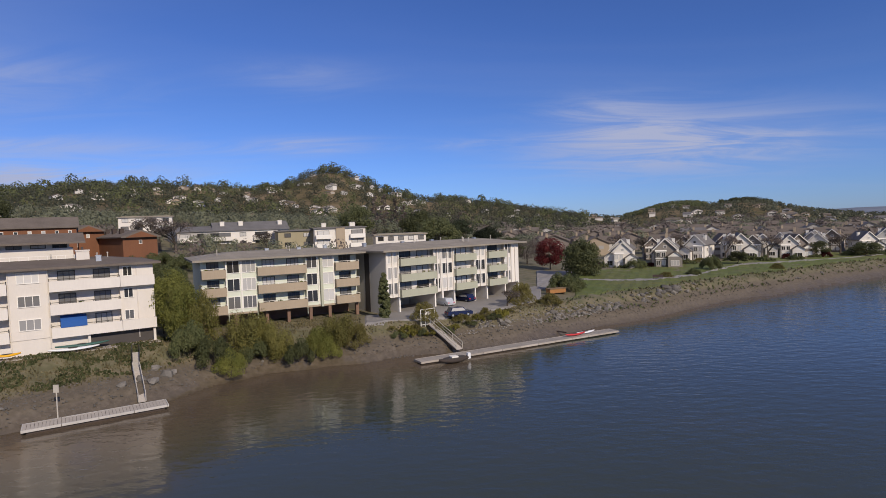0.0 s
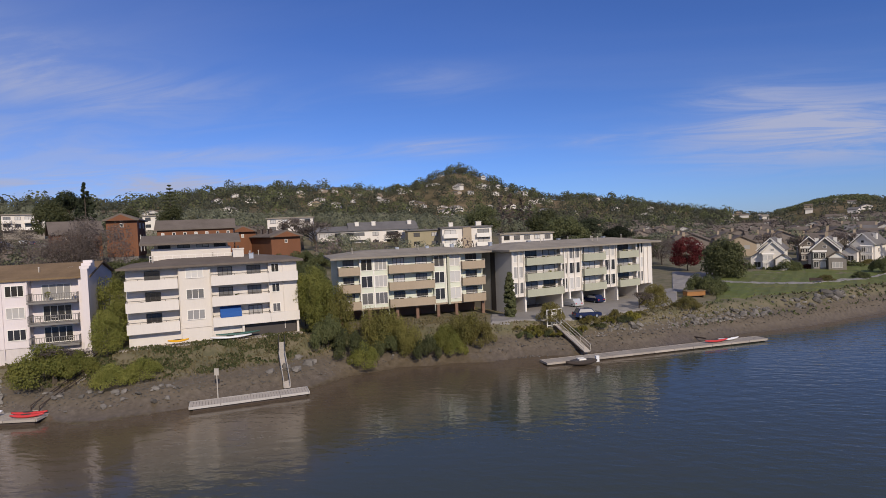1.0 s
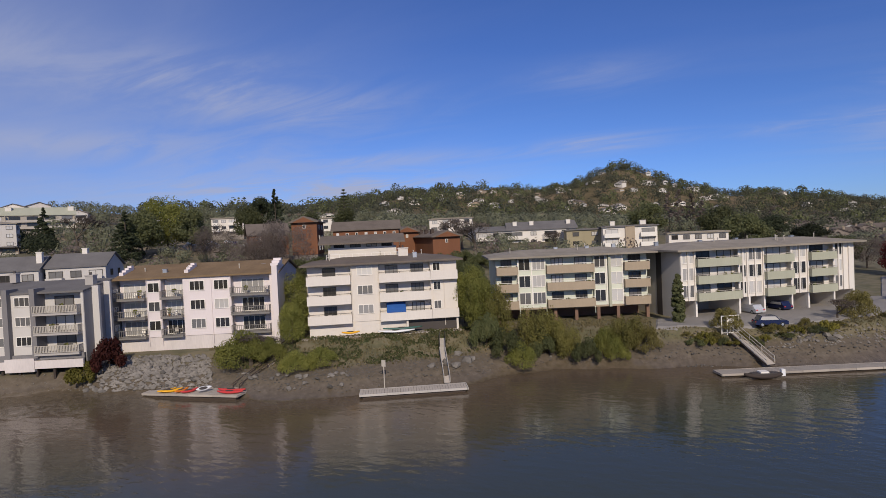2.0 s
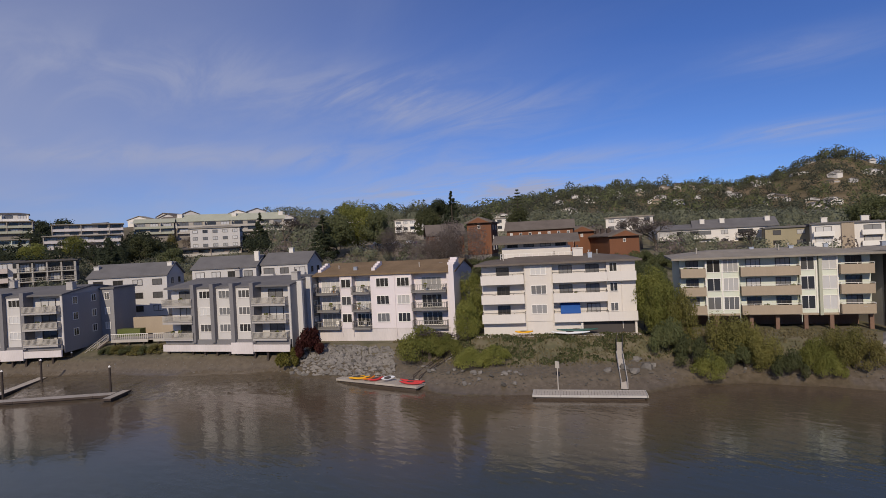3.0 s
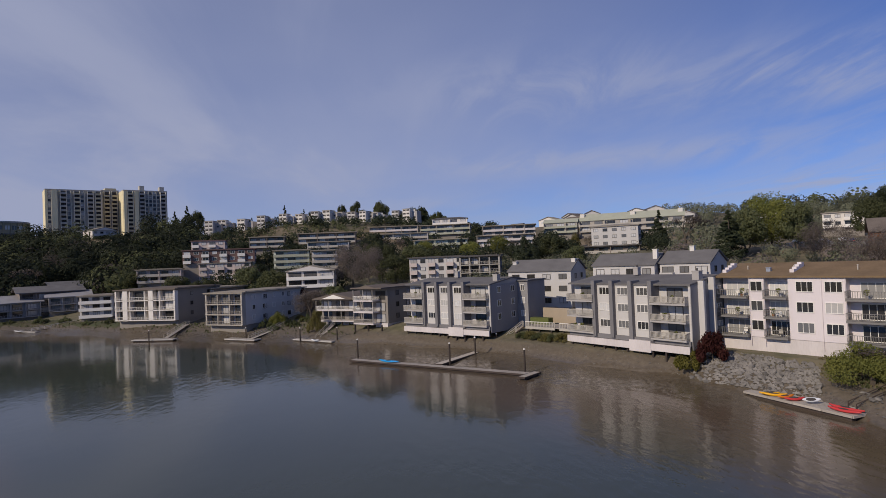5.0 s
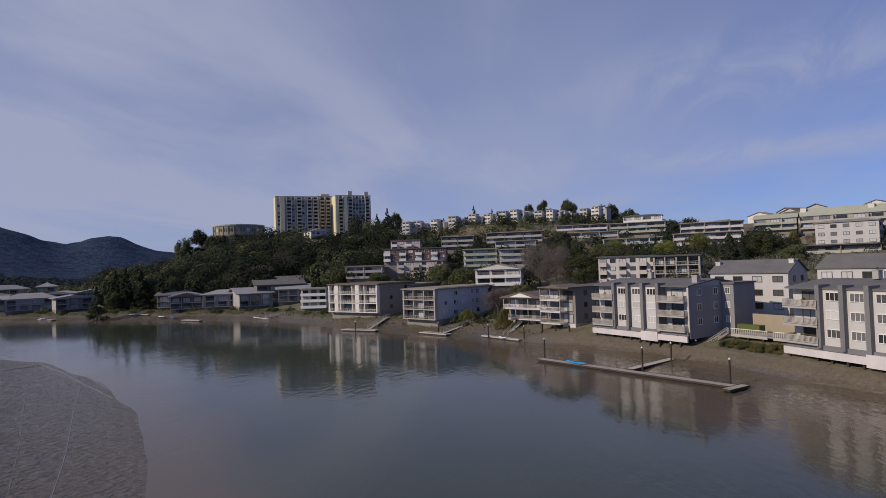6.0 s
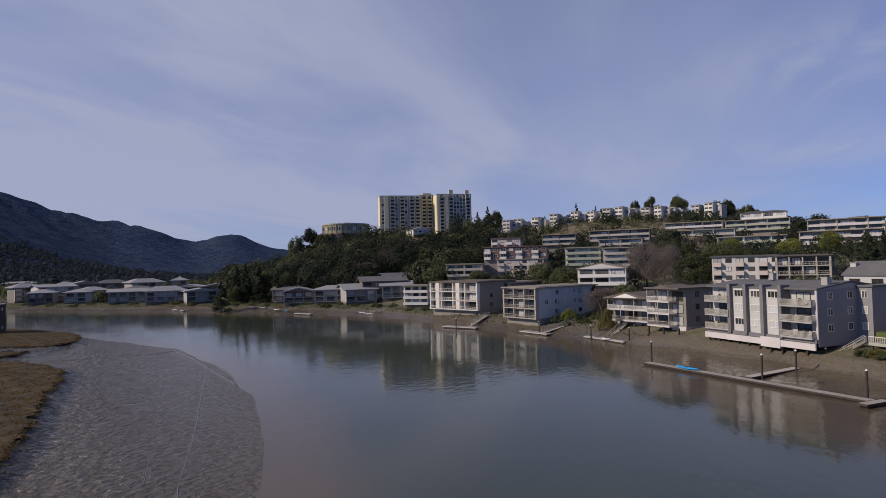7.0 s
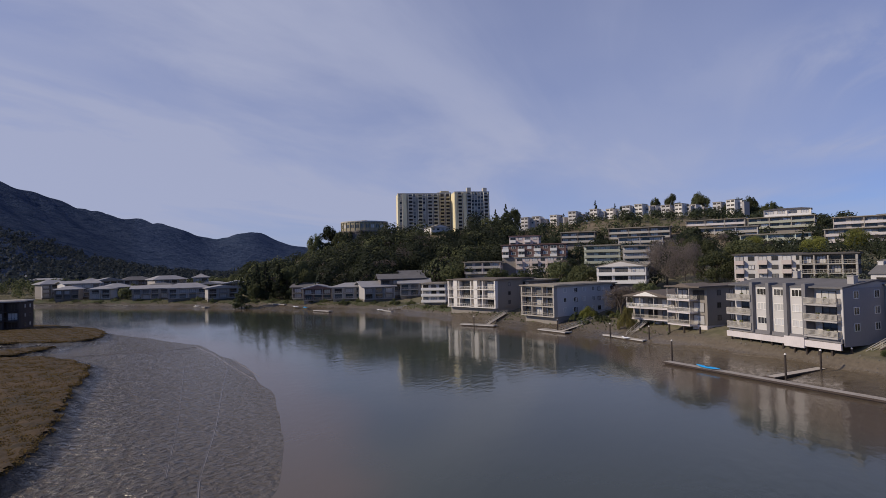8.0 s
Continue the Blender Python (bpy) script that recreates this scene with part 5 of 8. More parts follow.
e = block("brown_white_apartments", "white three-storey apartments with long open balconies", 79.6, 186, 74, 13, 10, 19.4, 3, 2.5, "taupe", "rail", "darkroof", "open", "flat", bay=3.6)

# small square apartment blocks on the ridge
def ridge_cube(az, r, ztop, w, turn, wall):
    """Two stepped volumes with flat dark plates, painted shade for square loggias, in two columns."""
    x, y = pol(az, r)
    sh = 2.35
    z0 = ztop - 3 * sh
    e = thing("ridge_cube_apartments", x, y, z0, turn, "white cubic apartment block with square dark loggias on the ridge", "apartment building", "cubic ridge apartments")
    keep_clear(x, y, 6)
    low = min(h1(x, y) - z0 - 2.0, -0.2)
    part("front_volume", Shape().box(-w / 2, w / 2, 0, 7, low, 3 * sh), M[wall], e)
    # grey beside the pale front: the right side's shade put into the colour
    part("rear_volume", Shape().box(w / 2, w / 2 + 3.6, 3.5, 9, low, 3 * sh - 1.4), M["greywall"], e)
    part("roof_edge", Shape().box(-w / 2 - 0.12, w / 2 + 0.12, -0.12, 7.1, 3 * sh, 3 * sh + 0.3), M["gravelroof"], e)
    for k in range(3):
        for q in (-1, 1):
            # dark plate on the wall face imitates a loggia's shade
            part("loggia", Shape().box(q * w / 4 - w * 0.19, q * w / 4 + w * 0.19, -0.05, 0.02, k * sh + 0.5, k * sh + 2.1), M["darktrim"], e)
            part("loggia_guard", Shape().box(q * w / 4 - w * 0.19, q * w / 4 + w * 0.19, -0.14, -0.05, k * sh + 0.5, k * sh + 1.0), M["trim"], e)
        part("window", Shape().box(w / 2 + 1.0, w / 2 + 2.4, 3.42, 3.5, k * sh + 0.8, k * sh + 2.0), M["glass"], e)


for k, a in enumerate((105.2, 104.1, 102.4, 100.6, 98.6, 97.1, 95.6, 94.5, 93.3, 92.1, 91.0, 89.9, 87.8, 86.7)):
    zt = float(np.interp(a, [84, 87, 91, 93.5, 96, 98.6, 101.3, 103.5, 105.7], [55.5, 55.5, 54.6, 56.0, 55.6, 54.5, 53.1, 51.4, 50.8])) + 0.5 * math.sin(k * 2.1)
    ridge_cube(a, 388 + 4 * math.sin(k * 1.7), zt - 2.2, 5.2 + 0.7 * math.sin(k * 3.1), a - 24 + 8 * math.sin(k * 2.3), "white" if k % 3 else "siding")

# ---- the tower block and its neighbours ----
def tower():
    e = thing("apartment_tower", *pol(113.3, 458), 41.0, 100, "tall concrete apartment tower with yellow fins and stacked balconies", "tower block")
    keep_clear(*pol(113.3, 470), 45)
    n, sh = 12, 2.85
    top = n * sh

    def wing(u0, u1, v, extra, stacks, fins):
        """One slab of the tower: stacks of balconies at u (guard material), yellow fins coloured as sunlit, windows
        between.
        """
        part("wing", Shape().box(u0, u1, v, v + 17, -12, top + extra), M["towergrey"], e)
        part("roof_edge", Shape().box(u0 - 0.2, u1 + 0.2, v - 0.2, v + 17.2, top + extra, top + extra + 0.5), M["towergrey"], e)
        for f0, f1, proud in fins:
            part("fin", Shape().box(f0, f1, v - proud, v + 0.02, -8, top + extra - 0.3), M["finyellow"], e)
        for c, guard in stacks:
            # flat dark sheet paints recess shade behind the balconies
            part("dark_recess", Shape().box(c, c + 3.1, v - 0.03, v, -6, top + extra - 0.8), M["darktrim"], e)
            for k in range(n):
                balcony(e, c + 0.05, v - 0.04, k * sh + 0.2, 3.0, 1.6, "solid", guard, 0.95, "towergrey")
            for q in (c - 0.3, c + 3.1):
                part("rib", Shape().box(q, q + 0.3, v - 1.7, v + 0.01, -6, top + extra - 0.4), M["towerwhite"], e)
        u = u0 + 0.9
        while u < u1 - 1.6:
            if all(u + 1.7 < c - 0.3 or u > c + 3.5 for c, _ in stacks) and all(u + 1.7 < f0 or u > f1 for f0, f1, _ in fins):
                for k in range(n):
                    window(e, u + 0.85, v, k * sh + 0.6, 1.7, 1.75, "darktrim", 1)
                part("rib", Shape().box(u + 1.85, u + 2.2, v - 1.0, v + 0.01, -6, top + extra - 0.2), M["towerwhite"], e)
                u += 2.5
            else:
                u += 0.4
    wing(0, 33, 6, 0.0, ((8.4, "towergrey"), (16.2, "yellow"), (24.0, "towergrey"), (28.6, "yellow")), ((3.2, 6.6, 1.6), (-0.2, 1.2, 0.6)))
    wing(33, 44, 13, 1.4, ((35.0, "yellow"), (39.6, "yellow")), ((33.0, 34.4, 0.6),))
    wing(44, 72, -4, 0.0, ((46.6, "yellow"), (54.0, "towergrey"), (67.6, "towergrey")), ((44.0, 45.8, 1.4), (50.6, 53.2, 1.8)))
    # thin bright sheet colours this wing's left face as sunlit
    part("left_face", Shape().box(43.75, 44.0, -3.8, 12.8, -6, top), M["finyellow"], e)
    part("stair_house", Shape().box(36, 43, 16, 24, top + 1.9, top + 3.6), M["yellow"], e)
    for u, v in ((55, 0), (68.5, 2)):
        part("lift_house", Shape().box(u, u + 3, v, v + 5, top + 0.8, top + 4.2), M["towergrey"], e)
    # another sunlit-coloured sheet over the first wing's left face
    part("left_face", Shape().box(-0.25, 0, 6.2, 22.8, -6, top), M["finyellow"], e)
    e.matrix_basis = pose(pol(112.9, 458)[0] - 37.6 * math.cos(radians(122)), pol(112.9, 458)[1] - 37.6 * math.sin(radians(122)), 41.6, 0, 0, 122)
    return e


tower()


def drum_building():
    x, y = pol(121.0, 446)
    e = thing("round_building", x, y, 42.2, 0, "low round concrete building on a podium above the trees", "building")
    keep_clear(x, y, 20)
    ring = [(17.5 * math.cos(2 * math.pi * k / 28), 17.5 * math.sin(2 * math.pi * k / 28)) for k in range(28)]
    part("drum", Shape().prism(ring, 3.0, 9.4), M["drumolive"], e)
    part("roof_ring", Shape().prism([(a * 1.03, b * 1.03) for a, b in ring], 9.4, 10.3), M["towergrey"], e)
    part("podium", Shape().prism([(a * 1.12, b * 1.12) for a, b in ring], -12.0, 3.0), M["brownwall"], e)
    part("podium_band", Shape().prism([(a * 1.125, b * 1.125) for a, b in ring], 1.0, 2.2), M["darktrim"], e)
    for k in range(28):
        a = 2 * math.pi * (k + 0.5) / 28
        part("rib", Shape().box(-0.35, 0.35, -0.35, 0.35, 3.0, 9.4), M["drumolive"], e, at=pose(17.5 * math.cos(a), 17.5 * math.sin(a), 0, 0, 0, math.degrees(a)))
        part("window", Shape().box(-0.15, 0.15, -1.2, 1.2, 5.2, 7.6), M["glass"], e, at=pose(17.33 * math.cos(a - 0.11), 17.33 * math.sin(a - 0.11), 0, 0, 0, math.degrees(a - 0.11)))
    part("rooftop_box", Shape().box(-2, 2, -2, 2, 10.3, 11.8), M["towergrey"], e)


drum_building()
for a, r, q in ((121.0, 425, 15), (119.0, 432, 12), (123.0, 430, 11), (113.4, 408, 15), (113.4, 385, 15), (113.6, 365, 9), (110.0, 388, 11), (110.0, 412, 14), (116.5, 415, 12), (107.8, 418, 10)):
    keep_clear(*pol(a, r), q)
block("gatehouse", "small cream house below the tower", 113.5, 425, 140, 15, 12, 46.2, 2, 2.9, "beige_lit", "trim", "gravelroof", "grid", "front", 2.0, 4.0, category="house")

# ---- far end of the creek: brown houses, long low houses, far shore ----
def stilt_house(x, y, turn, w, d, z0, st, roof_kind, label):
    e = thing("creekside_house", x, y, z0, turn, label, "house")
    top = st * 2.75
    keep_clear(x, y, 14)
    part("wall", Shape().box(0, w, 1.4, d, -0.1, top), M["taupe"], e)
    part("foundation", Shape().box(w * 0.55, w - 0.1, 1.3, d - 0.2, -2.4, -0.1), M["paleconc"], e)
    part("rear_foundation", Shape().box(0.1, w * 0.55, 3.0, d - 0.2, -2.4, -0.1), M["concrete"], e)
    n = max(2, round(w / 4))
    for k in range(st):
        balcony(e, 0, 1.4, k * 2.75, w * (0.72 if st == 3 else 1.0), 2.6, "bars", "trim" if k else "rail", 1.0, "paleconc")
        for q in range(n):
            slider(e, (q + 0.5) * w / n, 1.4, k * 2.75 + 0.02, w / n * 0.68, 2.1)
        for q in range(n + 1):
            part("post", Shape().box(q * (w * (0.72 if st == 3 else 1.0) - 0.2) / n, q * (w * (0.72 if st == 3 else 1.0) - 0.2) / n + 0.13, -1.12, -0.98, k * 2.75, k * 2.75 + 2.5), M["rail"], e)
        for v in (5, 9, 14):
            if v < d - 2:
                window(e, w, v, k * 2.75 + 0.9, 1.1, 1.2, "darktrim", 1, turn=90)
    for q in range(n + 1):
        part("stilt", Shape().box(q * (w - 0.3) / n, q * (w - 0.3) / n + 0.3, -1.0, -0.7, -3.2, -0.28), M["pile"], e)
    if roof_kind == "front":
        part("roof", Shape().profile_y([(-0.8, top - 0.05), (w + 0.8, top - 0.05), (w + 0.8, top + 0.15), (w / 2, top + 1.55), (-0.8, top + 0.15)], -1.6, d + 0.5), M["shingle"], e)
        part("gable", Shape().profile_y([(w * 0.2, top + 0.15), (w * 0.8, top + 0.15), (w / 2, top + 1.2)], -1.66, -1.6), M["trim"], e)
    else:
        part("roof", Shape().box(-0.5, w + 0.5, -1.5, d + 0.4, top, top + 0.3), M["shingle"], e)
        part("roof_gable", Shape().profile_y([(w * 0.2, top + 0.3), (w * 0.8, top + 0.3), (w / 2, top + 0.9)], -1.4, 6), M["shingle"], e)
    return e


stilt_house(-143.2, -4.8, 48, 8.9, 20, 4.4, 3, "flat", "tall brown shingle house with stacked balconies over the mud")
stilt_house(-156.3, -15.2, 58, 12.0, 14, 4.3, 2, "front", "brown two-storey house with white gable and wraparound balconies")

e = block("long_grey_apartments", "long grey apartments with sage balconies facing the creek", *(102.9 + 0.95, 170.5), 58, 13.5, 25, 12.0, 3, 2.8, "siding", "concrete", "gravelroof", "open", "flat", bay=4.5)
for k in range(3):
    for v in (3, 7, 11, 15, 19, 23):
        window(e, 13.5, v, k * 2.8 + 1.0, 1.2, 1.3, "trim", 1, turn=90)
block("long_grey_apartments", "grey apartments behind the sage balconies", 106.2, 207, 64, 12, 18, 12.4, 3, 2.8, "brownwall", "rail", "gravelroof", "open", "flat", bay=4.0)
e = block("open_white_apartments", "white-framed apartments with three open galleries over the bank", 110.4, 199, 68, 22, 20, 13.3, 3, 3.0, "taupe", "white", "shingle", "open", "flat", bay=5.5, frame_m="darktrim")
for u in (3.0, 12.5):
    part("pier", Shape().box(u, u + 1.7, -1.5, 0.0, -0.3, 9.0), M["white"], e)
block("white_box_house", "white three-storey house with ribbon balconies", 114.3, 232, 100, 10, 9, 11.3, 3, 2.4, "white", "trim", "gravelroof", "wide", "flat", bay=3.2, category="house")
for a, rr, ww, zt, st, wall in ((117.4, 266, 20, 13.4, 3, "brownwall"), (119.7, 262, 14, 9.6, 2, "greywall"), (122.6, 270, 15, 10.6, 2, "siding"), (125.6, 277, 13, 11.6, 2, "redbrown"), (127.0, 290, 10, 12.4, 2, "brownwall"),
                                (134.2, 322, 15, 11.2, 2, "greywall"), (137.2, 337, 19, 11.4, 2, "siding"), (140.2, 356, 18, 11.7, 2, "greywall"), (141.2, 450, 18, 14.2, 3, "brownwall"), (143.3, 447, 17, 14.4, 3, "taupe"), (145.3, 412, 19, 12.8, 3, "siding"),
                                (147.2, 430, 15, 12.0, 3, "taupe"), (148.0, 600, 24, 13.6, 2, "taupe"), (149.8, 720, 24, 15.4, 2, "greywall"), (144.6, 470, 12, 11.6, 3, "taupe"), (151.3, 640, 24, 13.0, 2, "greywall"), (136.1, 420, 9, 14.6, 3, "siding"), (133.0, 352, 12, 10.0, 2, "taupe"), (135.4, 372, 13, 11.4, 2, "greywall"), (142.6, 392, 14, 10.6, 2, "greywall"), (144.0, 384, 11, 9.8, 2, "siding"), (146.4, 398, 12, 10.4, 2, "taupe"), (139.2, 392, 14, 11.8, 2, "brownwall"), (116.2, 262, 13, 10.2, 2, "greywall"), (129.0, 330, 12, 9.0, 2, "taupe"), (138.6, 430, 20, 12.6, 3, "greywall"), (115.6, 285, 18, 15.0, 2, "brownwall")):
    block("lagoon_house", ("pale" if wall == "siding" else "grey" if wall == "greywall" else "brown") + " waterfront house with a gallery and low pale roof", a, rr, a + 20 * math.sin(a * 3), ww, 13 + 3 * math.sin(a * 2), zt + 0.2 + 0.9 * math.sin(a * 7), st, 2.55, wall, ("rail", "concrete", "greywall", "siding", "taupe")[int(a * 10) % 5], "greyroof" if wall != "brownwall" else "greyshingle",
          "open", ("hip", "gable", "hip", "front")[int(a * 7) % 4], 1.9 + 0.6 * math.sin(a * 5), 4.6, "houses round the lagoon", "house", 1.3)
e = block("dark_boathouse", "dark timber boathouse at the marsh edge", 151.0, 228, 128, 13, 9, 10.2, 3, 2.9, "darkwood", "pile", "concrete", "open", "flat", bay=4.3, category="boathouse", over=0.3)


# ---- gabled houses across the creek and on the hills ----
def gabled_house(name, wall, roof, w=6.8, d=11.0, h=5.7, trim="trim", detail=True):
    e = thing(name, 0, 0, -500, 0, "", "house")
    rise = 3.6 if detail else 2.4
    if detail:
        part("wall", Shape().box(0, w, 0, d, -1.5, h), M[wall], e)
    else:
        part("wall", Shape().profile_y([(0, -1.5), (w, -1.5), (w, h - 0.1), (w / 2, h + rise - 0.25), (0, h - 0.1)], 0, d), M[wall], e)
    part("roof", Shape().profile_y([(-0.5, h - 0.3), (w / 2, h + rise - 0.1), (w + 0.5, h - 0.3), (w + 0.5, h), (w / 2, h + rise + 0.2), (-0.5, h)], -0.5, d + 0.5), M[roof], e)
    if detail:
        part("gable", Shape().profile_y([(0.02, h - 0.02), (w - 0.02, h - 0.02), (w / 2, h + rise - 0.25)], 0, 0.2), M[wall], e)
        for s, x0, x1 in ((-1, -0.5, w / 2), (1, w / 2, w + 0.5)):
            z0, z1 = (h - 0.15, h + rise + 0.05) if s < 0 else (h + rise + 0.05, h - 0.15)
            part("bargeboard", Shape().bar((x0, -0.55, z0), (x1, -0.55, z1), 0.1, 0.3), M[trim], e)
        # a lower cross wing with its own gable
        part("wing", Shape().box(w * 0.62, w * 1.25, -2.2, d * 0.5, -1.5, h * 0.62), M[wall], e)
        part("wing_roof", Shape().profile_y([(w * 0.56, h * 0.6), (w * 0.935, h * 0.6 + 1.7), (w * 1.31, h * 0.6), (w * 1.31, h * 0.6 + 0.25), (w * 0.935, h * 0.6 + 1.95), (w * 0.56, h * 0.6 + 0.25)], -2.6, d * 0.5), M[roof], e)
        part("wing_gable", Shape().profile_y([(w * 0.62, h * 0.62), (w * 1.25, h * 0.62), (w * 0.935, h * 0.6 + 1.6)], -2.2, -2.0), M[trim], e)
        window(e, w * 0.93, -2.2, 0.6, 2.6, 1.7, trim, 2)
        window(e, w * 0.5, 0, h + 0.5, 1.0, 0.9, trim, 0)
        part("bay", Shape().box(w * 0.08, w * 0.54, -0.7, 0.0, -1.5, h - 0.6), M[wall], e)
        part("bay_roof", Shape().profile_x([(-0.85, h - 0.6), (0.0, h - 0.6), (0.0, h - 0.1), (-0.85, h - 0.5)], w * 0.05, w * 0.57), M[trim], e)
        part("band_course", Shape().box(w * 0.05, w * 0.57, -0.76, -0.7, h * 0.5 - 0.1, h * 0.5 + 0.15), M[trim], e)
        for u in (0.18, 0.43):
            window(e, w * u, -0.7, 3.3, 1.3, 1.6, trim, 1)
            window(e, w * u, -0.7, 0.6, 1.3, 1.7, trim, 1)
        for v in (3.0, 7.5):
            window(e, w, v + 2, 3.2, 1.2, 1.3, trim, 1, turn=90)
            window(e, 0, v, 3.2, 1.2, 1.3, trim, 1, turn=-90)
    else:
        for u in (0.32, 0.7):
            part("window", Shape().box(w * u - 0.9, w * u + 0.9, -0.06, 0.02, h - 2.2, h - 0.9), M["glass"], e)
    if detail:
        chimney(e, w * 0.22, d * 0.45, h + 0.6, 2.6, "trim" if wall != "brownwall" else "tan", 1.0)
    else:
        part("chimney", Shape().box(w * 0.22 - 0.45, w * 0.22 + 0.45, d * 0.45, d * 0.45 + 0.9, h + 0.4, h + 3.0), M["tan"], e)
    return e


HOUSE_KINDS = [
    (gabled_house("gabled_house", "white", "greyshingle"), "white gabled house with grey shingle roof"),
    (gabled_house("gabled_house", "brownwall", "shingle"), "brown gabled house with brown shingle roof"),
    (gabled_house("gabled_house", "taupe", "shingle"), "taupe gabled house with white trim"),
    (gabled_house("gabled_house", "siding", "greyshingle"), "pale grey gabled house with white trim"),
]
FRONT = [(-16.3, 177, 0, 4), (-18.0, 179, 0, 2), (-20.0, 178, 2, 4), (-22.0, 190, 0, 3), (-24.3, 203, 0, -2), (-26.6, 226, 1, 8), (-28.2, 216, 3, 4), (-30.9, 219, 1, 10), (-33.2, 232, 3, 0), (-35.8, 243, 0, 12),
         (-37.8, 256, 2, 4), (-39.6, 268, 1, 9), (-41.5, 280, 0, 3), (-43.5, 300, 3, 5), (-19.1, 207, 1, 5), (-23.3, 215, 2, 0), (-25.6, 214, 0, 4), (-29.6, 227, 0, -3), (-32.0, 237, 2, 6), (-34.6, 249, 1, 2), (-26.4, 208, 0, 6), (-28.9, 214, 2, 2), (-30.2, 216, 0, 6), (-33.6, 229, 0, 3), (-36.8, 246, 3, 5), (-38.7, 258, 0, 2)]


def put_house(kind, az, r, turn, scale=1.0, group="gabled houses beside the park", beside="beside the park", mirrored=False):
    src, label = kind
    x, y = pol(az, r)
    z = h1(x, y)
    o = copy_thing(src, pose(x, y, z, 0, 0, turn) @ Matrix.Diagonal((-scale if mirrored else scale, scale, scale, 1)))
    keep_clear(x + 4, y + 5, 8.5)
    return tagged(o, label + " " + beside, "house", group)


for a, r, k, t in FRONT:
    put_house(HOUSE_KINDS[k], a, r, a + 3 * t - 12, 0.84 + 0.05 * math.sin(a * 9), mirrored=t in (2, -2, 8, 0, 3))
rng = random.Random(5)
def far_house(wall, roof, w, d, h):
    """A house too far off to show more than walls, roof and a band of windows."""
    e = thing("suburban_house", 0, 0, -500, 0, "", "house")
    part("wall", Shape().profile_y([(0, -2.5), (w, -2.5), (w, h - 0.1), (w / 2, h + 1.7), (0, h - 0.1)], 0, d), M[wall], e)
    part("roof", Shape().profile_y([(-0.5, h - 0.3), (w / 2, h + 1.8), (w + 0.5, h - 0.3), (w + 0.5, h), (w / 2, h + 2.1), (-0.5, h)], -0.5, d + 0.5), M[roof], e)
    part("window", Shape().box(w * 0.12, w * 0.88, -0.05, 0.02, h - 2.3, h - 1.0), M["glass"], e)
    return e


FAR_KINDS = [
    (far_house("tan", "shingle", 10, 12, 4.4), "tan house with brown shingle roof"),
    (far_house("siding", "shingle", 9, 12, 4.6), "pale house with brown roof"),
    (far_house("white", "gravelroof", 13, 8, 4.0), "long white house with pale roof"),
    (far_house("beige_lit", "greyshingle", 11, 9, 4.4), "cream house with grey roof"),
]
SIMPLE_KINDS = [
    (gabled_house("suburban_house", "tan", "shingle", 10, 12, 4.6, "trim", False), "tan house with brown shingle roof"),
    (gabled_house("suburban_house", "siding", "shingle", 9, 12, 4.8, "trim", False), "pale house with brown roof"),
    (gabled_house("suburban_house", "brownwall", "shingle", 11, 11, 4.6, "tan", False), "brown house with brown roof"),
    (gabled_house("suburban_house", "greywall", "greyshingle", 9, 11, 5.2, "trim", False), "grey house with slate roof"),
]
# the suburb on the flat land: loose rows parallel to the creek
for row in range(9):
    r0 = 262 + row * 27
    a = -43.0 + rng.uniform(0, 2)
    while a < -2.0 + row * 0.3:
        r = r0 + rng.uniform(-6, 6) + max(0, -a - 28) * 4.0 - (24 if a > -24 and row < 4 else 0)
        if not (a > -8 and r < 300):
            put_house(rng.choice(SIMPLE_KINDS if row < 4 else FAR_KINDS[:2] + SIMPLE_KINDS[2:3]), a, r, a + rng.choice((0, 90, 8, 98)) + rng.uniform(-8, 8), rng.uniform(0.9, 1.1), "suburban houses", "in the suburb behind the park")
        a += math.degrees(16.5 / r) * rng.uniform(1.0, 1.7)
# scattered houses on the wooded hill
for k in range(105):
    a, r = rng.uniform(-14, 52), rng.uniform(430, 1000)
    if rng.random() < 0.6:
        a, r = rng.uniform(2, 34), rng.uniform(600, 960)
    put_house(rng.choice(FAR_KINDS), a, r, a + rng.uniform(-50, 50), rng.uniform(0.7, 1.05), "houses on the wooded hill", "among trees on the hillside")
for k in range(75):
    a, r = rng.uniform(-40, -6), rng.uniform(520, 1080)
    put_house(rng.choice(FAR_KINDS[:2] + FAR_KINDS), a, r, a + rng.choice((0, 90)) + rng.uniform(-15, 15), rng.uniform(0.85, 1.1), "houses on the rising ground", "on rising ground beyond the suburb")
for k in range(14):
    a, r = rng.uniform(54, 76), rng.uniform(330, 430)
    put_house(rng.choice(FAR_KINDS[1:]), a, r, a + rng.uniform(-50, 50), rng.uniform(0.9, 1.2), "houses on the ridge", "among trees on the ridge")
for src, _ in HOUSE_KINDS + SIMPLE_KINDS + FAR_KINDS:
    for o in (*src.children_recursive, src):
        bpy.data.objects.remove(o)


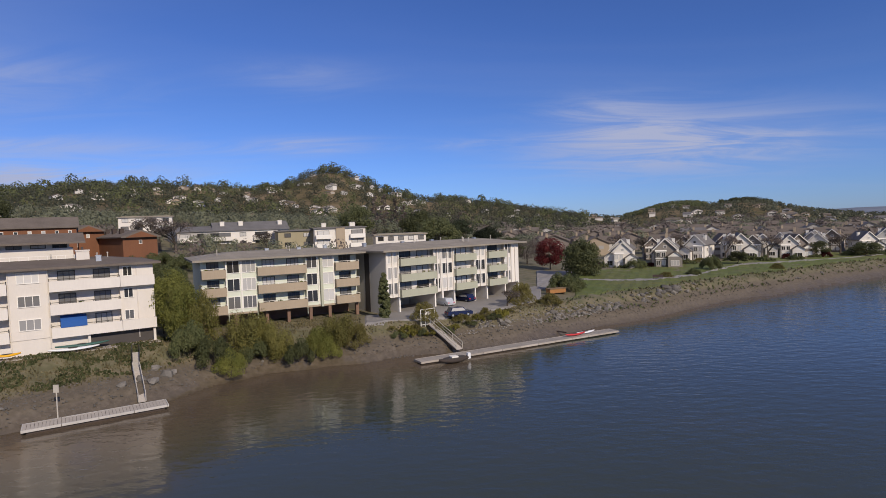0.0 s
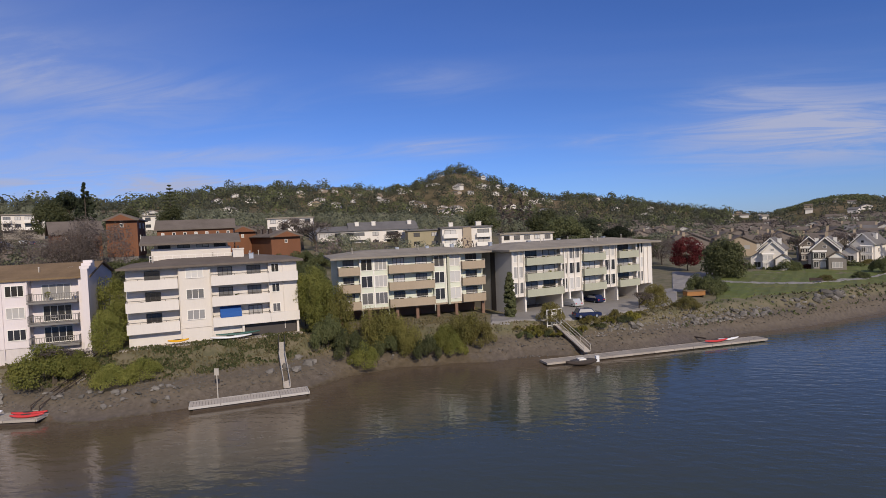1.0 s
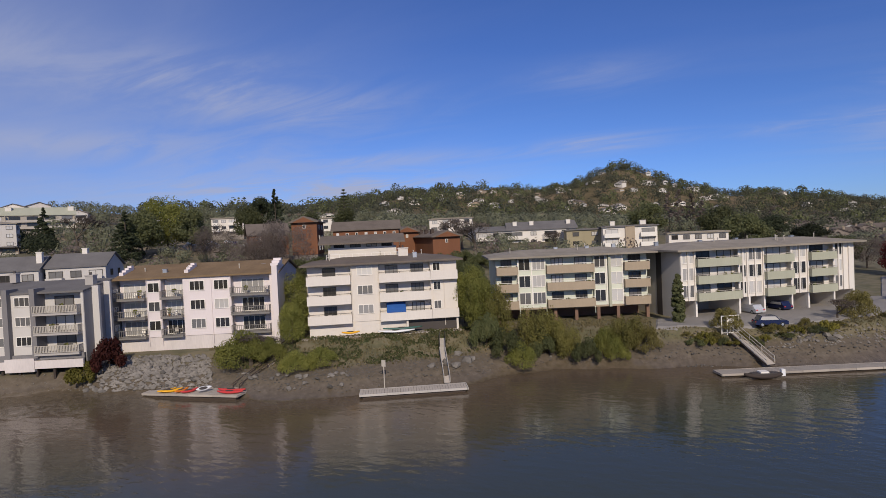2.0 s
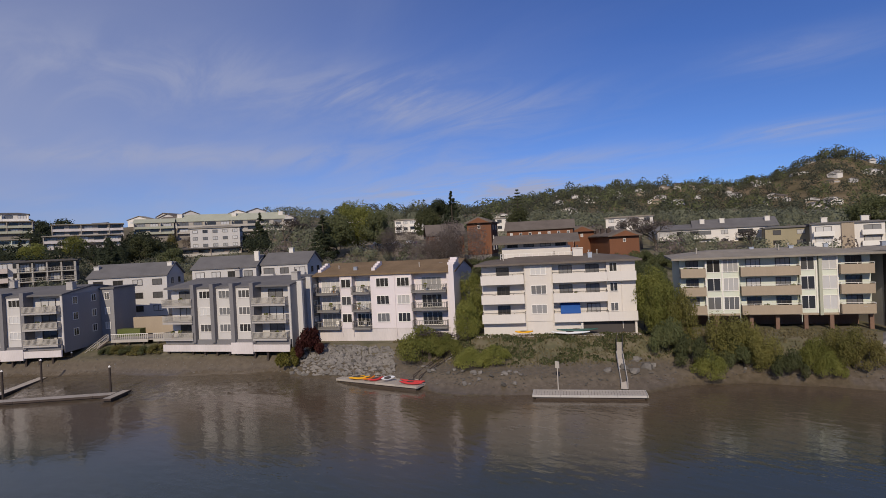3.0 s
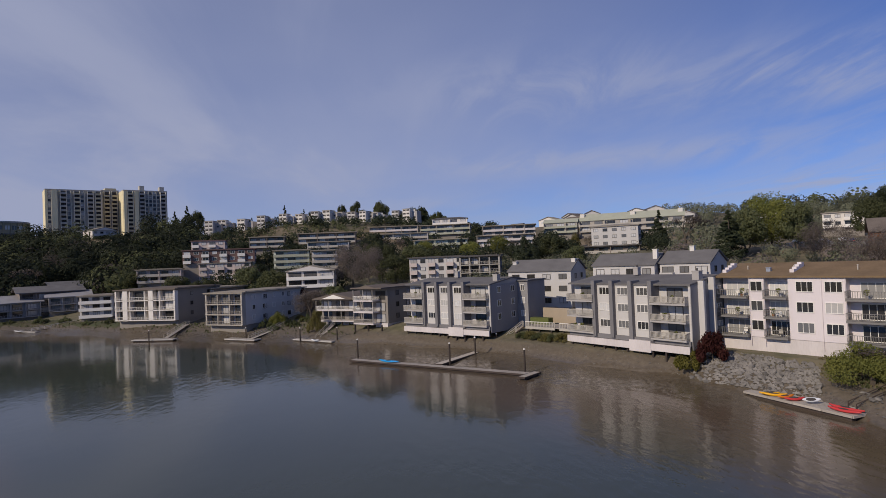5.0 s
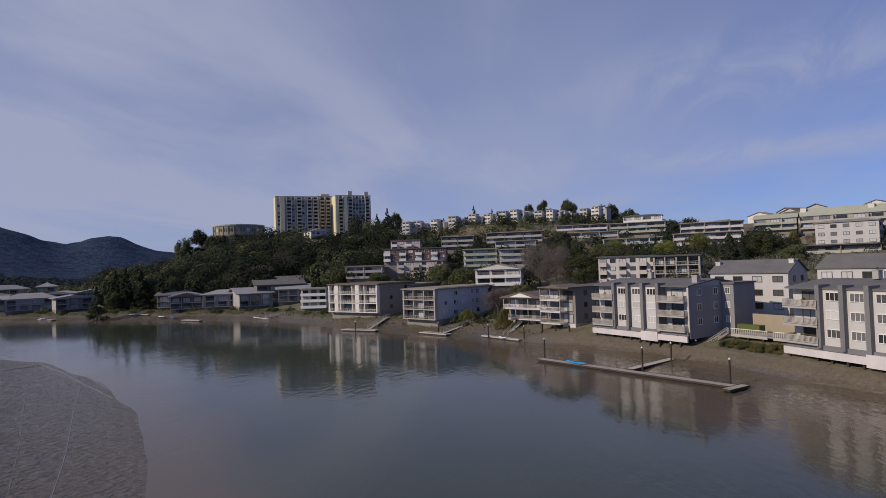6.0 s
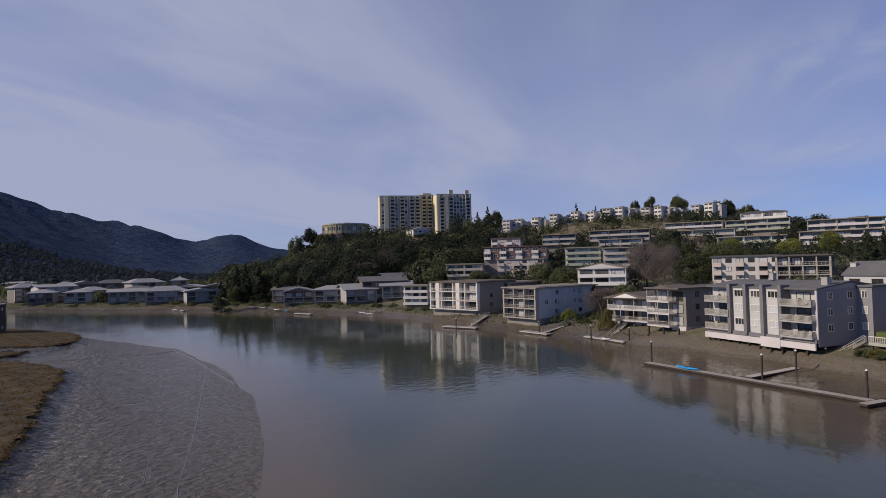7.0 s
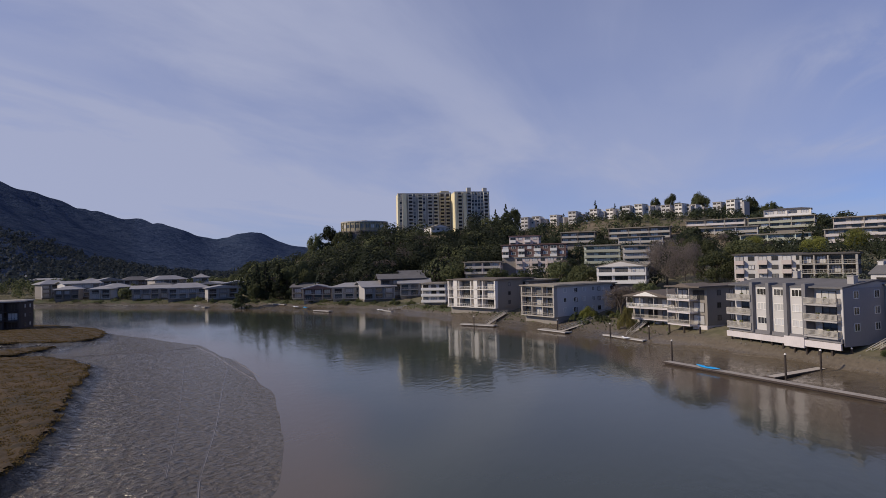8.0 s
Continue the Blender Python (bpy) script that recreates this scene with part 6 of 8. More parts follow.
# ---- plants ----
def clump_set(seed, n, w, h, z0, shape="round"):
    """Clump centres for a crown of width w and height h that starts at z0."""
    g = np.random.default_rng(seed)
    out = []
    for k in range(n):
        t = (k + g.random()) / n
        a = g.uniform(0, 2 * math.pi)
        if shape == "cone":
            rr, z, r = w / 2 * (1 - t) ** 0.9 * g.uniform(0.55, 1.0), z0 + h * t, max(0.25, w * 0.16 * (1.1 - t))
        elif shape == "column":
            rr, z, r = w / 2 * 0.55 * max(0.02, math.sin(math.pi * (0.15 + 0.85 * t))) ** 0.5, z0 + h * t, w * 0.24 * (1.05 - 0.65 * t)
        elif shape == "fountain":
            rr, z, r = w / 2 * g.uniform(0.2, 1.0), z0 + h * (1 - 0.75 * g.random()), w * 0.17
        elif shape == "mound":
            rr = w / 2 * math.sqrt(g.random())
            z, r = z0 + h * (0.15 + 0.62 * (1 - (2 * rr / w) ** 2) * g.uniform(0.5, 1.0)), min(w, h) * 0.2
        else:
            u = g.uniform(-0.75, 1)
            rr, z, r = w / 2 * math.sqrt(max(0.02, 1 - u * u)) * g.uniform(0.55, 0.9), z0 + h * (0.45 + 0.42 * u), min(w, h) * g.uniform(0.15, 0.24)
        out.append((rr * math.cos(a), rr * math.sin(a), z, r))
    return np.array(out)


def make_plant(name, w, h, leaf_m, shape="round", seed=1, clumps=26, per=90, leaf=0.22, trunk=0.25, clear=0.25, flat=0.8, droop=0.0):
    e = thing(name, 0, 0, -500, 0, "", "plant")
    z0 = h * clear if shape in ("round", "cone", "fountain") else 0.0
    cl = clump_set(seed, clumps, w, h - z0, z0, shape)
    g = random.Random(seed)
    s = Shape()
    top = h * (0.92 if shape in ("cone", "column") else 0.6)
    p, r = Vector((0, 0, -0.6)), trunk
    for k in range(4):
        q = Vector((g.uniform(-1, 1) * 0.04 * h * (shape == "round"), g.uniform(-1, 1) * 0.04 * h * (shape == "round"), -0.6 + (top + 0.6) * (k + 1) / 4))
        s.tube(p, q, r, r * 0.72, 7)
        if k and shape in ("round", "fountain"):
            for _ in range(3):
                t = cl[g.randrange(len(cl))]
                s.tube(tuple(q), (t[0], t[1], t[2]), r * 0.45, r * 0.12, 5)
        p, r = q, r * 0.72
    part("trunk", s, M["bark"], e)
    part("crown", cards_mesh("crown", leaf_cloud(seed, cl, per, leaf, 1.0, flat, droop), L[leaf_m]), None, e)
    return e


def make_bare(name, w, h, seed, twig_m="bare", twigs=650):
    """A leafless tree: forking limbs and a haze of fine twigs."""
    e = thing(name, 0, 0, -500, 0, "", "tree")
    g = random.Random(seed)
    s = Shape()
    tips = []

    def grow(p, d, ln, r, depth):
        q = p + d * ln
        s.tube(p, q, r, r * 0.65, 5)
        if depth == 0:
            tips.append((p, q))
            return
        for _ in range(3):
            nd = (d + Vector((g.uniform(-1, 1), g.uniform(-1, 1), g.uniform(-0.25, 0.7))) * 0.75).normalized()
            grow(q, nd, ln * g.uniform(0.6, 0.85), r * 0.55, depth - 1)
    grow(Vector((0, 0, -0.5)), Vector((0, 0, 1)), h * 0.28, h * 0.03, 4)
    part("trunk", s, M["bark"], e)
    pts = np.array([[*((a + b) / 2), 1.0] for a, b in tips])
    sc = max(0.1, (pts[:, 2].max()) / h)
    pts[:, 3] = h * 0.075
    pts = pts[np.random.default_rng(seed).permutation(len(pts))[:90]]
    part("crown", cards_mesh("crown", leaf_cloud(seed, pts, max(6, twigs // len(pts) * 2), 0.13, 1.0), L[twig_m]), None, e)
    e["natural"] = sc
    return e


P = dict(
    oak=make_plant("oak_tree", 9, 9, "oak", "round", 1, 34, 190, 0.19, 0.28, 0.12),
    oak2=make_plant("oak_tree", 11, 9, "oak", "round", 2, 40, 180, 0.20, 0.30, 0.10),
    bright=make_plant("leafy_tree", 8, 11, "bright", "round", 3, 60, 200, 0.125, 0.25, 0.06),
    willow=make_plant("willow_shrub", 6, 6, "willow", "fountain", 4, 34, 260, 0.12, 0.12, 0.1, 1.3, 1.2),
    scrub=make_plant("bank_shrub", 6, 3.6, "bluegreen", "mound", 5, 40, 210, 0.085, 0.10),
    olive=make_plant("bank_shrub", 6, 3.6, "olive", "mound", 6, 40, 200, 0.08, 0.10),
    green=make_plant("bank_shrub", 6, 3.6, "bright", "mound", 7, 60, 180, 0.075, 0.10),
    conifer=make_plant("conifer_tree", 8, 17, "dark", "cone", 8, 60, 130, 0.22, 0.3, 0.08, 0.6, 0.5),
    pine=make_plant("pine_tree", 9, 14, "dark", "round", 9, 26, 280, 0.19, 0.3, 0.3),
    cypress=make_plant("cypress_tree", 2.2, 8, "oak", "column", 10, 110, 80, 0.15, 0.12),
    red=make_plant("red_autumn_tree", 8, 10, "red", "round", 11, 40, 230, 0.15, 0.22, 0.15),
    maroon=make_plant("maroon_bush", 5, 4.4, "maroon", "mound", 12, 30, 120, 0.16, 0.10),
    reed=make_plant("reed_clump", 5, 2.4, "reed", "mound", 13, 26, 110, 0.14, 0.03, flat=1.5),
    bare=make_bare("bare_tree", 9, 10, 14),
    bare2=make_bare("bare_tree", 9, 11, 15),
    twiggy=make_plant("grey_twiggy_tree", 10, 10, "bare", "round", 16, 40, 220, 0.09, 0.28, 0.15),
    dome=make_plant("willow_tree", 9, 8, "oak", "round", 41, 80, 120, 0.2, 0.25, 0.0),
    farscrub=make_plant("bank_shrub", 6, 3.6, "bluegreen", "mound", 31, 22, 45, 0.24, 0.10),
    faroak=make_plant("oak_tree", 11, 9, "dark", "round", 32, 26, 45, 0.42, 0.30, 0.10),
    poplar=make_plant("bare_poplar", 3.0, 14, "bare", "column", 17, 30, 60, 0.16, 0.15),
)


def plant(kind, az, r, h, w, label, category="tree", group="", sink=0.15, spin=0):
    src = P[kind]
    cs = [c for o in src.children for c in o.bound_box]
    h0, w0 = max(c[2] for c in cs), max(max(c[0] for c in cs) - min(c[0] for c in cs), 0.5)
    x, y = pol(az, r)
    m = pose(x, y, h1(x, y) - sink, 0, 0, spin or (az * 37 + r * 11) % 360) @ Matrix.Diagonal((w / w0, w / w0, h / h0, 1))
    return tagged(copy_thing(src, m), label, category, group)


# bank shrubs between and before the houses
BANK = "shrubs on the creek bank"
plant("bright", 42.9, 95, 10.5, 6.5, "tall leafy tree between two apartment houses")
plant("bright", 43.1, 86, 6.5, 4.6, "leafy tree below the shake-roofed house")
plant("bright", 42.0, 90, 7, 5, "leafy tree beside the cream house")
plant("green", 47.7, 83.5, 4.8, 8, "broad green bush with dead branches on the bank", "bush", BANK)
plant("bare2", 47.0, 82, 4.4, 5, "dead grey branches over the bank bush", "bush", BANK)
plant("green", 45.3, 82, 3.4, 5, "green bush on the bank beside the dock ramp", "bush", BANK)
plant("green", 42.9, 77.5, 3.0, 5, "yellow-green bush on the bank", "bush", BANK)
plant("green", 40.6, 78, 2.4, 5, "low green bush on the grassy bank", "bush", BANK)
plant("bright", 25.6, 88, 10.5, 5.6, "tall leafy tree beside the cream house")
plant("bright", 24.6, 84, 8.8, 5.5, "leafy tree on the bank")
plant("bright", 26.3, 93, 8.5, 4.5, "leafy tree behind the bank")
plant("scrub", 24.2, 81, 5.2, 5.6, "dense blue-green shrub on the bank", "bush", BANK)
plant("scrub", 22.2, 79.5, 4.3, 5.4, "dense blue-green shrub above the mud", "bush", BANK)
plant("green", 20.9, 78.6, 3.6, 4.6, "green shrub over the mud", "bush", BANK)
plant("willow", 23.0, 84, 8.0, 5, "willow shrub on the creek bank", "willow", BANK)
plant("willow", 19.4, 82.5, 6.6, 6, "willow in front of the pale green house", "willow", BANK)
plant("scrub", 18.6, 82, 3.6, 5, "low blue-green shrub on the bank", "bush", BANK)
plant("willow", 16.4, 81.5, 4.8, 4.4, "yellow-green willow above the mud", "willow", BANK)
plant("scrub", 14.6, 80.8, 3.6, 4.8, "olive scrub above the muddy shore", "bush", BANK)
plant("green", 12.6, 82.5, 4.0, 4.6, "yellow-green scrub by the pale green house", "bush", BANK)
plant("willow", 10.8, 83.5, 5.4, 4.8, "willow scrub by the pale green house", "willow", BANK)
plant("olive", 9.0, 84.0, 3.6, 4.6, "olive scrub beside the parking yard", "bush", BANK)
plant("willow", 17.6, 83.5, 5.4, 4.2, "yellow-topped willow on the bank", "willow", BANK)
plant("green", 11.7, 81.6, 3.2, 3.6, "low green shrub over the mud", "bush", BANK)
plant("cypress", 6.1, 93.2, 7.6, 2.2, "slim dark cypress against the end wall")
plant("olive", 2.2, 90.2, 3.2, 4.6, "olive bush by the dock gate", "bush", BANK)
plant("olive", -7.5, 104.5, 4.2, 5.5, "twiggy olive bush beside the parking yard", "bush", BANK)
plant("bare", -6.1, 101.5, 3.2, 3.6, "grey twiggy bush by the yard", "bush", BANK)
plant("olive", -10.2, 105, 2.2, 5.0, "low scrub above the rocks", "bush", BANK)
for k in range(16):
    a = 5.5 - k * 0.78
    plant(("olive", "scrub", "reed")[k % 3], a, float(np.interp(a, [-9.5, -6, 0, 6.8], [107, 97, 89.4, 87.4])) - (k * 5 % 3) * 0.5, 0.7 + (k * 7 % 5) * 0.2, 2.0 + (k * 3 % 4) * 0.5, "low scrub along the edge of the parking yard", "bush", "scrub by the yard")
plant("scrub", -11.6, 123, 4.4, 7.5, "dark green bush beside the lane", "bush")
plant("scrub", -12.4, 127, 3.6, 6, "dark bush at the park's edge", "bush")
plant("red", -10.4, 170, 9.6, 9.4, "red autumn tree behind the park", "tree")
plant("dome", -13.4, 154, 10.2, 11, "dense rounded green willow beside the park", "tree", sink=0.6)
plant("maroon", 58.6, 91.5, 4.6, 5.2, "maroon bush at the corner of the grey house", "bush")
plant("reed", 60.4, 92.5, 2.4, 5.0, "yellow-green reeds below the grey house", "reeds")
for k in range(6):
    plant("scrub" if k % 2 else "olive", 71.9 + k * 0.75, 108.5 + k * 1.1, 1.6, 3.6, "low shrub below the wooden deck", "bush", "shrubs below the deck")
plant("olive", 95.9, 152, 6.0, 4.5, "tall olive bush beside the brown house", "bush")
plant("green", 99.4, 168, 4.2, 6, "green shrub beside the long apartments", "bush")
plant("twiggy", 96.6, 172, 9, 9, "bare pinkish-grey tree beside the brown house", "tree")
for k in range(12):
    plant("farscrub" if k % 3 else "olive", 93.6 + k * 0.62, 160 + (k * 37) % 16, 1.4 + (k % 3) * 0.5, 3.5 + k % 2, "low shrub on the bank between the creek houses", "bush", "shrubs between the creek houses")
for a, r, h, w in ((28.2, 118, 5, 8), (27.4, 126, 5, 8), (29.5, 128, 4, 7), (30.6, 120, 4, 7), (26.6, 112, 5, 6), (28.8, 140, 5, 8), (27.2, 138, 5.5, 7), (28.4, 135, 5, 7), (25.4, 132, 4, 7), (24.6, 145, 4, 8), (26.2, 150, 4, 7), (25.0, 118, 4, 7)):
    plant("scrub", a, r, h, w, "dark shrub behind the cream house", "bush", "shrubs behind the cream house")
# park shrubs and hedges in front of the gabled houses
rp = random.Random(21)
for k in range(26):
    a = -14.5 - k * 1.07 + rp.uniform(-0.3, 0.3)
    r = float(np.interp(a, [-44, -36, -30, -24, -20, -14], [280, 234, 210, 198, 187, 176])) + rp.uniform(-7, 1)
    plant(rp.choice(("olive", "farscrub", "maroon", "farscrub")), a, r, rp.uniform(1.4, 3.0), rp.uniform(3, 6), "garden shrub before the gabled houses", "bush", "garden shrubs by the park")
for a, r, h, w, kd in ((-24.8, 172, 4.2, 6, "scrub"), (-27.0, 190, 4.2, 6, "oak"), (-36.2, 230, 5, 10, "oak2"), (-32.9, 222, 5.5, 8, "oak"), (-18.4, 175, 3.2, 7, "scrub"), (-30.0, 176, 2.0, 4, "olive"), (-21.0, 150, 1.6, 4, "olive"), (-23.4, 158, 1.8, 4, "scrub"),
                       (-26.0, 205, 8, 6, "bare"), (-29.3, 212, 7.5, 6, "bare"), (-19.2, 205, 8, 7, "bare2"), (-22.5, 212, 9, 7, "bare"), (-34.5, 236, 7, 6, "bare2"), (-16.5, 210, 9, 8, "bare"), (-38.5, 300, 9, 9, "oak")):
    plant(kd, a, r, h, w, {"bare": "leafless tree among the gabled houses", "bare2": "leafless tree among the gabled houses"}.get(kd, "dark tree or shrub in the park"), "tree", "park trees")
# trees behind the waterfront
BACK = [("bright", 53.6, 205, 19, 17), ("oak", 55.6, 198, 15, 13), ("conifer", 56.8, 190, 15, 11), ("oak", 51.6, 200, 15, 12), ("twiggy", 49.7, 175, 12, 13), ("twiggy", 43.2, 138, 15.5, 13), ("twiggy", 44.9, 142, 12, 10), ("twiggy", 46.3, 141, 12.5, 12), ("twiggy", 45.3, 137, 11.5, 11),
        ("conifer", 44.1, 225, 20, 10), ("pine", 45.3, 235, 18, 12), ("oak", 46.6, 230, 15, 12), ("oak", 41.2, 205, 12, 12), ("oak", 37.5, 215, 12, 10), ("bare", 26.2, 178, 10, 10), ("bare2", 24.9, 172, 9, 9), ("bare", 17.0, 172, 6, 6),
        ("conifer", 62.6, 240, 15, 9), ("bare", 60.4, 250, 12, 12), ("conifer", 75.0, 178, 13, 8), ("oak", 70.2, 205, 7, 9), ("oak", 72.5, 220, 10, 12), ("oak2", 0.5, 190, 14, 16), ("pine", -1.8, 200, 13, 15), ("oak", 2.6, 205, 14, 13),
        ("poplar", 4.8, 235, 17, 5), ("poplar", 5.8, 237, 18, 5), ("poplar", 6.6, 240, 17, 5), ("poplar", 3.9, 242, 15, 5), ("pine", -4.4, 215, 11, 12), ("oak", -6.5, 190, 9, 11), ("twiggy", -8.2, 185, 9, 12), ("oak", 8.5, 215, 12, 14), ("conifer", 96.6, 420, 12, 5),
        ("twiggy", 92.2, 200, 17, 15), ("twiggy", 90.6, 196, 15, 12), ("oak2", 94.0, 178, 8, 11), ("oak2", 88.0, 195, 11, 14), ("oak", 86.0, 230, 10, 13), ("oak2", 84.5, 215, 9, 13), ("oak2", 89.5, 230, 12, 15), ("maroon", 97.2, 185, 8, 8), ("bare", 96.3, 168, 9, 8),
        ("green", 100.2, 176, 4, 5), ("oak2", 99.6, 205, 12, 13), ("oak2", 101.8, 218, 12, 13), ("oak2", 105.8, 228, 9, 12), ("oak", 108.0, 240, 10, 12), ("oak2", 111.0, 262, 11, 13), ("bright", 80.5, 235, 9, 10), ("bright", 77.6, 258, 9, 10), ("bright", 85.0, 262, 8, 10),
        ("bright", 27.4, 102, 8, 6), ("bright", 29.0, 108, 8, 7), ("oak2", 106.2, 395, 17, 11), ("conifer", 107.0, 400, 20, 9), ("conifer", 108.0, 405, 17, 8), ("conifer", 98.4, 400, 14, 6), ("oak2", 86.8, 395, 10, 9), ("conifer", 85.8, 395, 12, 7), ("oak2", 84.4, 398, 9, 12),
        ("oak2", 83.6, 398, 12, 9), ("oak2", 85.2, 400, 15, 11), ("oak2", 86.0, 402, 14, 9), ("oak", 83.0, 398, 9, 8), ("oak2", 88.9, 398, 14, 9), ("oak2", 89.3, 402, 16, 10), ("oak", 91.6, 400, 15, 9), ("oak2", 93.0, 400, 13, 7), ("oak2", 91.0, 398, 9, 9), ("oak", 89.6, 395, 9, 7), ("oak2", 124.4, 425, 15, 12), ("oak2", 122.6, 428, 8, 9), ("oak2", 119.8, 430, 7, 9), ("pine", 124.5, 430, 50.0 - h1(*pol(124.5, 430)), 14), ("oak2", 123.4, 424, 46.0 - h1(*pol(123.4, 424)), 12), ("oak2", 125.8, 424, 44.0 - h1(*pol(125.8, 424)), 13), ("conifer", 127.6, 296, 17, 9), ("conifer", 130.4, 306, 20, 9), ("conifer", 129.2, 300, 18, 10), ("oak2", 128.4, 304, 17, 12), ("oak2", 126.6, 298, 16, 12), ("oak2", 131.4, 306, 9, 9), ("conifer", 131.2, 312, 19, 8), ("pine", 127.0, 308, 19, 10),
        ("oak", 40.2, 137, 6, 8), ("oak2", 42.2, 134, 6.5, 8), ("oak", 45.6, 148, 7, 8), ("oak2", 34.2, 136, 5, 9), ("oak", 37.0, 137, 5, 8), ("oak", 30.5, 134, 6, 7), ("bright", 46.4, 120, 6, 6),
        ("bare", 118.6, 300, 13, 12), ("bare2", 120.0, 305, 12, 12), ("twiggy", 116.9, 320, 14, 14), ("conifer", 132.6, 290, 15, 9)]
for kd, a, r, h, w in BACK:
    x, y = pol(a, r)
    plant(kd, a, r, h, w, {"bright": "tall fresh green tree behind the waterfront", "oak": "dark rounded evergreen tree on the slope", "oak2": "broad dark evergreen tree on the slope", "conifer": "dark pointed conifer on the slope", "pine": "dark spreading pine on the slope",
                           "twiggy": "grey twiggy leafless tree", "bare": "bare grey winter tree on the slope", "bare2": "bare grey winter tree on the slope", "poplar": "tall bare poplar behind the houses", "maroon": "dull red-brown tree on the slope", "green": "green shrub beside the long apartments"}[kd], "tree", "trees on the slope")
    keep_clear(x, y, w * 0.3)


for k in range(20):
    a = 106.4 - k * 1.2
    plant("faroak" if k % 4 else "conifer", a + rp.uniform(-0.3, 0.3), 399 + rp.uniform(-4, 8), rp.uniform(5, 9), rp.uniform(5, 9), "dark tree between the cubic apartments", "tree", "ridge trees")


# garden trees standing before the terraced galleries
for k in range(34):
    a = 64.5 + k * 1.2 + rp.uniform(-0.4, 0.4)
    r = float(np.interp(a, [64, 75, 82, 90, 98, 104], [286, 274, 268, 276, 282, 250])) + rp.uniform(-14, 4)
    kd = ("faroak", "bare", "conifer", "faroak", "twiggy", "olive")[k % 6]
    plant(kd, a, r, rp.uniform(4.5, 8.5), rp.uniform(4, 6.5) if kd != "conifer" else 3.5, "garden tree before the terraced hillside apartments", "tree", "trees between the terraces")


# shrubs before the lagoon houses
for k in range(22):
    a = 113.6 + k * 1.62 + rp.uniform(-0.5, 0.5)
    r = float(np.interp(a, AZ_N, TOE_N)) + rp.uniform(3, 9)
    plant("farscrub", a, r, rp.uniform(1.4, 3.4), rp.uniform(3, 7), "low shrub before the lagoon houses", "bush", "shrubs along the lagoon")


# trees under the tower and the round building, level with the crest
for k in range(22):
    a = 107.6 + k * 0.74 + rp.uniform(-0.2, 0.2)
    r = 424 + rp.uniform(-5, 4)
    x, y = pol(a, r)
    top = 41.6 if 112.0 < a < 115.0 else 45.0 if a < 118 else 45.5
    plant("faroak", a, r, max(2.5, top + rp.uniform(-1.5, 1.0) - h1(x, y)), rp.uniform(6, 9), "dark oak on the crest below the tower", "tree", "crest oaks")


# Norfolk pine: tiers of level boughs
def norfolk():
    x, y = pol(37.6, 215)
    e = thing("norfolk_pine", x, y, h1(x, y) - 0.3, 0, "tall tiered pine standing above the redwood houses", "tree")
    h = 29.0 - h1(x, y) + 8.5
    part("trunk", Shape().tube((0, 0, 0), (0, 0, h), 0.32, 0.05, 8), M["bark"], e)
    cl = []
    for k in range(13):
        t = k / 12.0
        z, rr = h * (0.25 + 0.74 * t), 4.2 * (1 - t) ** 0.8 + 0.25
        for q in range(6):
            a = 2 * math.pi * q / 6 + k
            for s in (0.35, 0.7, 1.0):
                cl.append((rr * s * math.cos(a), rr * s * math.sin(a), z + 0.25 * s, 0.36))
    part("crown", cards_mesh("crown", leaf_cloud(40, np.array(cl), 14, 0.2, 1.0, 0.4), L["oak"]), None, e)


norfolk()
for src in P.values():
    for o in (*src.children_recursive, src):
        bpy.data.objects.remove(o)


# ---- woods that nobody could count ----
def woods(name, label, count, seed, az0, az1, r0, r1, h0, h1_, cards, leaf, density=None, material="wood", squash=1.0):
    g = np.random.default_rng(seed)
    u = g.random(count * 3)
    az, r = g.uniform(az0, az1, count * 3), r0 * (r1 / r0) ** u if r1 / r0 > 3 else np.sqrt(r0 * r0 + u * (r1 * r1 - r0 * r0))
    x, y = -np.sin(np.radians(az)) * r, np.cos(np.radians(az)) * r
    ok = lumps(x, y, 95.0, seed) + 0.6 * lumps(x, y, 37.0, seed + 1.0) > (-0.75 if density is None else density)
    ok &= r > np.interp(az, AZ_N, TOE_N) + 16
    for fx, fy, fr in FOOT:
        ok &= np.hypot(x - fx, y - fy) > fr + 1.0
    x, y = x[ok][:count], y[ok][:count]
    n = len(x)
    z = height(x, y)
    hh = g.uniform(h0, h1_, n)
    ww = hh * g.uniform(0.75, 1.35, n) * squash
    k = np.repeat(np.arange(n), cards)
    d = g.normal(size=(n * cards, 3))
    d /= np.linalg.norm(d, axis=1, keepdims=True)
    lump = 1 + 0.22 * np.sin(d[:, 0] * 5 + k) * np.sin(d[:, 1] * 4 + k * 1.7)
    c = np.stack([x[k] + d[:, 0] * ww[k] * 0.5 * lump, y[k] + d[:, 1] * ww[k] * 0.5 * lump, z[k] + hh[k] * (0.52 + 0.46 * d[:, 2] * lump)], 1)
    a = np.cross(d, g.normal(size=d.shape))
    a /= np.linalg.norm(a, axis=1, keepdims=True)
    b = np.cross(d, a) * 0.85 + d * 0.22 * g.normal(size=(len(d), 1))
    s = (leaf * hh[k] * g.uniform(0.6, 1.3, n * cards))[:, None]
    q = np.stack([c - a * s, c - b * s, c + a * s, c + b * s], 1).reshape(-1, 3)
    ob = solid(name, cards_mesh(name, q, L[material]), None, label, "woodland", kind="stuff")
    return ob


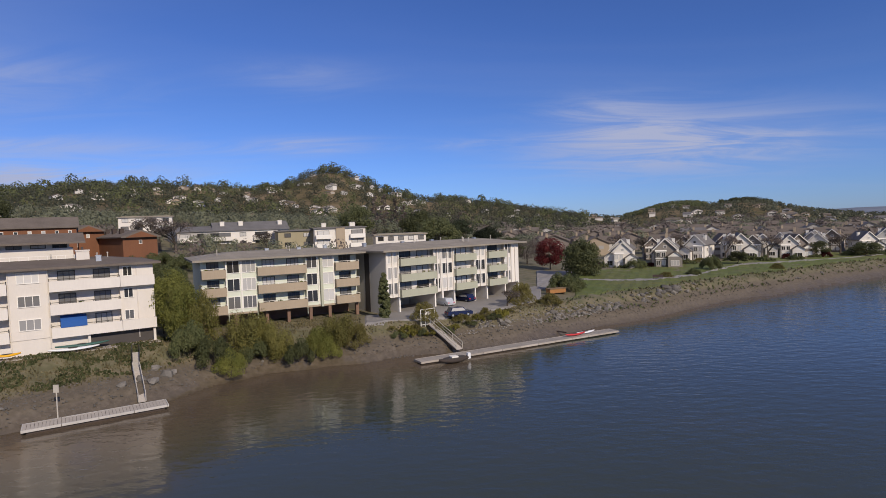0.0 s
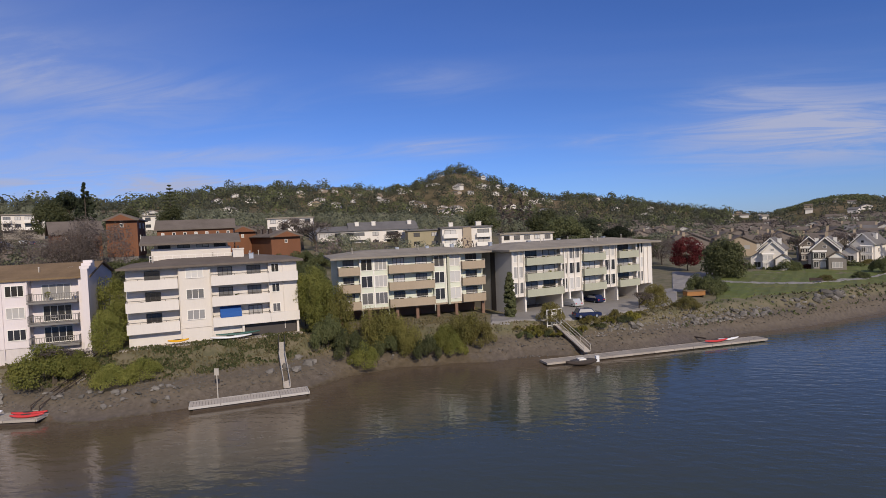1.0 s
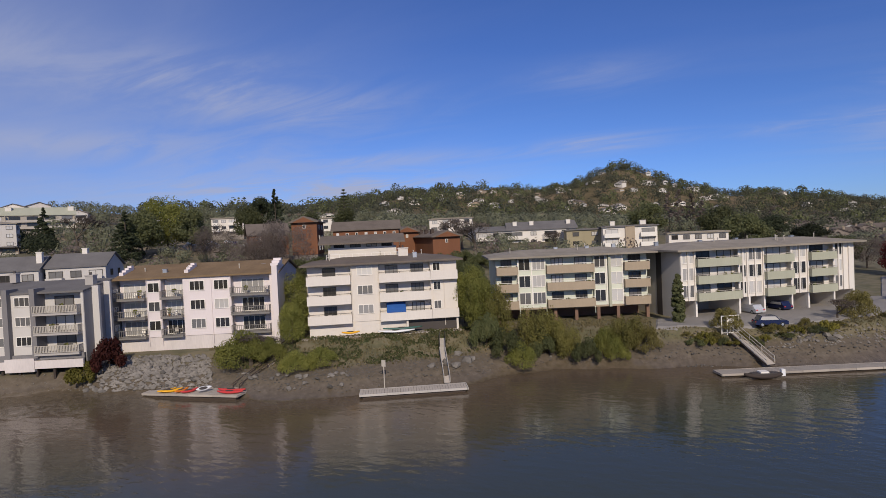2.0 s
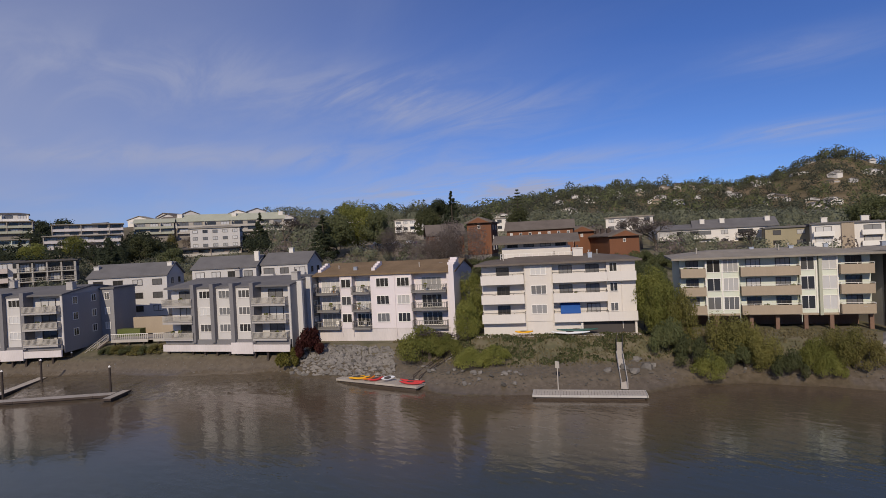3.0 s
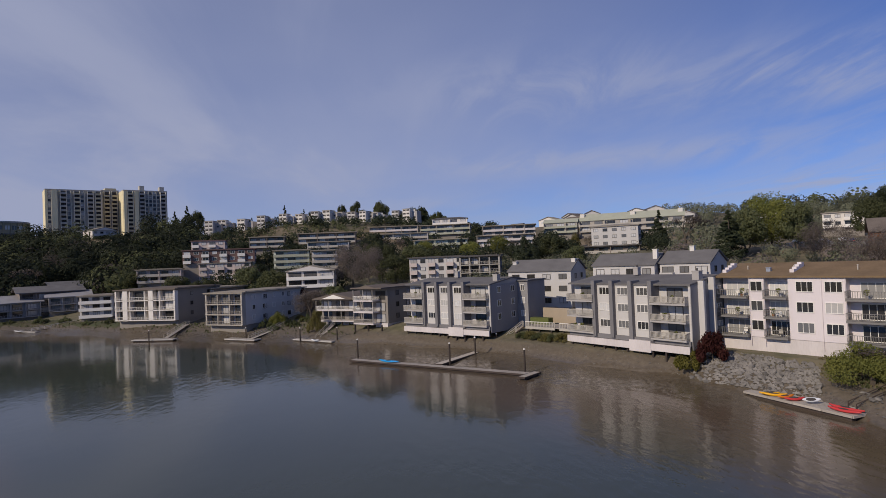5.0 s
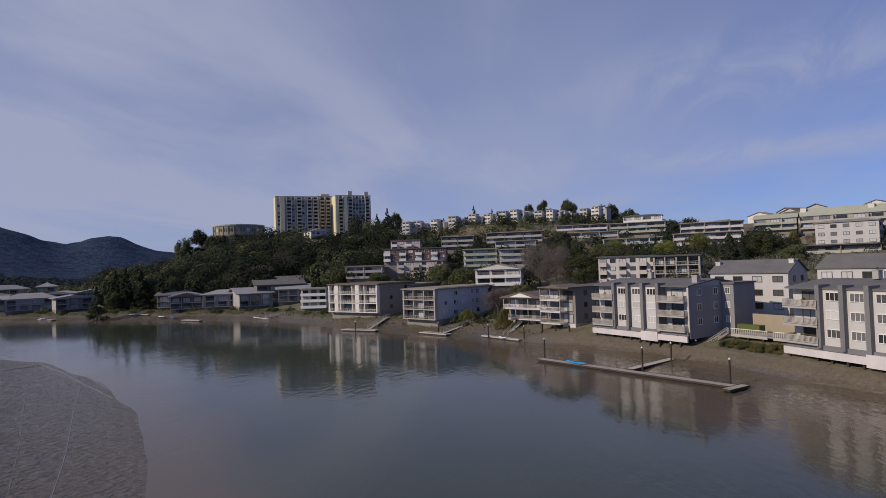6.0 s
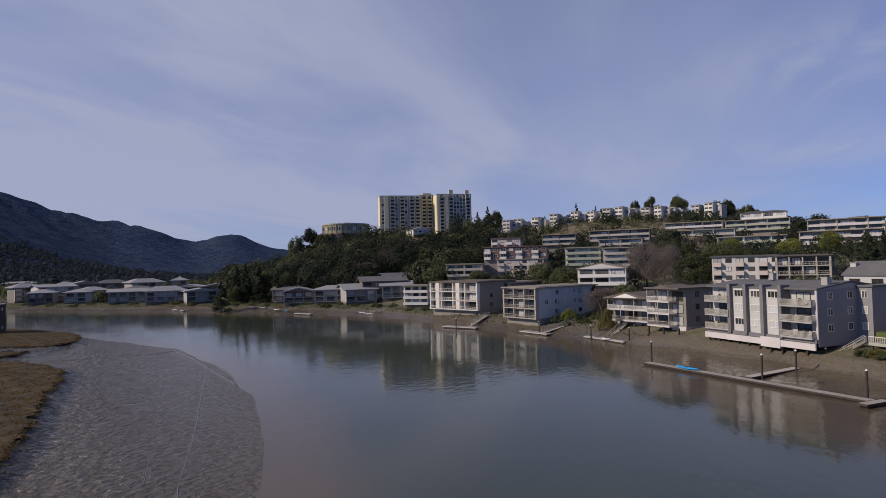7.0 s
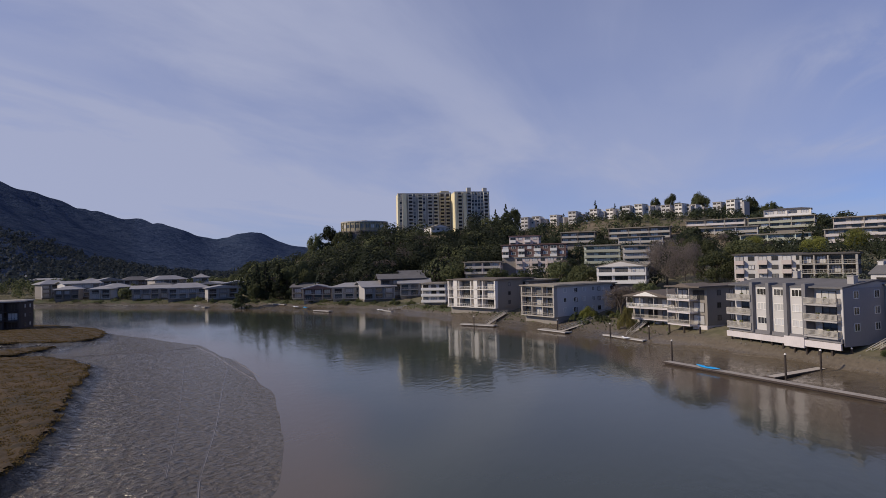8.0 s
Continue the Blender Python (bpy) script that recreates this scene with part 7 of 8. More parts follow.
woods("hill_woods", "olive-green oak woods scattered over the far hill", 2000, 3, -14, 56, 430, 1080, 5, 12, 84, 0.075, -0.35, "hillwood")
woods("hill_dark_woods", "darker oaks and pines on the far hill", 460, 33, -14, 56, 430, 1060, 8, 15, 90, 0.07, -0.1, "oak")
woods("summit_woods", "tall dark trees along the summit of the hill", 150, 4, -6, 52, 960, 1060, 11, 19, 150, 0.065, 0.1, "oak")
woods("near_slope_woods", "mixed green trees between the hillside houses", 430, 6, 4, 62, 228, 430, 4.5, 9, 300, 0.05, -0.2)
woods("garden_trees", "small garden trees and shrubs between the houses on the slope", 210, 24, 8, 62, 148, 230, 2.2, 4.6, 240, 0.055, -0.6)
woods("garden_bare_trees", "leafless garden trees between the houses on the slope", 60, 25, 8, 62, 150, 230, 3.0, 6.0, 130, 0.06, -0.6, "bare")
woods("terrace_gardens", "hedges and shrubs behind the white terrace houses", 170, 26, 60, 92, 145, 215, 2.0, 4.5, 240, 0.055, -0.8)
woods("suburb_trees", "small trees between the suburban houses", 520, 7, -46, 2, 235, 620, 4, 8, 150, 0.065, -0.9)
woods("suburb_bare_trees", "leafless brown trees between the suburban houses", 520, 17, -46, 4, 240, 700, 5, 9, 80, 0.075, -0.9, "bare")
woods("right_hill_woods", "dark woods on the low hills beyond the suburb", 1700, 8, -48, 0, 640, 1420, 4, 8.5, 28, 0.135, -0.8)
woods("east_hill_woods", "dense woods over the eastern knoll", 650, 28, -24.5, -17.5, 1060, 1390, 5, 9, 40, 0.12, -0.6, "oak")
woods("east_slope_woods", "scattered trees on the dry eastern hill", 260, 35, -36, -24, 900, 1390, 4, 8, 34, 0.13, -0.1)
woods("east_grove", "dark groves on the crest of the dry hill", 150, 34, -29.6, -25.6, 1240, 1400, 6, 11, 60, 0.10, -0.05, "oak")
woods("terrace_woods", "dark shrubs and oaks between the terraced apartments", 330, 9, 62, 110, 205, 325, 3.0, 7, 260, 0.055, -0.25, "dark")
woods("ridge_scrub", "dry scrub on the ridge", 500, 10, 80, 108, 300, 384, 0.8, 3.0, 40, 0.13, -0.7, "oak")
woods("ridge_woods", "small dark trees on the ridge slope", 200, 18, 78, 108, 280, 380, 3.0, 6.5, 130, 0.08, -0.2, "dark")
woods("tower_hill_bright_woods", "olive oaks and bays on the tower hill", 90, 21, 106.5, 132, 264, 420, 9, 15, 380, 0.040, -0.3, "oak")
woods("tower_hill_bare_woods", "brown leafless trees on the tower hill", 70, 22, 108, 130, 262, 400, 8, 12, 200, 0.05, -0.3, "bare")
woods("tower_hill_woods", "dense dark oak woods below the tower", 330, 12, 106.5, 132, 268, 440, 8, 16, 420, 0.038, -1.3, "dark")
woods("shore_trees", "dark trees behind the lagoon houses", 300, 13, 124, 156, 330, 620, 4, 8, 120, 0.09, -1.0, "oak")
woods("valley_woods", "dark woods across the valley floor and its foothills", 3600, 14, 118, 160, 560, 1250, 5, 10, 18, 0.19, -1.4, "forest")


# ---- yards, paths and lawns laid on the ground ----
def drape(name, label, category, az0, az1, rin, rout, material, lift=0.05, na=40, nrr=10, kind="structure"):
    """A thin sheet on the ground between two curves of distance over bearing."""
    v, f = [], []
    for i in range(na + 1):
        a = az0 + (az1 - az0) * i / na
        r0, r1 = rin(a), rout(a)
        for j in range(nrr + 1):
            x, y = pol(a, r0 + (r1 - r0) * j / nrr)
            rim = i in (0, na) or j in (0, nrr)
            v.append((x, y, h1(x, y) + (-0.12 if rim else lift)))
    w = nrr + 1
    for i in range(na):
        for j in range(nrr):
            f.append((i * w + j, i * w + j + 1, (i + 1) * w + j + 1, (i + 1) * w + j) if az1 < az0 else (i * w + j, (i + 1) * w + j, (i + 1) * w + j + 1, i * w + j + 1))
    return solid(name, Shape().add(v, f), M[material], label, category, kind=kind)


M["shoregrass"] = mat("rough_shore_grass", (0.062, 0.068, 0.028), var=0.3, scale=0.2, fine=3.0, bump=0.4, col2=(0.075, 0.055, 0.03))
M["lawn"] = mat("winter_lawn", (0.10, 0.125, 0.03), var=0.2, scale=0.12, fine=3.0, bump=0.3, col2=(0.14, 0.12, 0.05))


def curve(az, val):
    return lambda a: float(np.interp(a, az, val))


toe = curve(AZ_N, TOE_N)
drape("parking_yard", "worn grey asphalt parking yard", "parking yard", 6.8, -9.5, curve([-9.5, -6, 0, 6.8], [109, 99, 91, 89]), curve([-9.5, 0, 6.8], [130, 112, 104]), "asphalt", 0.16, 130, 46)
drape("lane", "pale lane between two apartment houses", "lane", 8.2, 6.0, lambda a: 88.0, lambda a: 97.0, "asphalt", 0.2, 8)
drape("lawn", "green winter lawn along the shore", "lawn", -12.5, -46, lambda a: toe(a) + 9.0, lambda a: toe(a) + float(np.interp(a, [-46, -30, -12.5], [74, 53, 64])), "lawn", 0.12, 120, 40)
drape("park_path", "pale footpath through the park", "path", -12.5, -46, curve([-46, -35.2, -29.3, -27.6, -23.6, -19.6, -16.3, -12.5], [300, 218, 191, 188, 154, 142, 141, 143]), curve([-46, -35.2, -29.3, -27.6, -23.6, -19.6, -16.3, -12.5], [304, 222, 196, 194, 159, 146, 145, 147]), "asphalt", 0.16, 120, 6)
drape("lane", "asphalt lane beside the carport house", "lane", -9.0, -12.6, lambda a: 122.0 + (a + 9) * -5.0, lambda a: 165.0, "asphalt", 0.2, 40, 60)
drape("shore_lawn", "rough green grass before the lagoon houses", "lawn", 152, 111, lambda a: toe(a) + 2.0 + 0.8 * math.sin(a * 2.1), lambda a: toe(a) + 13.0 + 2 * math.sin(a * 1.3), "shoregrass", 0.10, 110, 8)
drape("road", "grey hillside road with parked cars", "road", 52.5, 43.5, lambda a: 208.0, lambda a: 226.0, "asphalt", 0.3, 24, 8)


# ---- docks ----
def dock(label, p, q, width, z=0.55, side="float", plank_m="plank", category="floating dock"):
    """A float from p to q (its front edge), planked across."""
    dx, dy = q[0] - p[0], q[1] - p[1]
    ln = math.hypot(dx, dy)
    z = max(z, min(h1(*p), h1(*q)) + 0.3)
    e = thing("floating_dock", p[0], p[1], z, math.degrees(math.atan2(dy, dx)), label, category)
    g = random.Random(int(ln * 10))
    s = Shape()
    n = int(ln / 0.32)
    for k in range(n):
        a = k * ln / n
        s.box(a, a + ln / n - 0.035, 0.0 + g.uniform(0, 0.05), width - g.uniform(0, 0.05), -0.05, g.uniform(-0.004, 0.012))
    tagged(part("planks", s, M[plank_m], e), kind="stuff")
    m = max(1, int(ln / 3.2))
    for k in range(m):
        a0, a1 = k * ln / m, (k + 1) * ln / m - 0.05
        part("float_edge", Shape().box(a0, a1, -0.12, 0.0, -0.24, 0.02), M[side], e)
        part("float_edge", Shape().box(a0, a1, width, width + 0.1, -0.24, 0.02), M[side], e)
    for a in (-0.1, ln):
        part("end_board", Shape().box(a, a + 0.1, -0.1, width + 0.1, -0.24, 0.03), M[side], e)
    part("pontoon", Shape().box(0.3, ln - 0.3, 0.15, width - 0.15, -0.75, -0.08), M["darkwood"], e)
    return e


def gangway(label, p, q, width, rail_h=0.95, material="plank", rails=(0, 1), rail_m="rail"):
    """A ramp from p up to q, with handrails."""
    p, q = Vector(p), Vector(q)
    d = q - p
    s = Vector((d.x, d.y, 0)).normalized()
    side = Vector((-s.y, s.x, 0)) * (width / 2)
    e = thing("gangway", p.x, p.y, p.z, 0, label, "gangway")
    z = Vector((0, 0, 1))
    o = Vector((0, 0, 0))
    deck = Shape()
    n = max(6, int(d.length / 0.35))
    for k in range(n):
        a, b = o + d * (k / n), o + d * ((k + 0.9) / n)
        vs = [a - side, a + side, b + side, b - side]
        deck.add([tuple(c) for c in vs] + [tuple(c - z * 0.06) for c in vs], [(3, 2, 1, 0), (4, 5, 6, 7), (0, 1, 5, 4), (1, 2, 6, 5), (2, 3, 7, 6), (3, 0, 4, 7)])
    tagged(part("planks", deck, M[material], e), kind="stuff")
    for sg in (-1, 1):
        part("stringer", Shape().bar(o + side * sg - z * 0.14, d + side * sg - z * 0.14, 0.1, 0.22), M["darkwood"], e)
    for k, sg in enumerate((-1, 1)):
        if k not in rails:
            continue
        part("handrail", Shape().bar(o + side * sg + z * rail_h, d + side * sg + z * rail_h, 0.07, 0.09), M[rail_m], e)
        part("midrail", Shape().bar(o + side * sg + z * rail_h * 0.5, d + side * sg + z * rail_h * 0.5, 0.05, 0.07), M[rail_m], e)
        m = max(2, int(d.length / 1.8))
        for j in range(m + 1):
            c = d * (j / m) + side * sg
            part("rail_post", Shape().bar(c, c + z * rail_h, 0.08, 0.08), M[rail_m], e)
    return e


def piling(x, y, top, lamp=True, label="dark timber mooring pile with a pale cap", r=0.16, base=-1.2):
    e = thing("mooring_pile", x, y, base, 0, label, "pile", "mooring piles")
    part("shaft", Shape().tube((0, 0, 0), (0, 0, top - base), r, r * 0.9, 10), M["pile"], e)
    part("cap", Shape().tube((0, 0, top - base), (0, 0, top - base + 0.25), r * 1.15, r * 0.35, 10), M["trim"], e)
    return e


# dock of the cream house
dock("pale timber dock floating below the cream house", (-41.4, 55.0), (-30.6, 62.0), 2.3)
gangway("narrow weathered ramp up the grassy bank", (-34.0, 63.2, 0.6), (-37.4, 68.6, h1(-37.4, 68.6) + 0.5), 0.75)
gangway("concrete steps up to the cream house", (-37.4, 68.6, h1(-37.4, 68.6) + 0.5), (-39.2, 72.0, h1(-39.2, 72.0) + 0.35), 0.8, material="concrete", rails=(0, 1), rail_m="darkrail")
e = thing("sign_post", -40.3, 58.6, -1.0, 0, "weathered post with a small pale board", "sign post")
part("post", Shape().tube((0, 0, 0), (0, 0, 4.6), 0.07, 0.06, 8), M["rail"], e)
part("board", Shape().box(-0.28, 0.28, -0.05, 0.03, 4.2, 5.0), M["rail"], e)
# dock of the shake-roofed house, with kayaks
dock("old plank dock with kayaks at the mud's edge", (-69.0, 46.2), (-55.9, 49.6), 2.8, 0.62, "plank")
gangway("dark wooden ramp down the bank", (-58.2, 51.6, 0.75), (-57.4, 58.2, 3.3), 1.3, 0.6, "plank", rail_m="darkwood")
# long dock before the grey house
dock("long low plank dock with a blue kayak", (-112.4, -5.4), (-88.2, 23.6), 1.7, 0.45, "darkwood")
dock("branch dock between mooring piles", (-101.4, 11.0), (-116.0, 23.0), 1.5, 0.55, "darkwood")
dock("short cross dock at the end of the long dock", (-90.4, 24.6), (-87.2, 21.2), 1.2, 0.5, "darkwood")
gangway("railed stairs up to the wooden deck", (-115.0, 23.4, 0.7), (-114.6, 29.4, 4.9), 1.3)
for x, y, zt in ((-116.3, -4.0, 3.7), (-102.0, 12.6, 4.0), (-109.0, 18.4, 3.8), (-91.3, 23.4, 3.9), (-113.9, 23.6, 3.6)):
    piling(x, y, zt)
# docks further up the creek
dock("small pale dock on the mud beside brown houses", (-148.8, -21.0), (-140.0, -10.9), 2.4)
dock("small pale dock with an arched gangway", (-157.4, -39.7), (-151.6, -31.0), 2.2)
dock("small pale dock by the open white apartments", (-166.0, -66.2), (-163.2, -54.6), 2.2)
dock("pale dock on the mud flat", (-214.5, -126.0), (-206.8, -112.6), 2.2)
dock("low dock under dark trees", (-224.5, -196.0), (-221.2, -177.5), 2.2)
dock("far low dock on the mud", (-236.0, -285.0), (-231.0, -266.0), 2.2)
dock("pale dock on stilts before the lagoon houses", (-221.0, -236.0), (-216.0, -222.0), 2.0)
dock("short dock on the mud by the lagoon", (-206.0, -150.0), (-203.0, -140.0), 1.8)
gangway("curved wooden gangway to the bank", (-153.4, -32.4, 0.6), (-160.0, -27.0, 2.2), 1.2)
gangway("wooden gangway to the bank", (-160.0, -27.0, 2.2), (-167.5, -25.0, 3.0), 1.2)
gangway("gangway below the brown houses", (-146.0, -14.6, 0.6), (-153.0, -11.5, 3.2), 1.2)
gangway("long gangway across the mud", (-166.5, -57.5, 0.6), (-178.5, -55.5, 3.0), 1.2)
gangway("long gangway across the mud flat", (-209.0, -115.0, 0.6), (-216.0, -98.0, 3.0), 1.2)
for x, y, zt in ((-146.6, -19.0, 3.4), (-141.0, -9.6, 3.6), (-164.0, -61.0, 3.0), (-156.0, -34.0, 3.2)):
    piling(x, y, zt)
# long dock of the carport house
dock("long pale dock reaching along the creek", (-3.6, 77.9), (28.4, 95.0), 2.1, 0.4, "plank")
gangway("railed gangway from the steel gate", (1.8, 84.3, 0.6), (-2.4, 89.0, 3.7), 1.2)
e = thing("dock_gate", -2.9, 89.4, 3.5, 36, "galvanised steel gate with a pale notice above the gangway", "gate")
for u in (-1.3, -0.45, 0.45, 1.3):
    part("gate_post", Shape().tube((u, 0, -0.6), (u, 0, 2.5), 0.07, 0.07, 8), M["trim"], e)
for z in (0.1, 1.2, 2.45):
    part("gate_bar", Shape().bar((-1.3, 0, z), (1.3, 0, z), 0.09, 0.09), M["trim"], e)
for k in range(12):
    part("gate_rod", Shape().tube((-1.2 + k * 0.21, 0, 0.1), (-1.2 + k * 0.21, 0, 1.2), 0.018, 0.018, 5), M["metalgrey"], e)
part("notice", Shape().box(-0.4, 0.4, -0.06, -0.03, 1.45, 2.05), M["trim"], e)
for u in (-8.5, -5.5):
    e = thing("timber_pole", *((9.2, 98.0) if u < -8 else (16.0, 100.0)), 0.2, 0, "dark leaning timber pole on the bank", "pole")
    part("pole", Shape().tube((0, 0, 0), (4.5 * 0.8, -6.0, 0.4), 0.13, 0.1, 8), M["darkwood"], e)

# wooden deck between the two grey houses
e = thing("wooden_deck", -113.4, 29.6, 4.95, 38, "raised wooden deck with white rails over shrubs", "deck")
part("deck_boards", Shape().box(0, 15, 0, 5.5, -0.2, 0), M["plank"], e)
for k in range(2):
    b = part("deck_edge", Shape().box(k * 8.0, k * 8.0 + 7.0, -0.12, 0, -0.5, 0.0), M["rail"], e)
    part("rail_panel", Shape().box(k * 8.0, k * 8.0 + 7.0, -0.1, -0.03, 0.88, 0.98), M["trim"], e)
    for j in range(20):
        part("rail_slat", Shape().box(k * 8.0 + j * 0.36, k * 8.0 + j * 0.36 + 0.14, -0.09, -0.04, 0.05, 0.88), M["rail"], e)
for j in range(6):
    part("deck_post", Shape().box(0.3 + j * 2.8, 0.55 + j * 2.8, 0.1, 0.35, -3.4, -0.2), M["pile"], e)
part("retaining_wall", Shape().box(-1, 17, 7.5, 8.0, -1.0, 3.0), M["tan"], e)
part("hedge_box", Shape().box(-1.5, 3.0, 3.6, 5.2, 0, 1.3), M["lawn"], e)


# ---- boats, kayaks and cars ----
def hull(ln, w, h, rise, n=14):
    """An open loft for a kayak or boat lying on z=0."""
    v, f = [], []
    m = 8
    for i in range(n + 1):
        t = i / n
        ww = w / 2 * math.sin(math.pi * min(0.985, max(0.015, t))) ** 0.6
        lift = rise * (2 * t - 1) ** 2
        for k in range(m):
            a = 2 * math.pi * k / m
            v.append((ln * (t - 0.5), ww * math.cos(a), lift + h * 0.5 + h * 0.5 * math.sin(a) * (0.5 + 0.5 * math.sin(math.pi * t))))
    for i in range(n):
        for k in range(m):
            f.append((i * m + k, (i + 1) * m + k, (i + 1) * m + (k + 1) % m, i * m + (k + 1) % m))
    f += [tuple(range(m)), tuple(range(n * m + m - 1, n * m - 1, -1))]
    return Shape().add(v, f)


def kayak(x, y, z, turn, material, label, ln=3.6, w=0.72, lean=0):
    e = thing("kayak", x, y, z, turn, label, "kayak", "kayaks")
    e.matrix_basis = pose(x, y, z, lean, 0, turn)
    me = hull(ln, w, 0.36, 0.14).mesh("hull", M[material], True)
    part("hull", me, None, e)
    part("cockpit", Shape().prism([(0.55 * math.cos(2 * math.pi * k / 14) - 0.1, w * 0.3 * math.sin(2 * math.pi * k / 14)) for k in range(14)], 0.33, 0.375), M["darktrim"], e)
    return e


kayak(-66.3, 47.7, 0.64, 70, "yellowp", "yellow kayak on the plank dock", 2.3)
kayak(-65.6, 47.9, 0.64, 60, "yellowp", "yellow kayak beside another", 2.6)
kayak(-64.4, 48.4, 0.64, 95, "orangep", "orange kayak on the plank dock", 2.2)
kayak(-63.2, 48.6, 0.64, 80, "red", "red kayak on the plank dock", 2.3, 0.95)
kayak(-61.4, 49.2, 1.05, 75, "whitep", "white kayak propped on its side", 2.0, 0.62, 60)
kayak(-57.4, 49.9, 0.64, 20, "red", "red kayak at the dock's end", 3.4)
kayak(-58.0, 50.7, 0.64, 16, "red", "long red kayak at the dock's end", 3.8)
kayak(-107.3, 1.9, 0.47, 46, "cyan", "bright blue kayak on the long dock", 4.8, 1.0)
kayak(20.6, 92.0, 0.47, 28, "red", "red kayak on the long pale dock", 4.0)
kayak(22.6, 93.4, 0.47, 30, "whitep", "white kayak on the long pale dock", 3.8)
bx, by = -53.5, 66.2
kayak(-51.6, 67.1, h1(-51.6, 67.1) + 0.5, 36, "yellowp", "yellow kayak on a rack before the cream house", 2.6, 1.0)
kayak(-46.0, 70.6, h1(-46.0, 70.6) + 0.35, 32, "whitep", "white boat hull stored before the cream house", 5.4, 1.3)
kayak(-45.6, 71.7, h1(-45.6, 71.7) + 0.6, 36, "greenp", "dark green canoe stored before the cream house", 5.8, 1.1)
kayak(-211, -120, 0.47, 60, "whitep", "white dinghy on the mud flat dock", 5.0, 1.4)
kayak(-214, -160, 0.9, 50, "cyan", "blue covered boat on the mud", 5.0, 1.8)
kayak(-217.5, -168, 0.9, 60, "whitep", "pale boat on the mud", 6.0, 1.6)
kayak(-219.0, -230.0, 0.6, 70, "whitep", "white dinghy on the lagoon dock", 4.6, 1.5)
kayak(-223.5, -186.0, 0.6, 75, "whitep", "white dinghy on the low dock", 4.6, 1.5)
kayak(-143.5, -15.0, 0.47, 40, "whitep", "white dinghy on the small dock", 3.2, 1.2)


def motorboat(x, y, turn, label):
    e = thing("motor_boat", x, y, 0.0, turn, label, "boat")
    part("hull", hull(4.6, 1.7, 0.75, 0.2).mesh("hull", M["pile"], True), None, e)
    part("deck_rim", Shape().prism([(1.7 * math.cos(2 * math.pi * k / 16), 0.6 * math.sin(2 * math.pi * k / 16)) for k in range(16)], 0.62, 0.78), M["darktrim"], e)
    part("outboard_motor", Shape().box(2.0, 2.45, -0.22, 0.22, 0.3, 1.1), M["whitep"], e)
    part("seat", Shape().box(-0.6, 0.4, -0.5, 0.5, 0.7, 0.95), M["trim"], e)


motorboat(0.9, 78.6, 26, "small dark motor boat with white outboard at the dock")


def car(x, y, turn, paint, label, ln=4.4, w=1.75, h=1.45):
    z = h1(x, y) + 0.08
    e = thing("parked_car", x, y, z, turn, label, "car", "parked cars")
    body = [(-ln / 2, 0.3), (ln / 2, 0.3), (ln / 2, 0.75), (ln / 2 - 0.25, 0.88), (-ln / 2 + 0.1, 0.92), (-ln / 2, 0.7)]
    part("body", Shape().profile_y(body, -w / 2, w / 2), M[paint], e)
    part("cabin", Shape().profile_y([(-ln * 0.42, 0.9), (ln * 0.27, 0.88), (ln * 0.12, h - 0.03), (-ln * 0.33, h)], -w / 2 + 0.1, w / 2 - 0.1), M[paint], e)
    part("windscreen", Shape().profile_y([(ln * 0.265, 0.92), (ln * 0.275, 0.92), (ln * 0.135, h - 0.06), (ln * 0.125, h - 0.06)], -w / 2 + 0.18, w / 2 - 0.18), M["glass"], e)
    for s in (-1, 1):
        part("side_window", Shape().profile_y([(-ln * 0.36, 0.95), (ln * 0.22, 0.94), (ln * 0.10, h - 0.12), (-ln * 0.31, h - 0.1)], s * (w / 2 - 0.095) - 0.01, s * (w / 2 - 0.095) + 0.01), M["glass"], e)
        for u in (-ln * 0.31, ln * 0.31):
            wh = part("wheel", Shape().tube((u, s * (w / 2 - 0.2), 0.31), (u, s * (w / 2 + 0.01), 0.31), 0.31, 0.31, 14), M["tyre"], e)
            part("rim", Shape().tube((u, s * (w / 2 + 0.01), 0.31), (u, s * (w / 2 + 0.025), 0.31), 0.18, 0.16, 10), M["metalgrey"], wh)
        part("headlight", Shape().box(ln / 2 - 0.02, ln / 2 + 0.02, s * (w / 2 - 0.3) - 0.17, s * (w / 2 - 0.3) + 0.17, 0.58, 0.72), M["trim"], e)
        part("tail_light", Shape().box(-ln / 2 - 0.02, -ln / 2 + 0.02, s * (w / 2 - 0.25) - 0.15, s * (w / 2 - 0.25) + 0.15, 0.62, 0.78), M["red"], e)
    return e


car(2.0, 92.0, 20, "navy", "dark navy hatchback in the parking yard", 4.2, 1.75, 1.55)
car(-0.4, 104.6, 130, "silver", "white car backed into the carport")
car(3.6, 109.4, 130, "navy", "dark car in the carport shade")
for a, r, k in ((51.6, 214, "silver"), (50.6, 212, "navy"), (49.8, 216, "silver"), (48.4, 218, "silver"), (47.6, 214, "navy")):
    x, y = pol(a, r)
    car(x, y, a + 60, k, "pale car parked on the hillside road" if k == "silver" else "dark car parked on the hillside road")
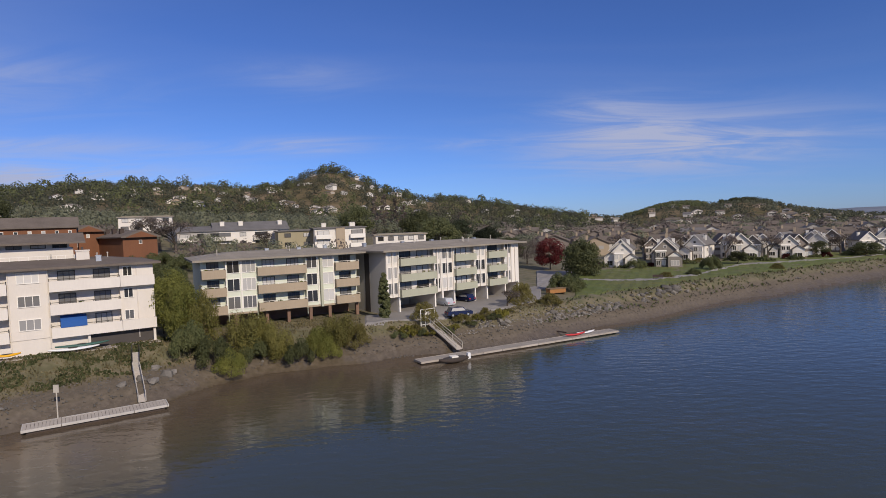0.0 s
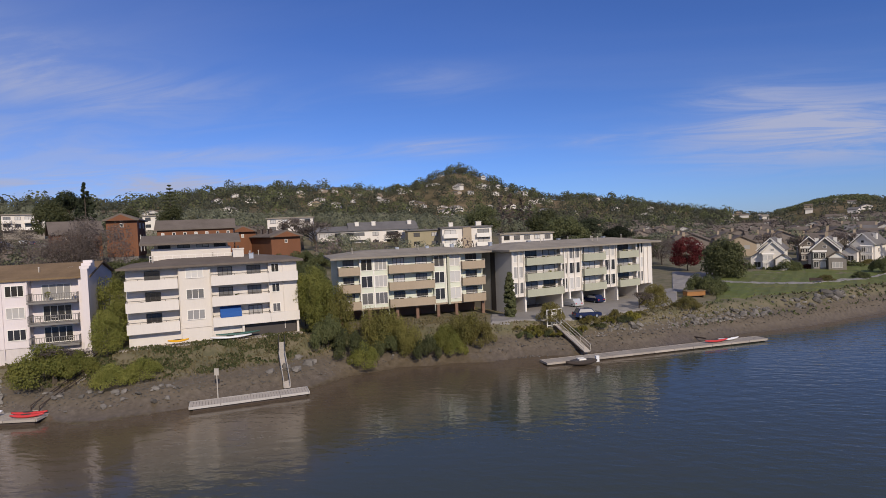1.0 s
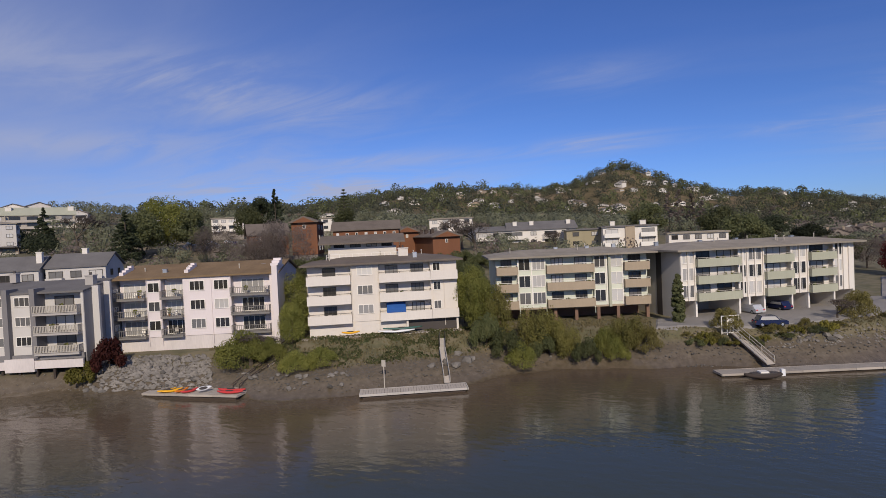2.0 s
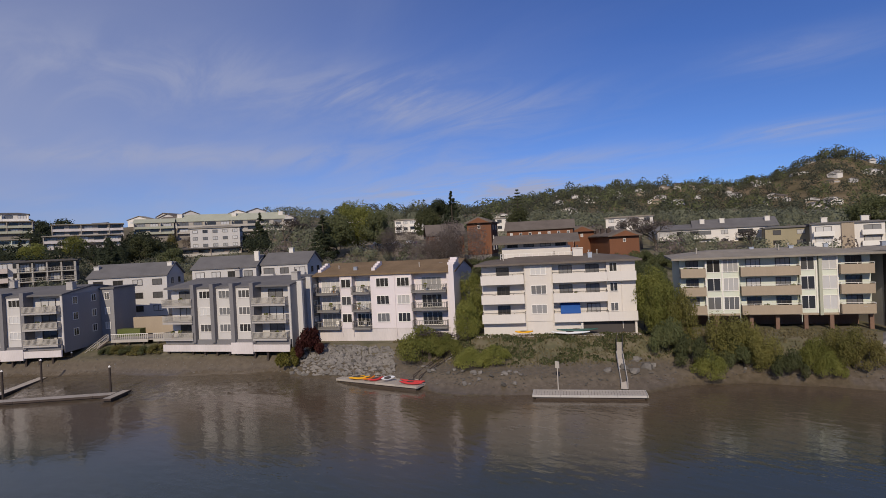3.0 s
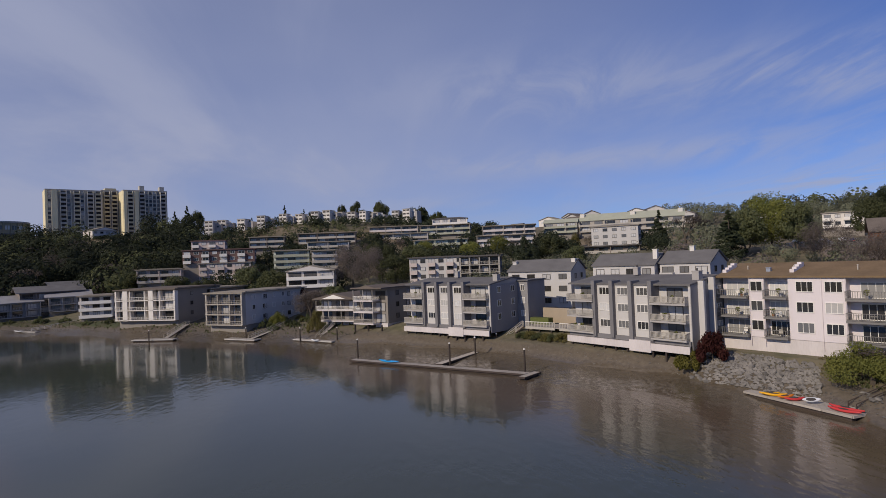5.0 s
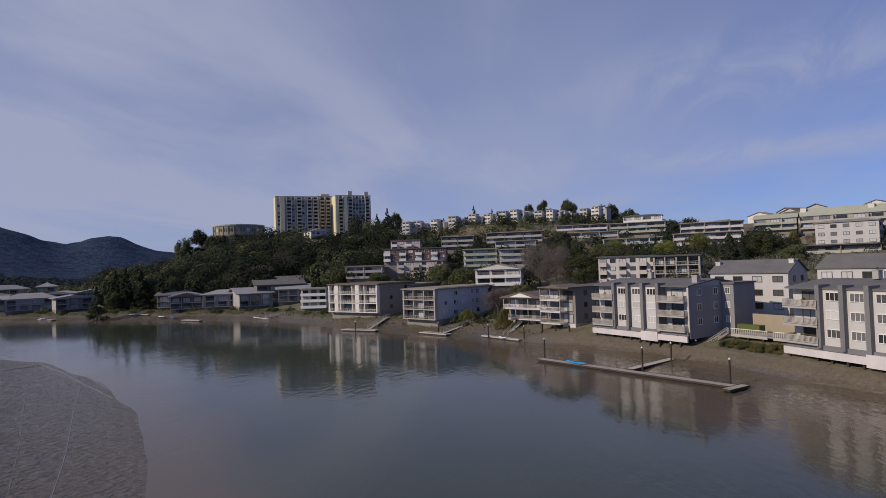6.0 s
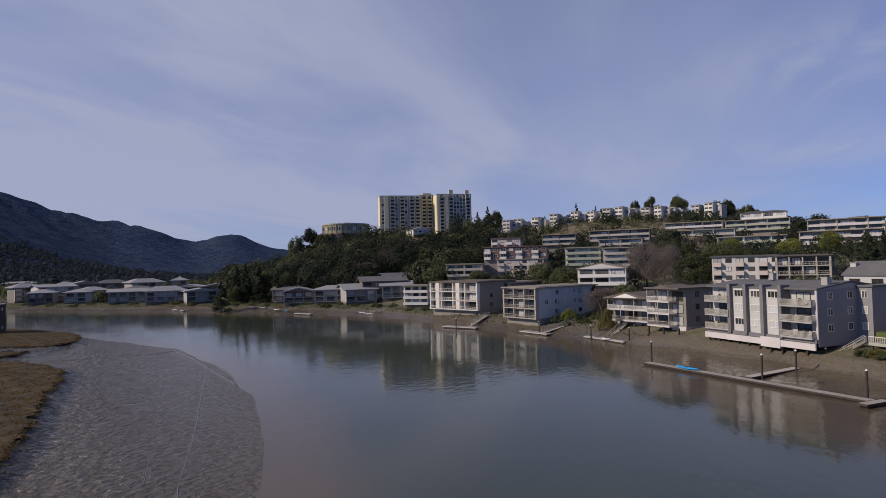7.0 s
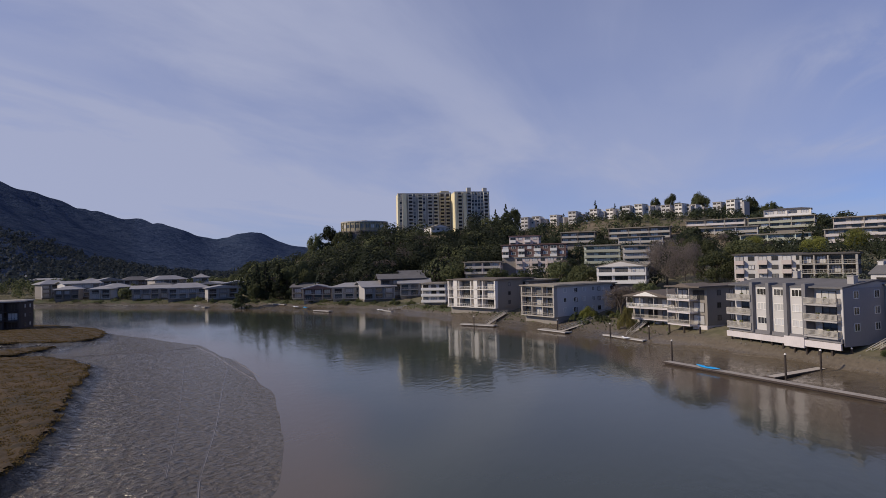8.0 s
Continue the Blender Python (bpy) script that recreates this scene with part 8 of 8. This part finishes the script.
# things on the yard and the park
e = thing("timber_bin", 22.3, 116.0, h1(22.3, 116.0), 24, "orange-brown timber bin above the rocks", "bin")
part("body", Shape().box(-1.9, 1.9, -0.7, 0.7, 0.25, 1.05), M["binwood"], e)
part("lid", Shape().box(-2.0, 2.0, -0.8, 0.8, 1.05, 1.2), M["brownroof"], e)
for u in (-1.6, 1.6):
    part("leg", Shape().box(u - 0.12, u + 0.12, -0.5, 0.5, -0.2, 0.25), M["darkwood"], e)
e = thing("park_bench", *pol(-20.3, 146), h1(*pol(-20.3, 146)), -20, "dark wooden bench on the lawn", "bench")
part("seat", Shape().box(-1.2, 1.2, -0.25, 0.25, 0.42, 0.5), M["darkwood"], e)
part("backrest", Shape().box(-1.2, 1.2, 0.22, 0.3, 0.5, 1.0), M["darkwood"], e)
for u in (-1.0, 0.92):
    part("leg", Shape().box(u, u + 0.08, -0.2, 0.2, -0.1, 0.42), M["darkwood"], e)


# ---- stones along the shore ----
def stone_mesh(seed, r):
    g = random.Random(seed)
    bm = bmesh.new()
    bmesh.ops.create_icosphere(bm, subdivisions=1, radius=r)
    ax = Vector((g.uniform(0.8, 1.3), g.uniform(0.7, 1.1), g.uniform(0.5, 0.8)))
    for v in bm.verts:
        v.co = Vector((v.co.x * ax.x, v.co.y * ax.y, v.co.z * ax.z)) * g.uniform(0.78, 1.18)
    me = bpy.data.meshes.new("boulder")
    bm.to_mesh(me)
    bm.free()
    me.materials.append(M["rock"])
    return me


STONES = [stone_mesh(k, 0.5) for k in range(7)]
rs = random.Random(77)


def stones(n, az0, az1, off0, off1, s0, s1, place):
    for k in range(n):
        a = rs.uniform(az0, az1)
        x, y = pol(a, toe(a) + rs.uniform(off0, off1))
        s = rs.uniform(s0, s1)
        o = new("boulder", rs.choice(STONES))
        o.matrix_basis = pose(x, y, max(h1(x, y), 0.0) + 0.08 * s, rs.uniform(0, 30), rs.uniform(0, 30), rs.uniform(0, 360)) @ Matrix.Diagonal((s, s, s, 1))
        tagged(o, "rough grey-brown boulder " + place, "boulder", "shore boulders")


stones(80, 50.5, 60.5, -4, 5.0, 0.5, 1.2, "in the riprap below the white house")
stones(34, 38, 49, -2.5, 1.0, 0.35, 0.95, "along the muddy shore")
stones(78, -17, -9, 0.0, 3.4, 0.5, 1.3, "on the bank below the yard")
stones(24, -6.5, -2.5, 0.3, 3.0, 0.5, 1.3, "on the bank below the yard")
stones(9, -22, -20.2, 3.0, 6.0, 1.4, 2.3, "at the foot of the lawn")
stones(40, -24, -17, 2.0, 6.0, 0.6, 1.4, "at the foot of the lawn")
stones(10, 22, 30, -1.0, 3.0, 0.6, 1.7, "on the muddy bank")
stones(14, 5, 20, -1.5, 1.0, 0.25, 0.7, "on the muddy bank")
stones(12, -44, -24, 0, 3.0, 0.5, 1.4, "along the park shore")


# rubble between them, too small to count
def rubble(name, label, n, seed, az0, az1, off0, off1, size):
    g = np.random.default_rng(seed)
    az = g.uniform(az0, az1, n)
    r = np.interp(az, AZ_N, TOE_N) + g.uniform(off0, off1, n)
    x, y = -np.sin(np.radians(az)) * r, np.cos(np.radians(az)) * r
    z = np.maximum(height(x, y), 0.0)
    base = np.array([(1, 0, 0), (0, 1, 0), (-1, 0, 0), (0, -1, 0), (0, 0, 1), (0, 0, -1)], float)
    tri = np.array([(0, 1, 4), (1, 2, 4), (2, 3, 4), (3, 0, 4), (1, 0, 5), (2, 1, 5), (3, 2, 5), (0, 3, 5)])
    s = size * g.uniform(0.5, 1.4, (n, 1, 1)) * g.uniform(0.6, 1.2, (n, 6, 3)) * np.array([1, 1, 0.7])
    v = base[None] * s + np.stack([x, y, z], 1)[:, None]
    f = (tri[None] + (np.arange(n) * 6)[:, None, None]).reshape(-1, 3)
    me = bpy.data.meshes.new(name)
    me.from_pydata(v.reshape(-1, 3).tolist(), [], f.tolist())
    me.materials.append(M["rock"])
    solid(name, me, None, label, "rubble", kind="stuff")


rubble("shore_rubble", "small stones strewn along the muddy bank", 2600, 1, -30, 60, -2.5, 3.0, 0.16)
rubble("yard_rubble", "tumbled stones below the parking yard", 380, 5, -17, -1, -0.5, 4.4, 0.24)
rubble("mud_stones", "stones at the foot of the houses on piles", 650, 2, 58, 112, -3.5, 0.6, 0.14)
rubble("riprap_rubble", "broken grey stones of the riprap", 1300, 3, 50.5, 59.5, -3.6, 5.5, 0.38)


# ---- grass on the bank and the marsh ----
def tufts(name, label, n, seed, az0, az1, r0, r1, size, material, test):
    g = np.random.default_rng(seed)
    az = g.uniform(az0, az1, n)
    r = np.sqrt(g.uniform(r0 * r0, r1 * r1, n))
    x, y = -np.sin(np.radians(az)) * r, np.cos(np.radians(az)) * r
    ok = test(x, y, r, az)
    x, y = x[ok], y[ok]
    z = height(x, y)
    m = len(x)
    a = g.uniform(0, 2 * math.pi, m)
    s = size * g.uniform(0.5, 1.4, m)
    dx, dy = np.cos(a) * s * 0.5, np.sin(a) * s * 0.5
    lx, ly = g.normal(size=m) * s * 0.5, g.normal(size=m) * s * 0.5
    q = np.stack([np.stack([x - dx, y - dy, z - 0.05], 1), np.stack([x + dx, y + dy, z - 0.05], 1), np.stack([x + dx * 0.6 + lx, y + dy * 0.6 + ly, z + s], 1), np.stack([x - dx * 0.6 + lx, y - dy * 0.6 + ly, z + s * 0.85], 1)], 1).reshape(-1, 3)
    solid(name, cards_mesh(name, q, L[material]), None, label, "grass", kind="stuff")


tufts("bank_grass", "dry olive grass and weeds on the bank", 70000, 1, -17, 60, 70, 122, 0.22, "dry", lambda x, y, r, az: (r > np.interp(az, AZ_N, TOE_N) + 2.0) & (r < np.interp(az, AZ_N, TOE_N) + 13) & (lumps(x, y, 6.0, 1.0) > -0.5) & ~((az < 8.5) & (r > np.interp(az, [-9.5, -6, 0, 6.8], [108.5, 98.5, 90.5, 88.5]))) & (az < 50.5))
tufts("bank_weeds", "green weeds in patches on the grassy bank", 26000, 11, 22, 50, 70, 96, 0.26, "bluegreen", lambda x, y, r, az: (r > np.interp(az, AZ_N, TOE_N) + 2.6) & (r < np.interp(az, AZ_N, TOE_N) + 12) & (lumps(x, y, 7.0, 4.0) > -0.05))
tufts("marsh_grass", "golden-brown pickleweed covering the marsh islands", 330000, 2, 135, 158, 52, 240, 0.17, "marsh", lambda x, y, r, az: (marsh_bank(x, y) > -0.3) & (south_bank(x, y) > 2) & (lumps(x, y, 5.0, 3.0) + 0.5 * lumps(x, y, 1.9, 1.0) > -0.85))
tufts("park_grass", "rough dry grass at the lawn's foot", 22000, 3, -46, -12, 120, 300, 0.34, "dry", lambda x, y, r, az: (r > np.interp(az, AZ_N, TOE_N) + 3.0) & (r < np.interp(az, AZ_N, TOE_N) + 10))
tufts("park_scrub", "low dark scrub between the stones of the park shore", 34000, 5, -46, -9, 95, 300, 0.36, "oak", lambda x, y, r, az: (r > np.interp(az, AZ_N, TOE_N) - 1.0) & (r < np.interp(az, AZ_N, TOE_N) + 8.5) & (lumps(x, y, 6.0, 2.0) > -0.3))
tufts("shore_grass", "low dark green grass along the lagoon shore", 90000, 4, 92, 150, 140, 480, 0.40, "oak", lambda x, y, r, az: (r > np.interp(az, AZ_N, TOE_N) + 0.3) & (r < np.interp(az, AZ_N, TOE_N) + 14))


# the matted ground cover of the marsh islands
def marsh_mat():
    gx, gy = np.meshgrid(np.arange(-140, -14, 0.5), np.arange(-214, -36, 0.5))
    inside = (marsh_bank(gx, gy) > -0.2) & (south_bank(gx, gy) > 2)
    bumps = np.random.default_rng(9)
    gz = height(gx, gy) + 0.12 + 0.07 * lumps(gx, gy, 2.3, 4.0) + 0.10 * lumps(gx, gy, 5.5, 1.0) + 0.10 * np.maximum(lumps(gx, gy, 1.3, 7.0), 0) + bumps.uniform(-0.07, 0.07, gx.shape)
    idx = -np.ones(gx.shape, int)
    v, f = [], []
    for i in range(gx.shape[0] - 1):
        for j in range(gx.shape[1] - 1):
            if inside[i, j] and inside[i + 1, j] and inside[i, j + 1] and inside[i + 1, j + 1]:
                q = []
                for a, b in ((i, j), (i, j + 1), (i + 1, j + 1), (i + 1, j)):
                    if idx[a, b] < 0:
                        idx[a, b] = len(v)
                        v.append((gx[a, b], gy[a, b], gz[a, b]))
                    q.append(int(idx[a, b]))
                f.append(tuple(q))
    me = bpy.data.meshes.new("marsh_cover")
    me.from_pydata(v, [], f)
    me.shade_smooth()
    me.materials.append(mat("matted_marsh_plants", (0.088, 0.052, 0.020), var=0.36, scale=0.30, fine=2.6, bump=1.0, col2=(0.036, 0.027, 0.012)))
    solid("marsh_cover", me, None, "matted brown plants of the marsh islands", "marsh", kind="stuff")


marsh_mat()


# lines dragged through the soft mud
def mud_track(points, width, name="mud_track"):
    """A shallow ridged line in the mud along a smooth path through a few places."""
    p = np.array(points, float)
    t = np.linspace(0, len(p) - 1, 60)
    x, y = (np.interp(t, np.arange(len(p)), p[:, k]) for k in (0, 1))
    ker = np.ones(9) / 9
    x[4:-4], y[4:-4] = np.convolve(x, ker, "valid"), np.convolve(y, ker, "valid")
    dx, dy = np.gradient(x), np.gradient(y)
    ln = np.hypot(dx, dy)
    sx_, sy_ = -dy / ln, dx / ln
    v, f = [], []
    for k in range(len(x)):
        for off, up in ((-0.5, -0.06), (-0.25, 0.035), (0.0, 0.0), (0.25, 0.035), (0.5, -0.06)):
            a, b = x[k] + sx_[k] * off * width, y[k] + sy_[k] * off * width
            v.append((a, b, h1(a, b) + up))
    for k in range(len(x) - 1):
        for q in range(4):
            f.append((k * 5 + q, (k + 1) * 5 + q, (k + 1) * 5 + q + 1, k * 5 + q + 1))
    solid(name, Shape().add(v, f), M["trackmud"], "pale line dragged through the wet mud flat", "mud track", kind="stuff")


M["trackmud"] = mat("smeared_wet_mud", (0.165, 0.136, 0.110), rough=0.27, var=0.25, fine=3.0, spec=0.45)
mud_track([(-36, -38), (-39, -41), (-52, -52), (-70, -68.5), (-91, -87)], 0.34)
mud_track([(-38, -44), (-52, -58), (-70, -77), (-86, -94)], 0.26)
mud_track([(-107, -113), (-98, -98), (-90, -87), (-78, -69)], 0.42)
mud_track([(-103, -102), (-97, -92), (-91, -84.6), (-75, -62.5)], 0.36)
mud_track([(-84, -128), (-90, -122.8), (-98, -113.5), (-107, -112)], 0.3)
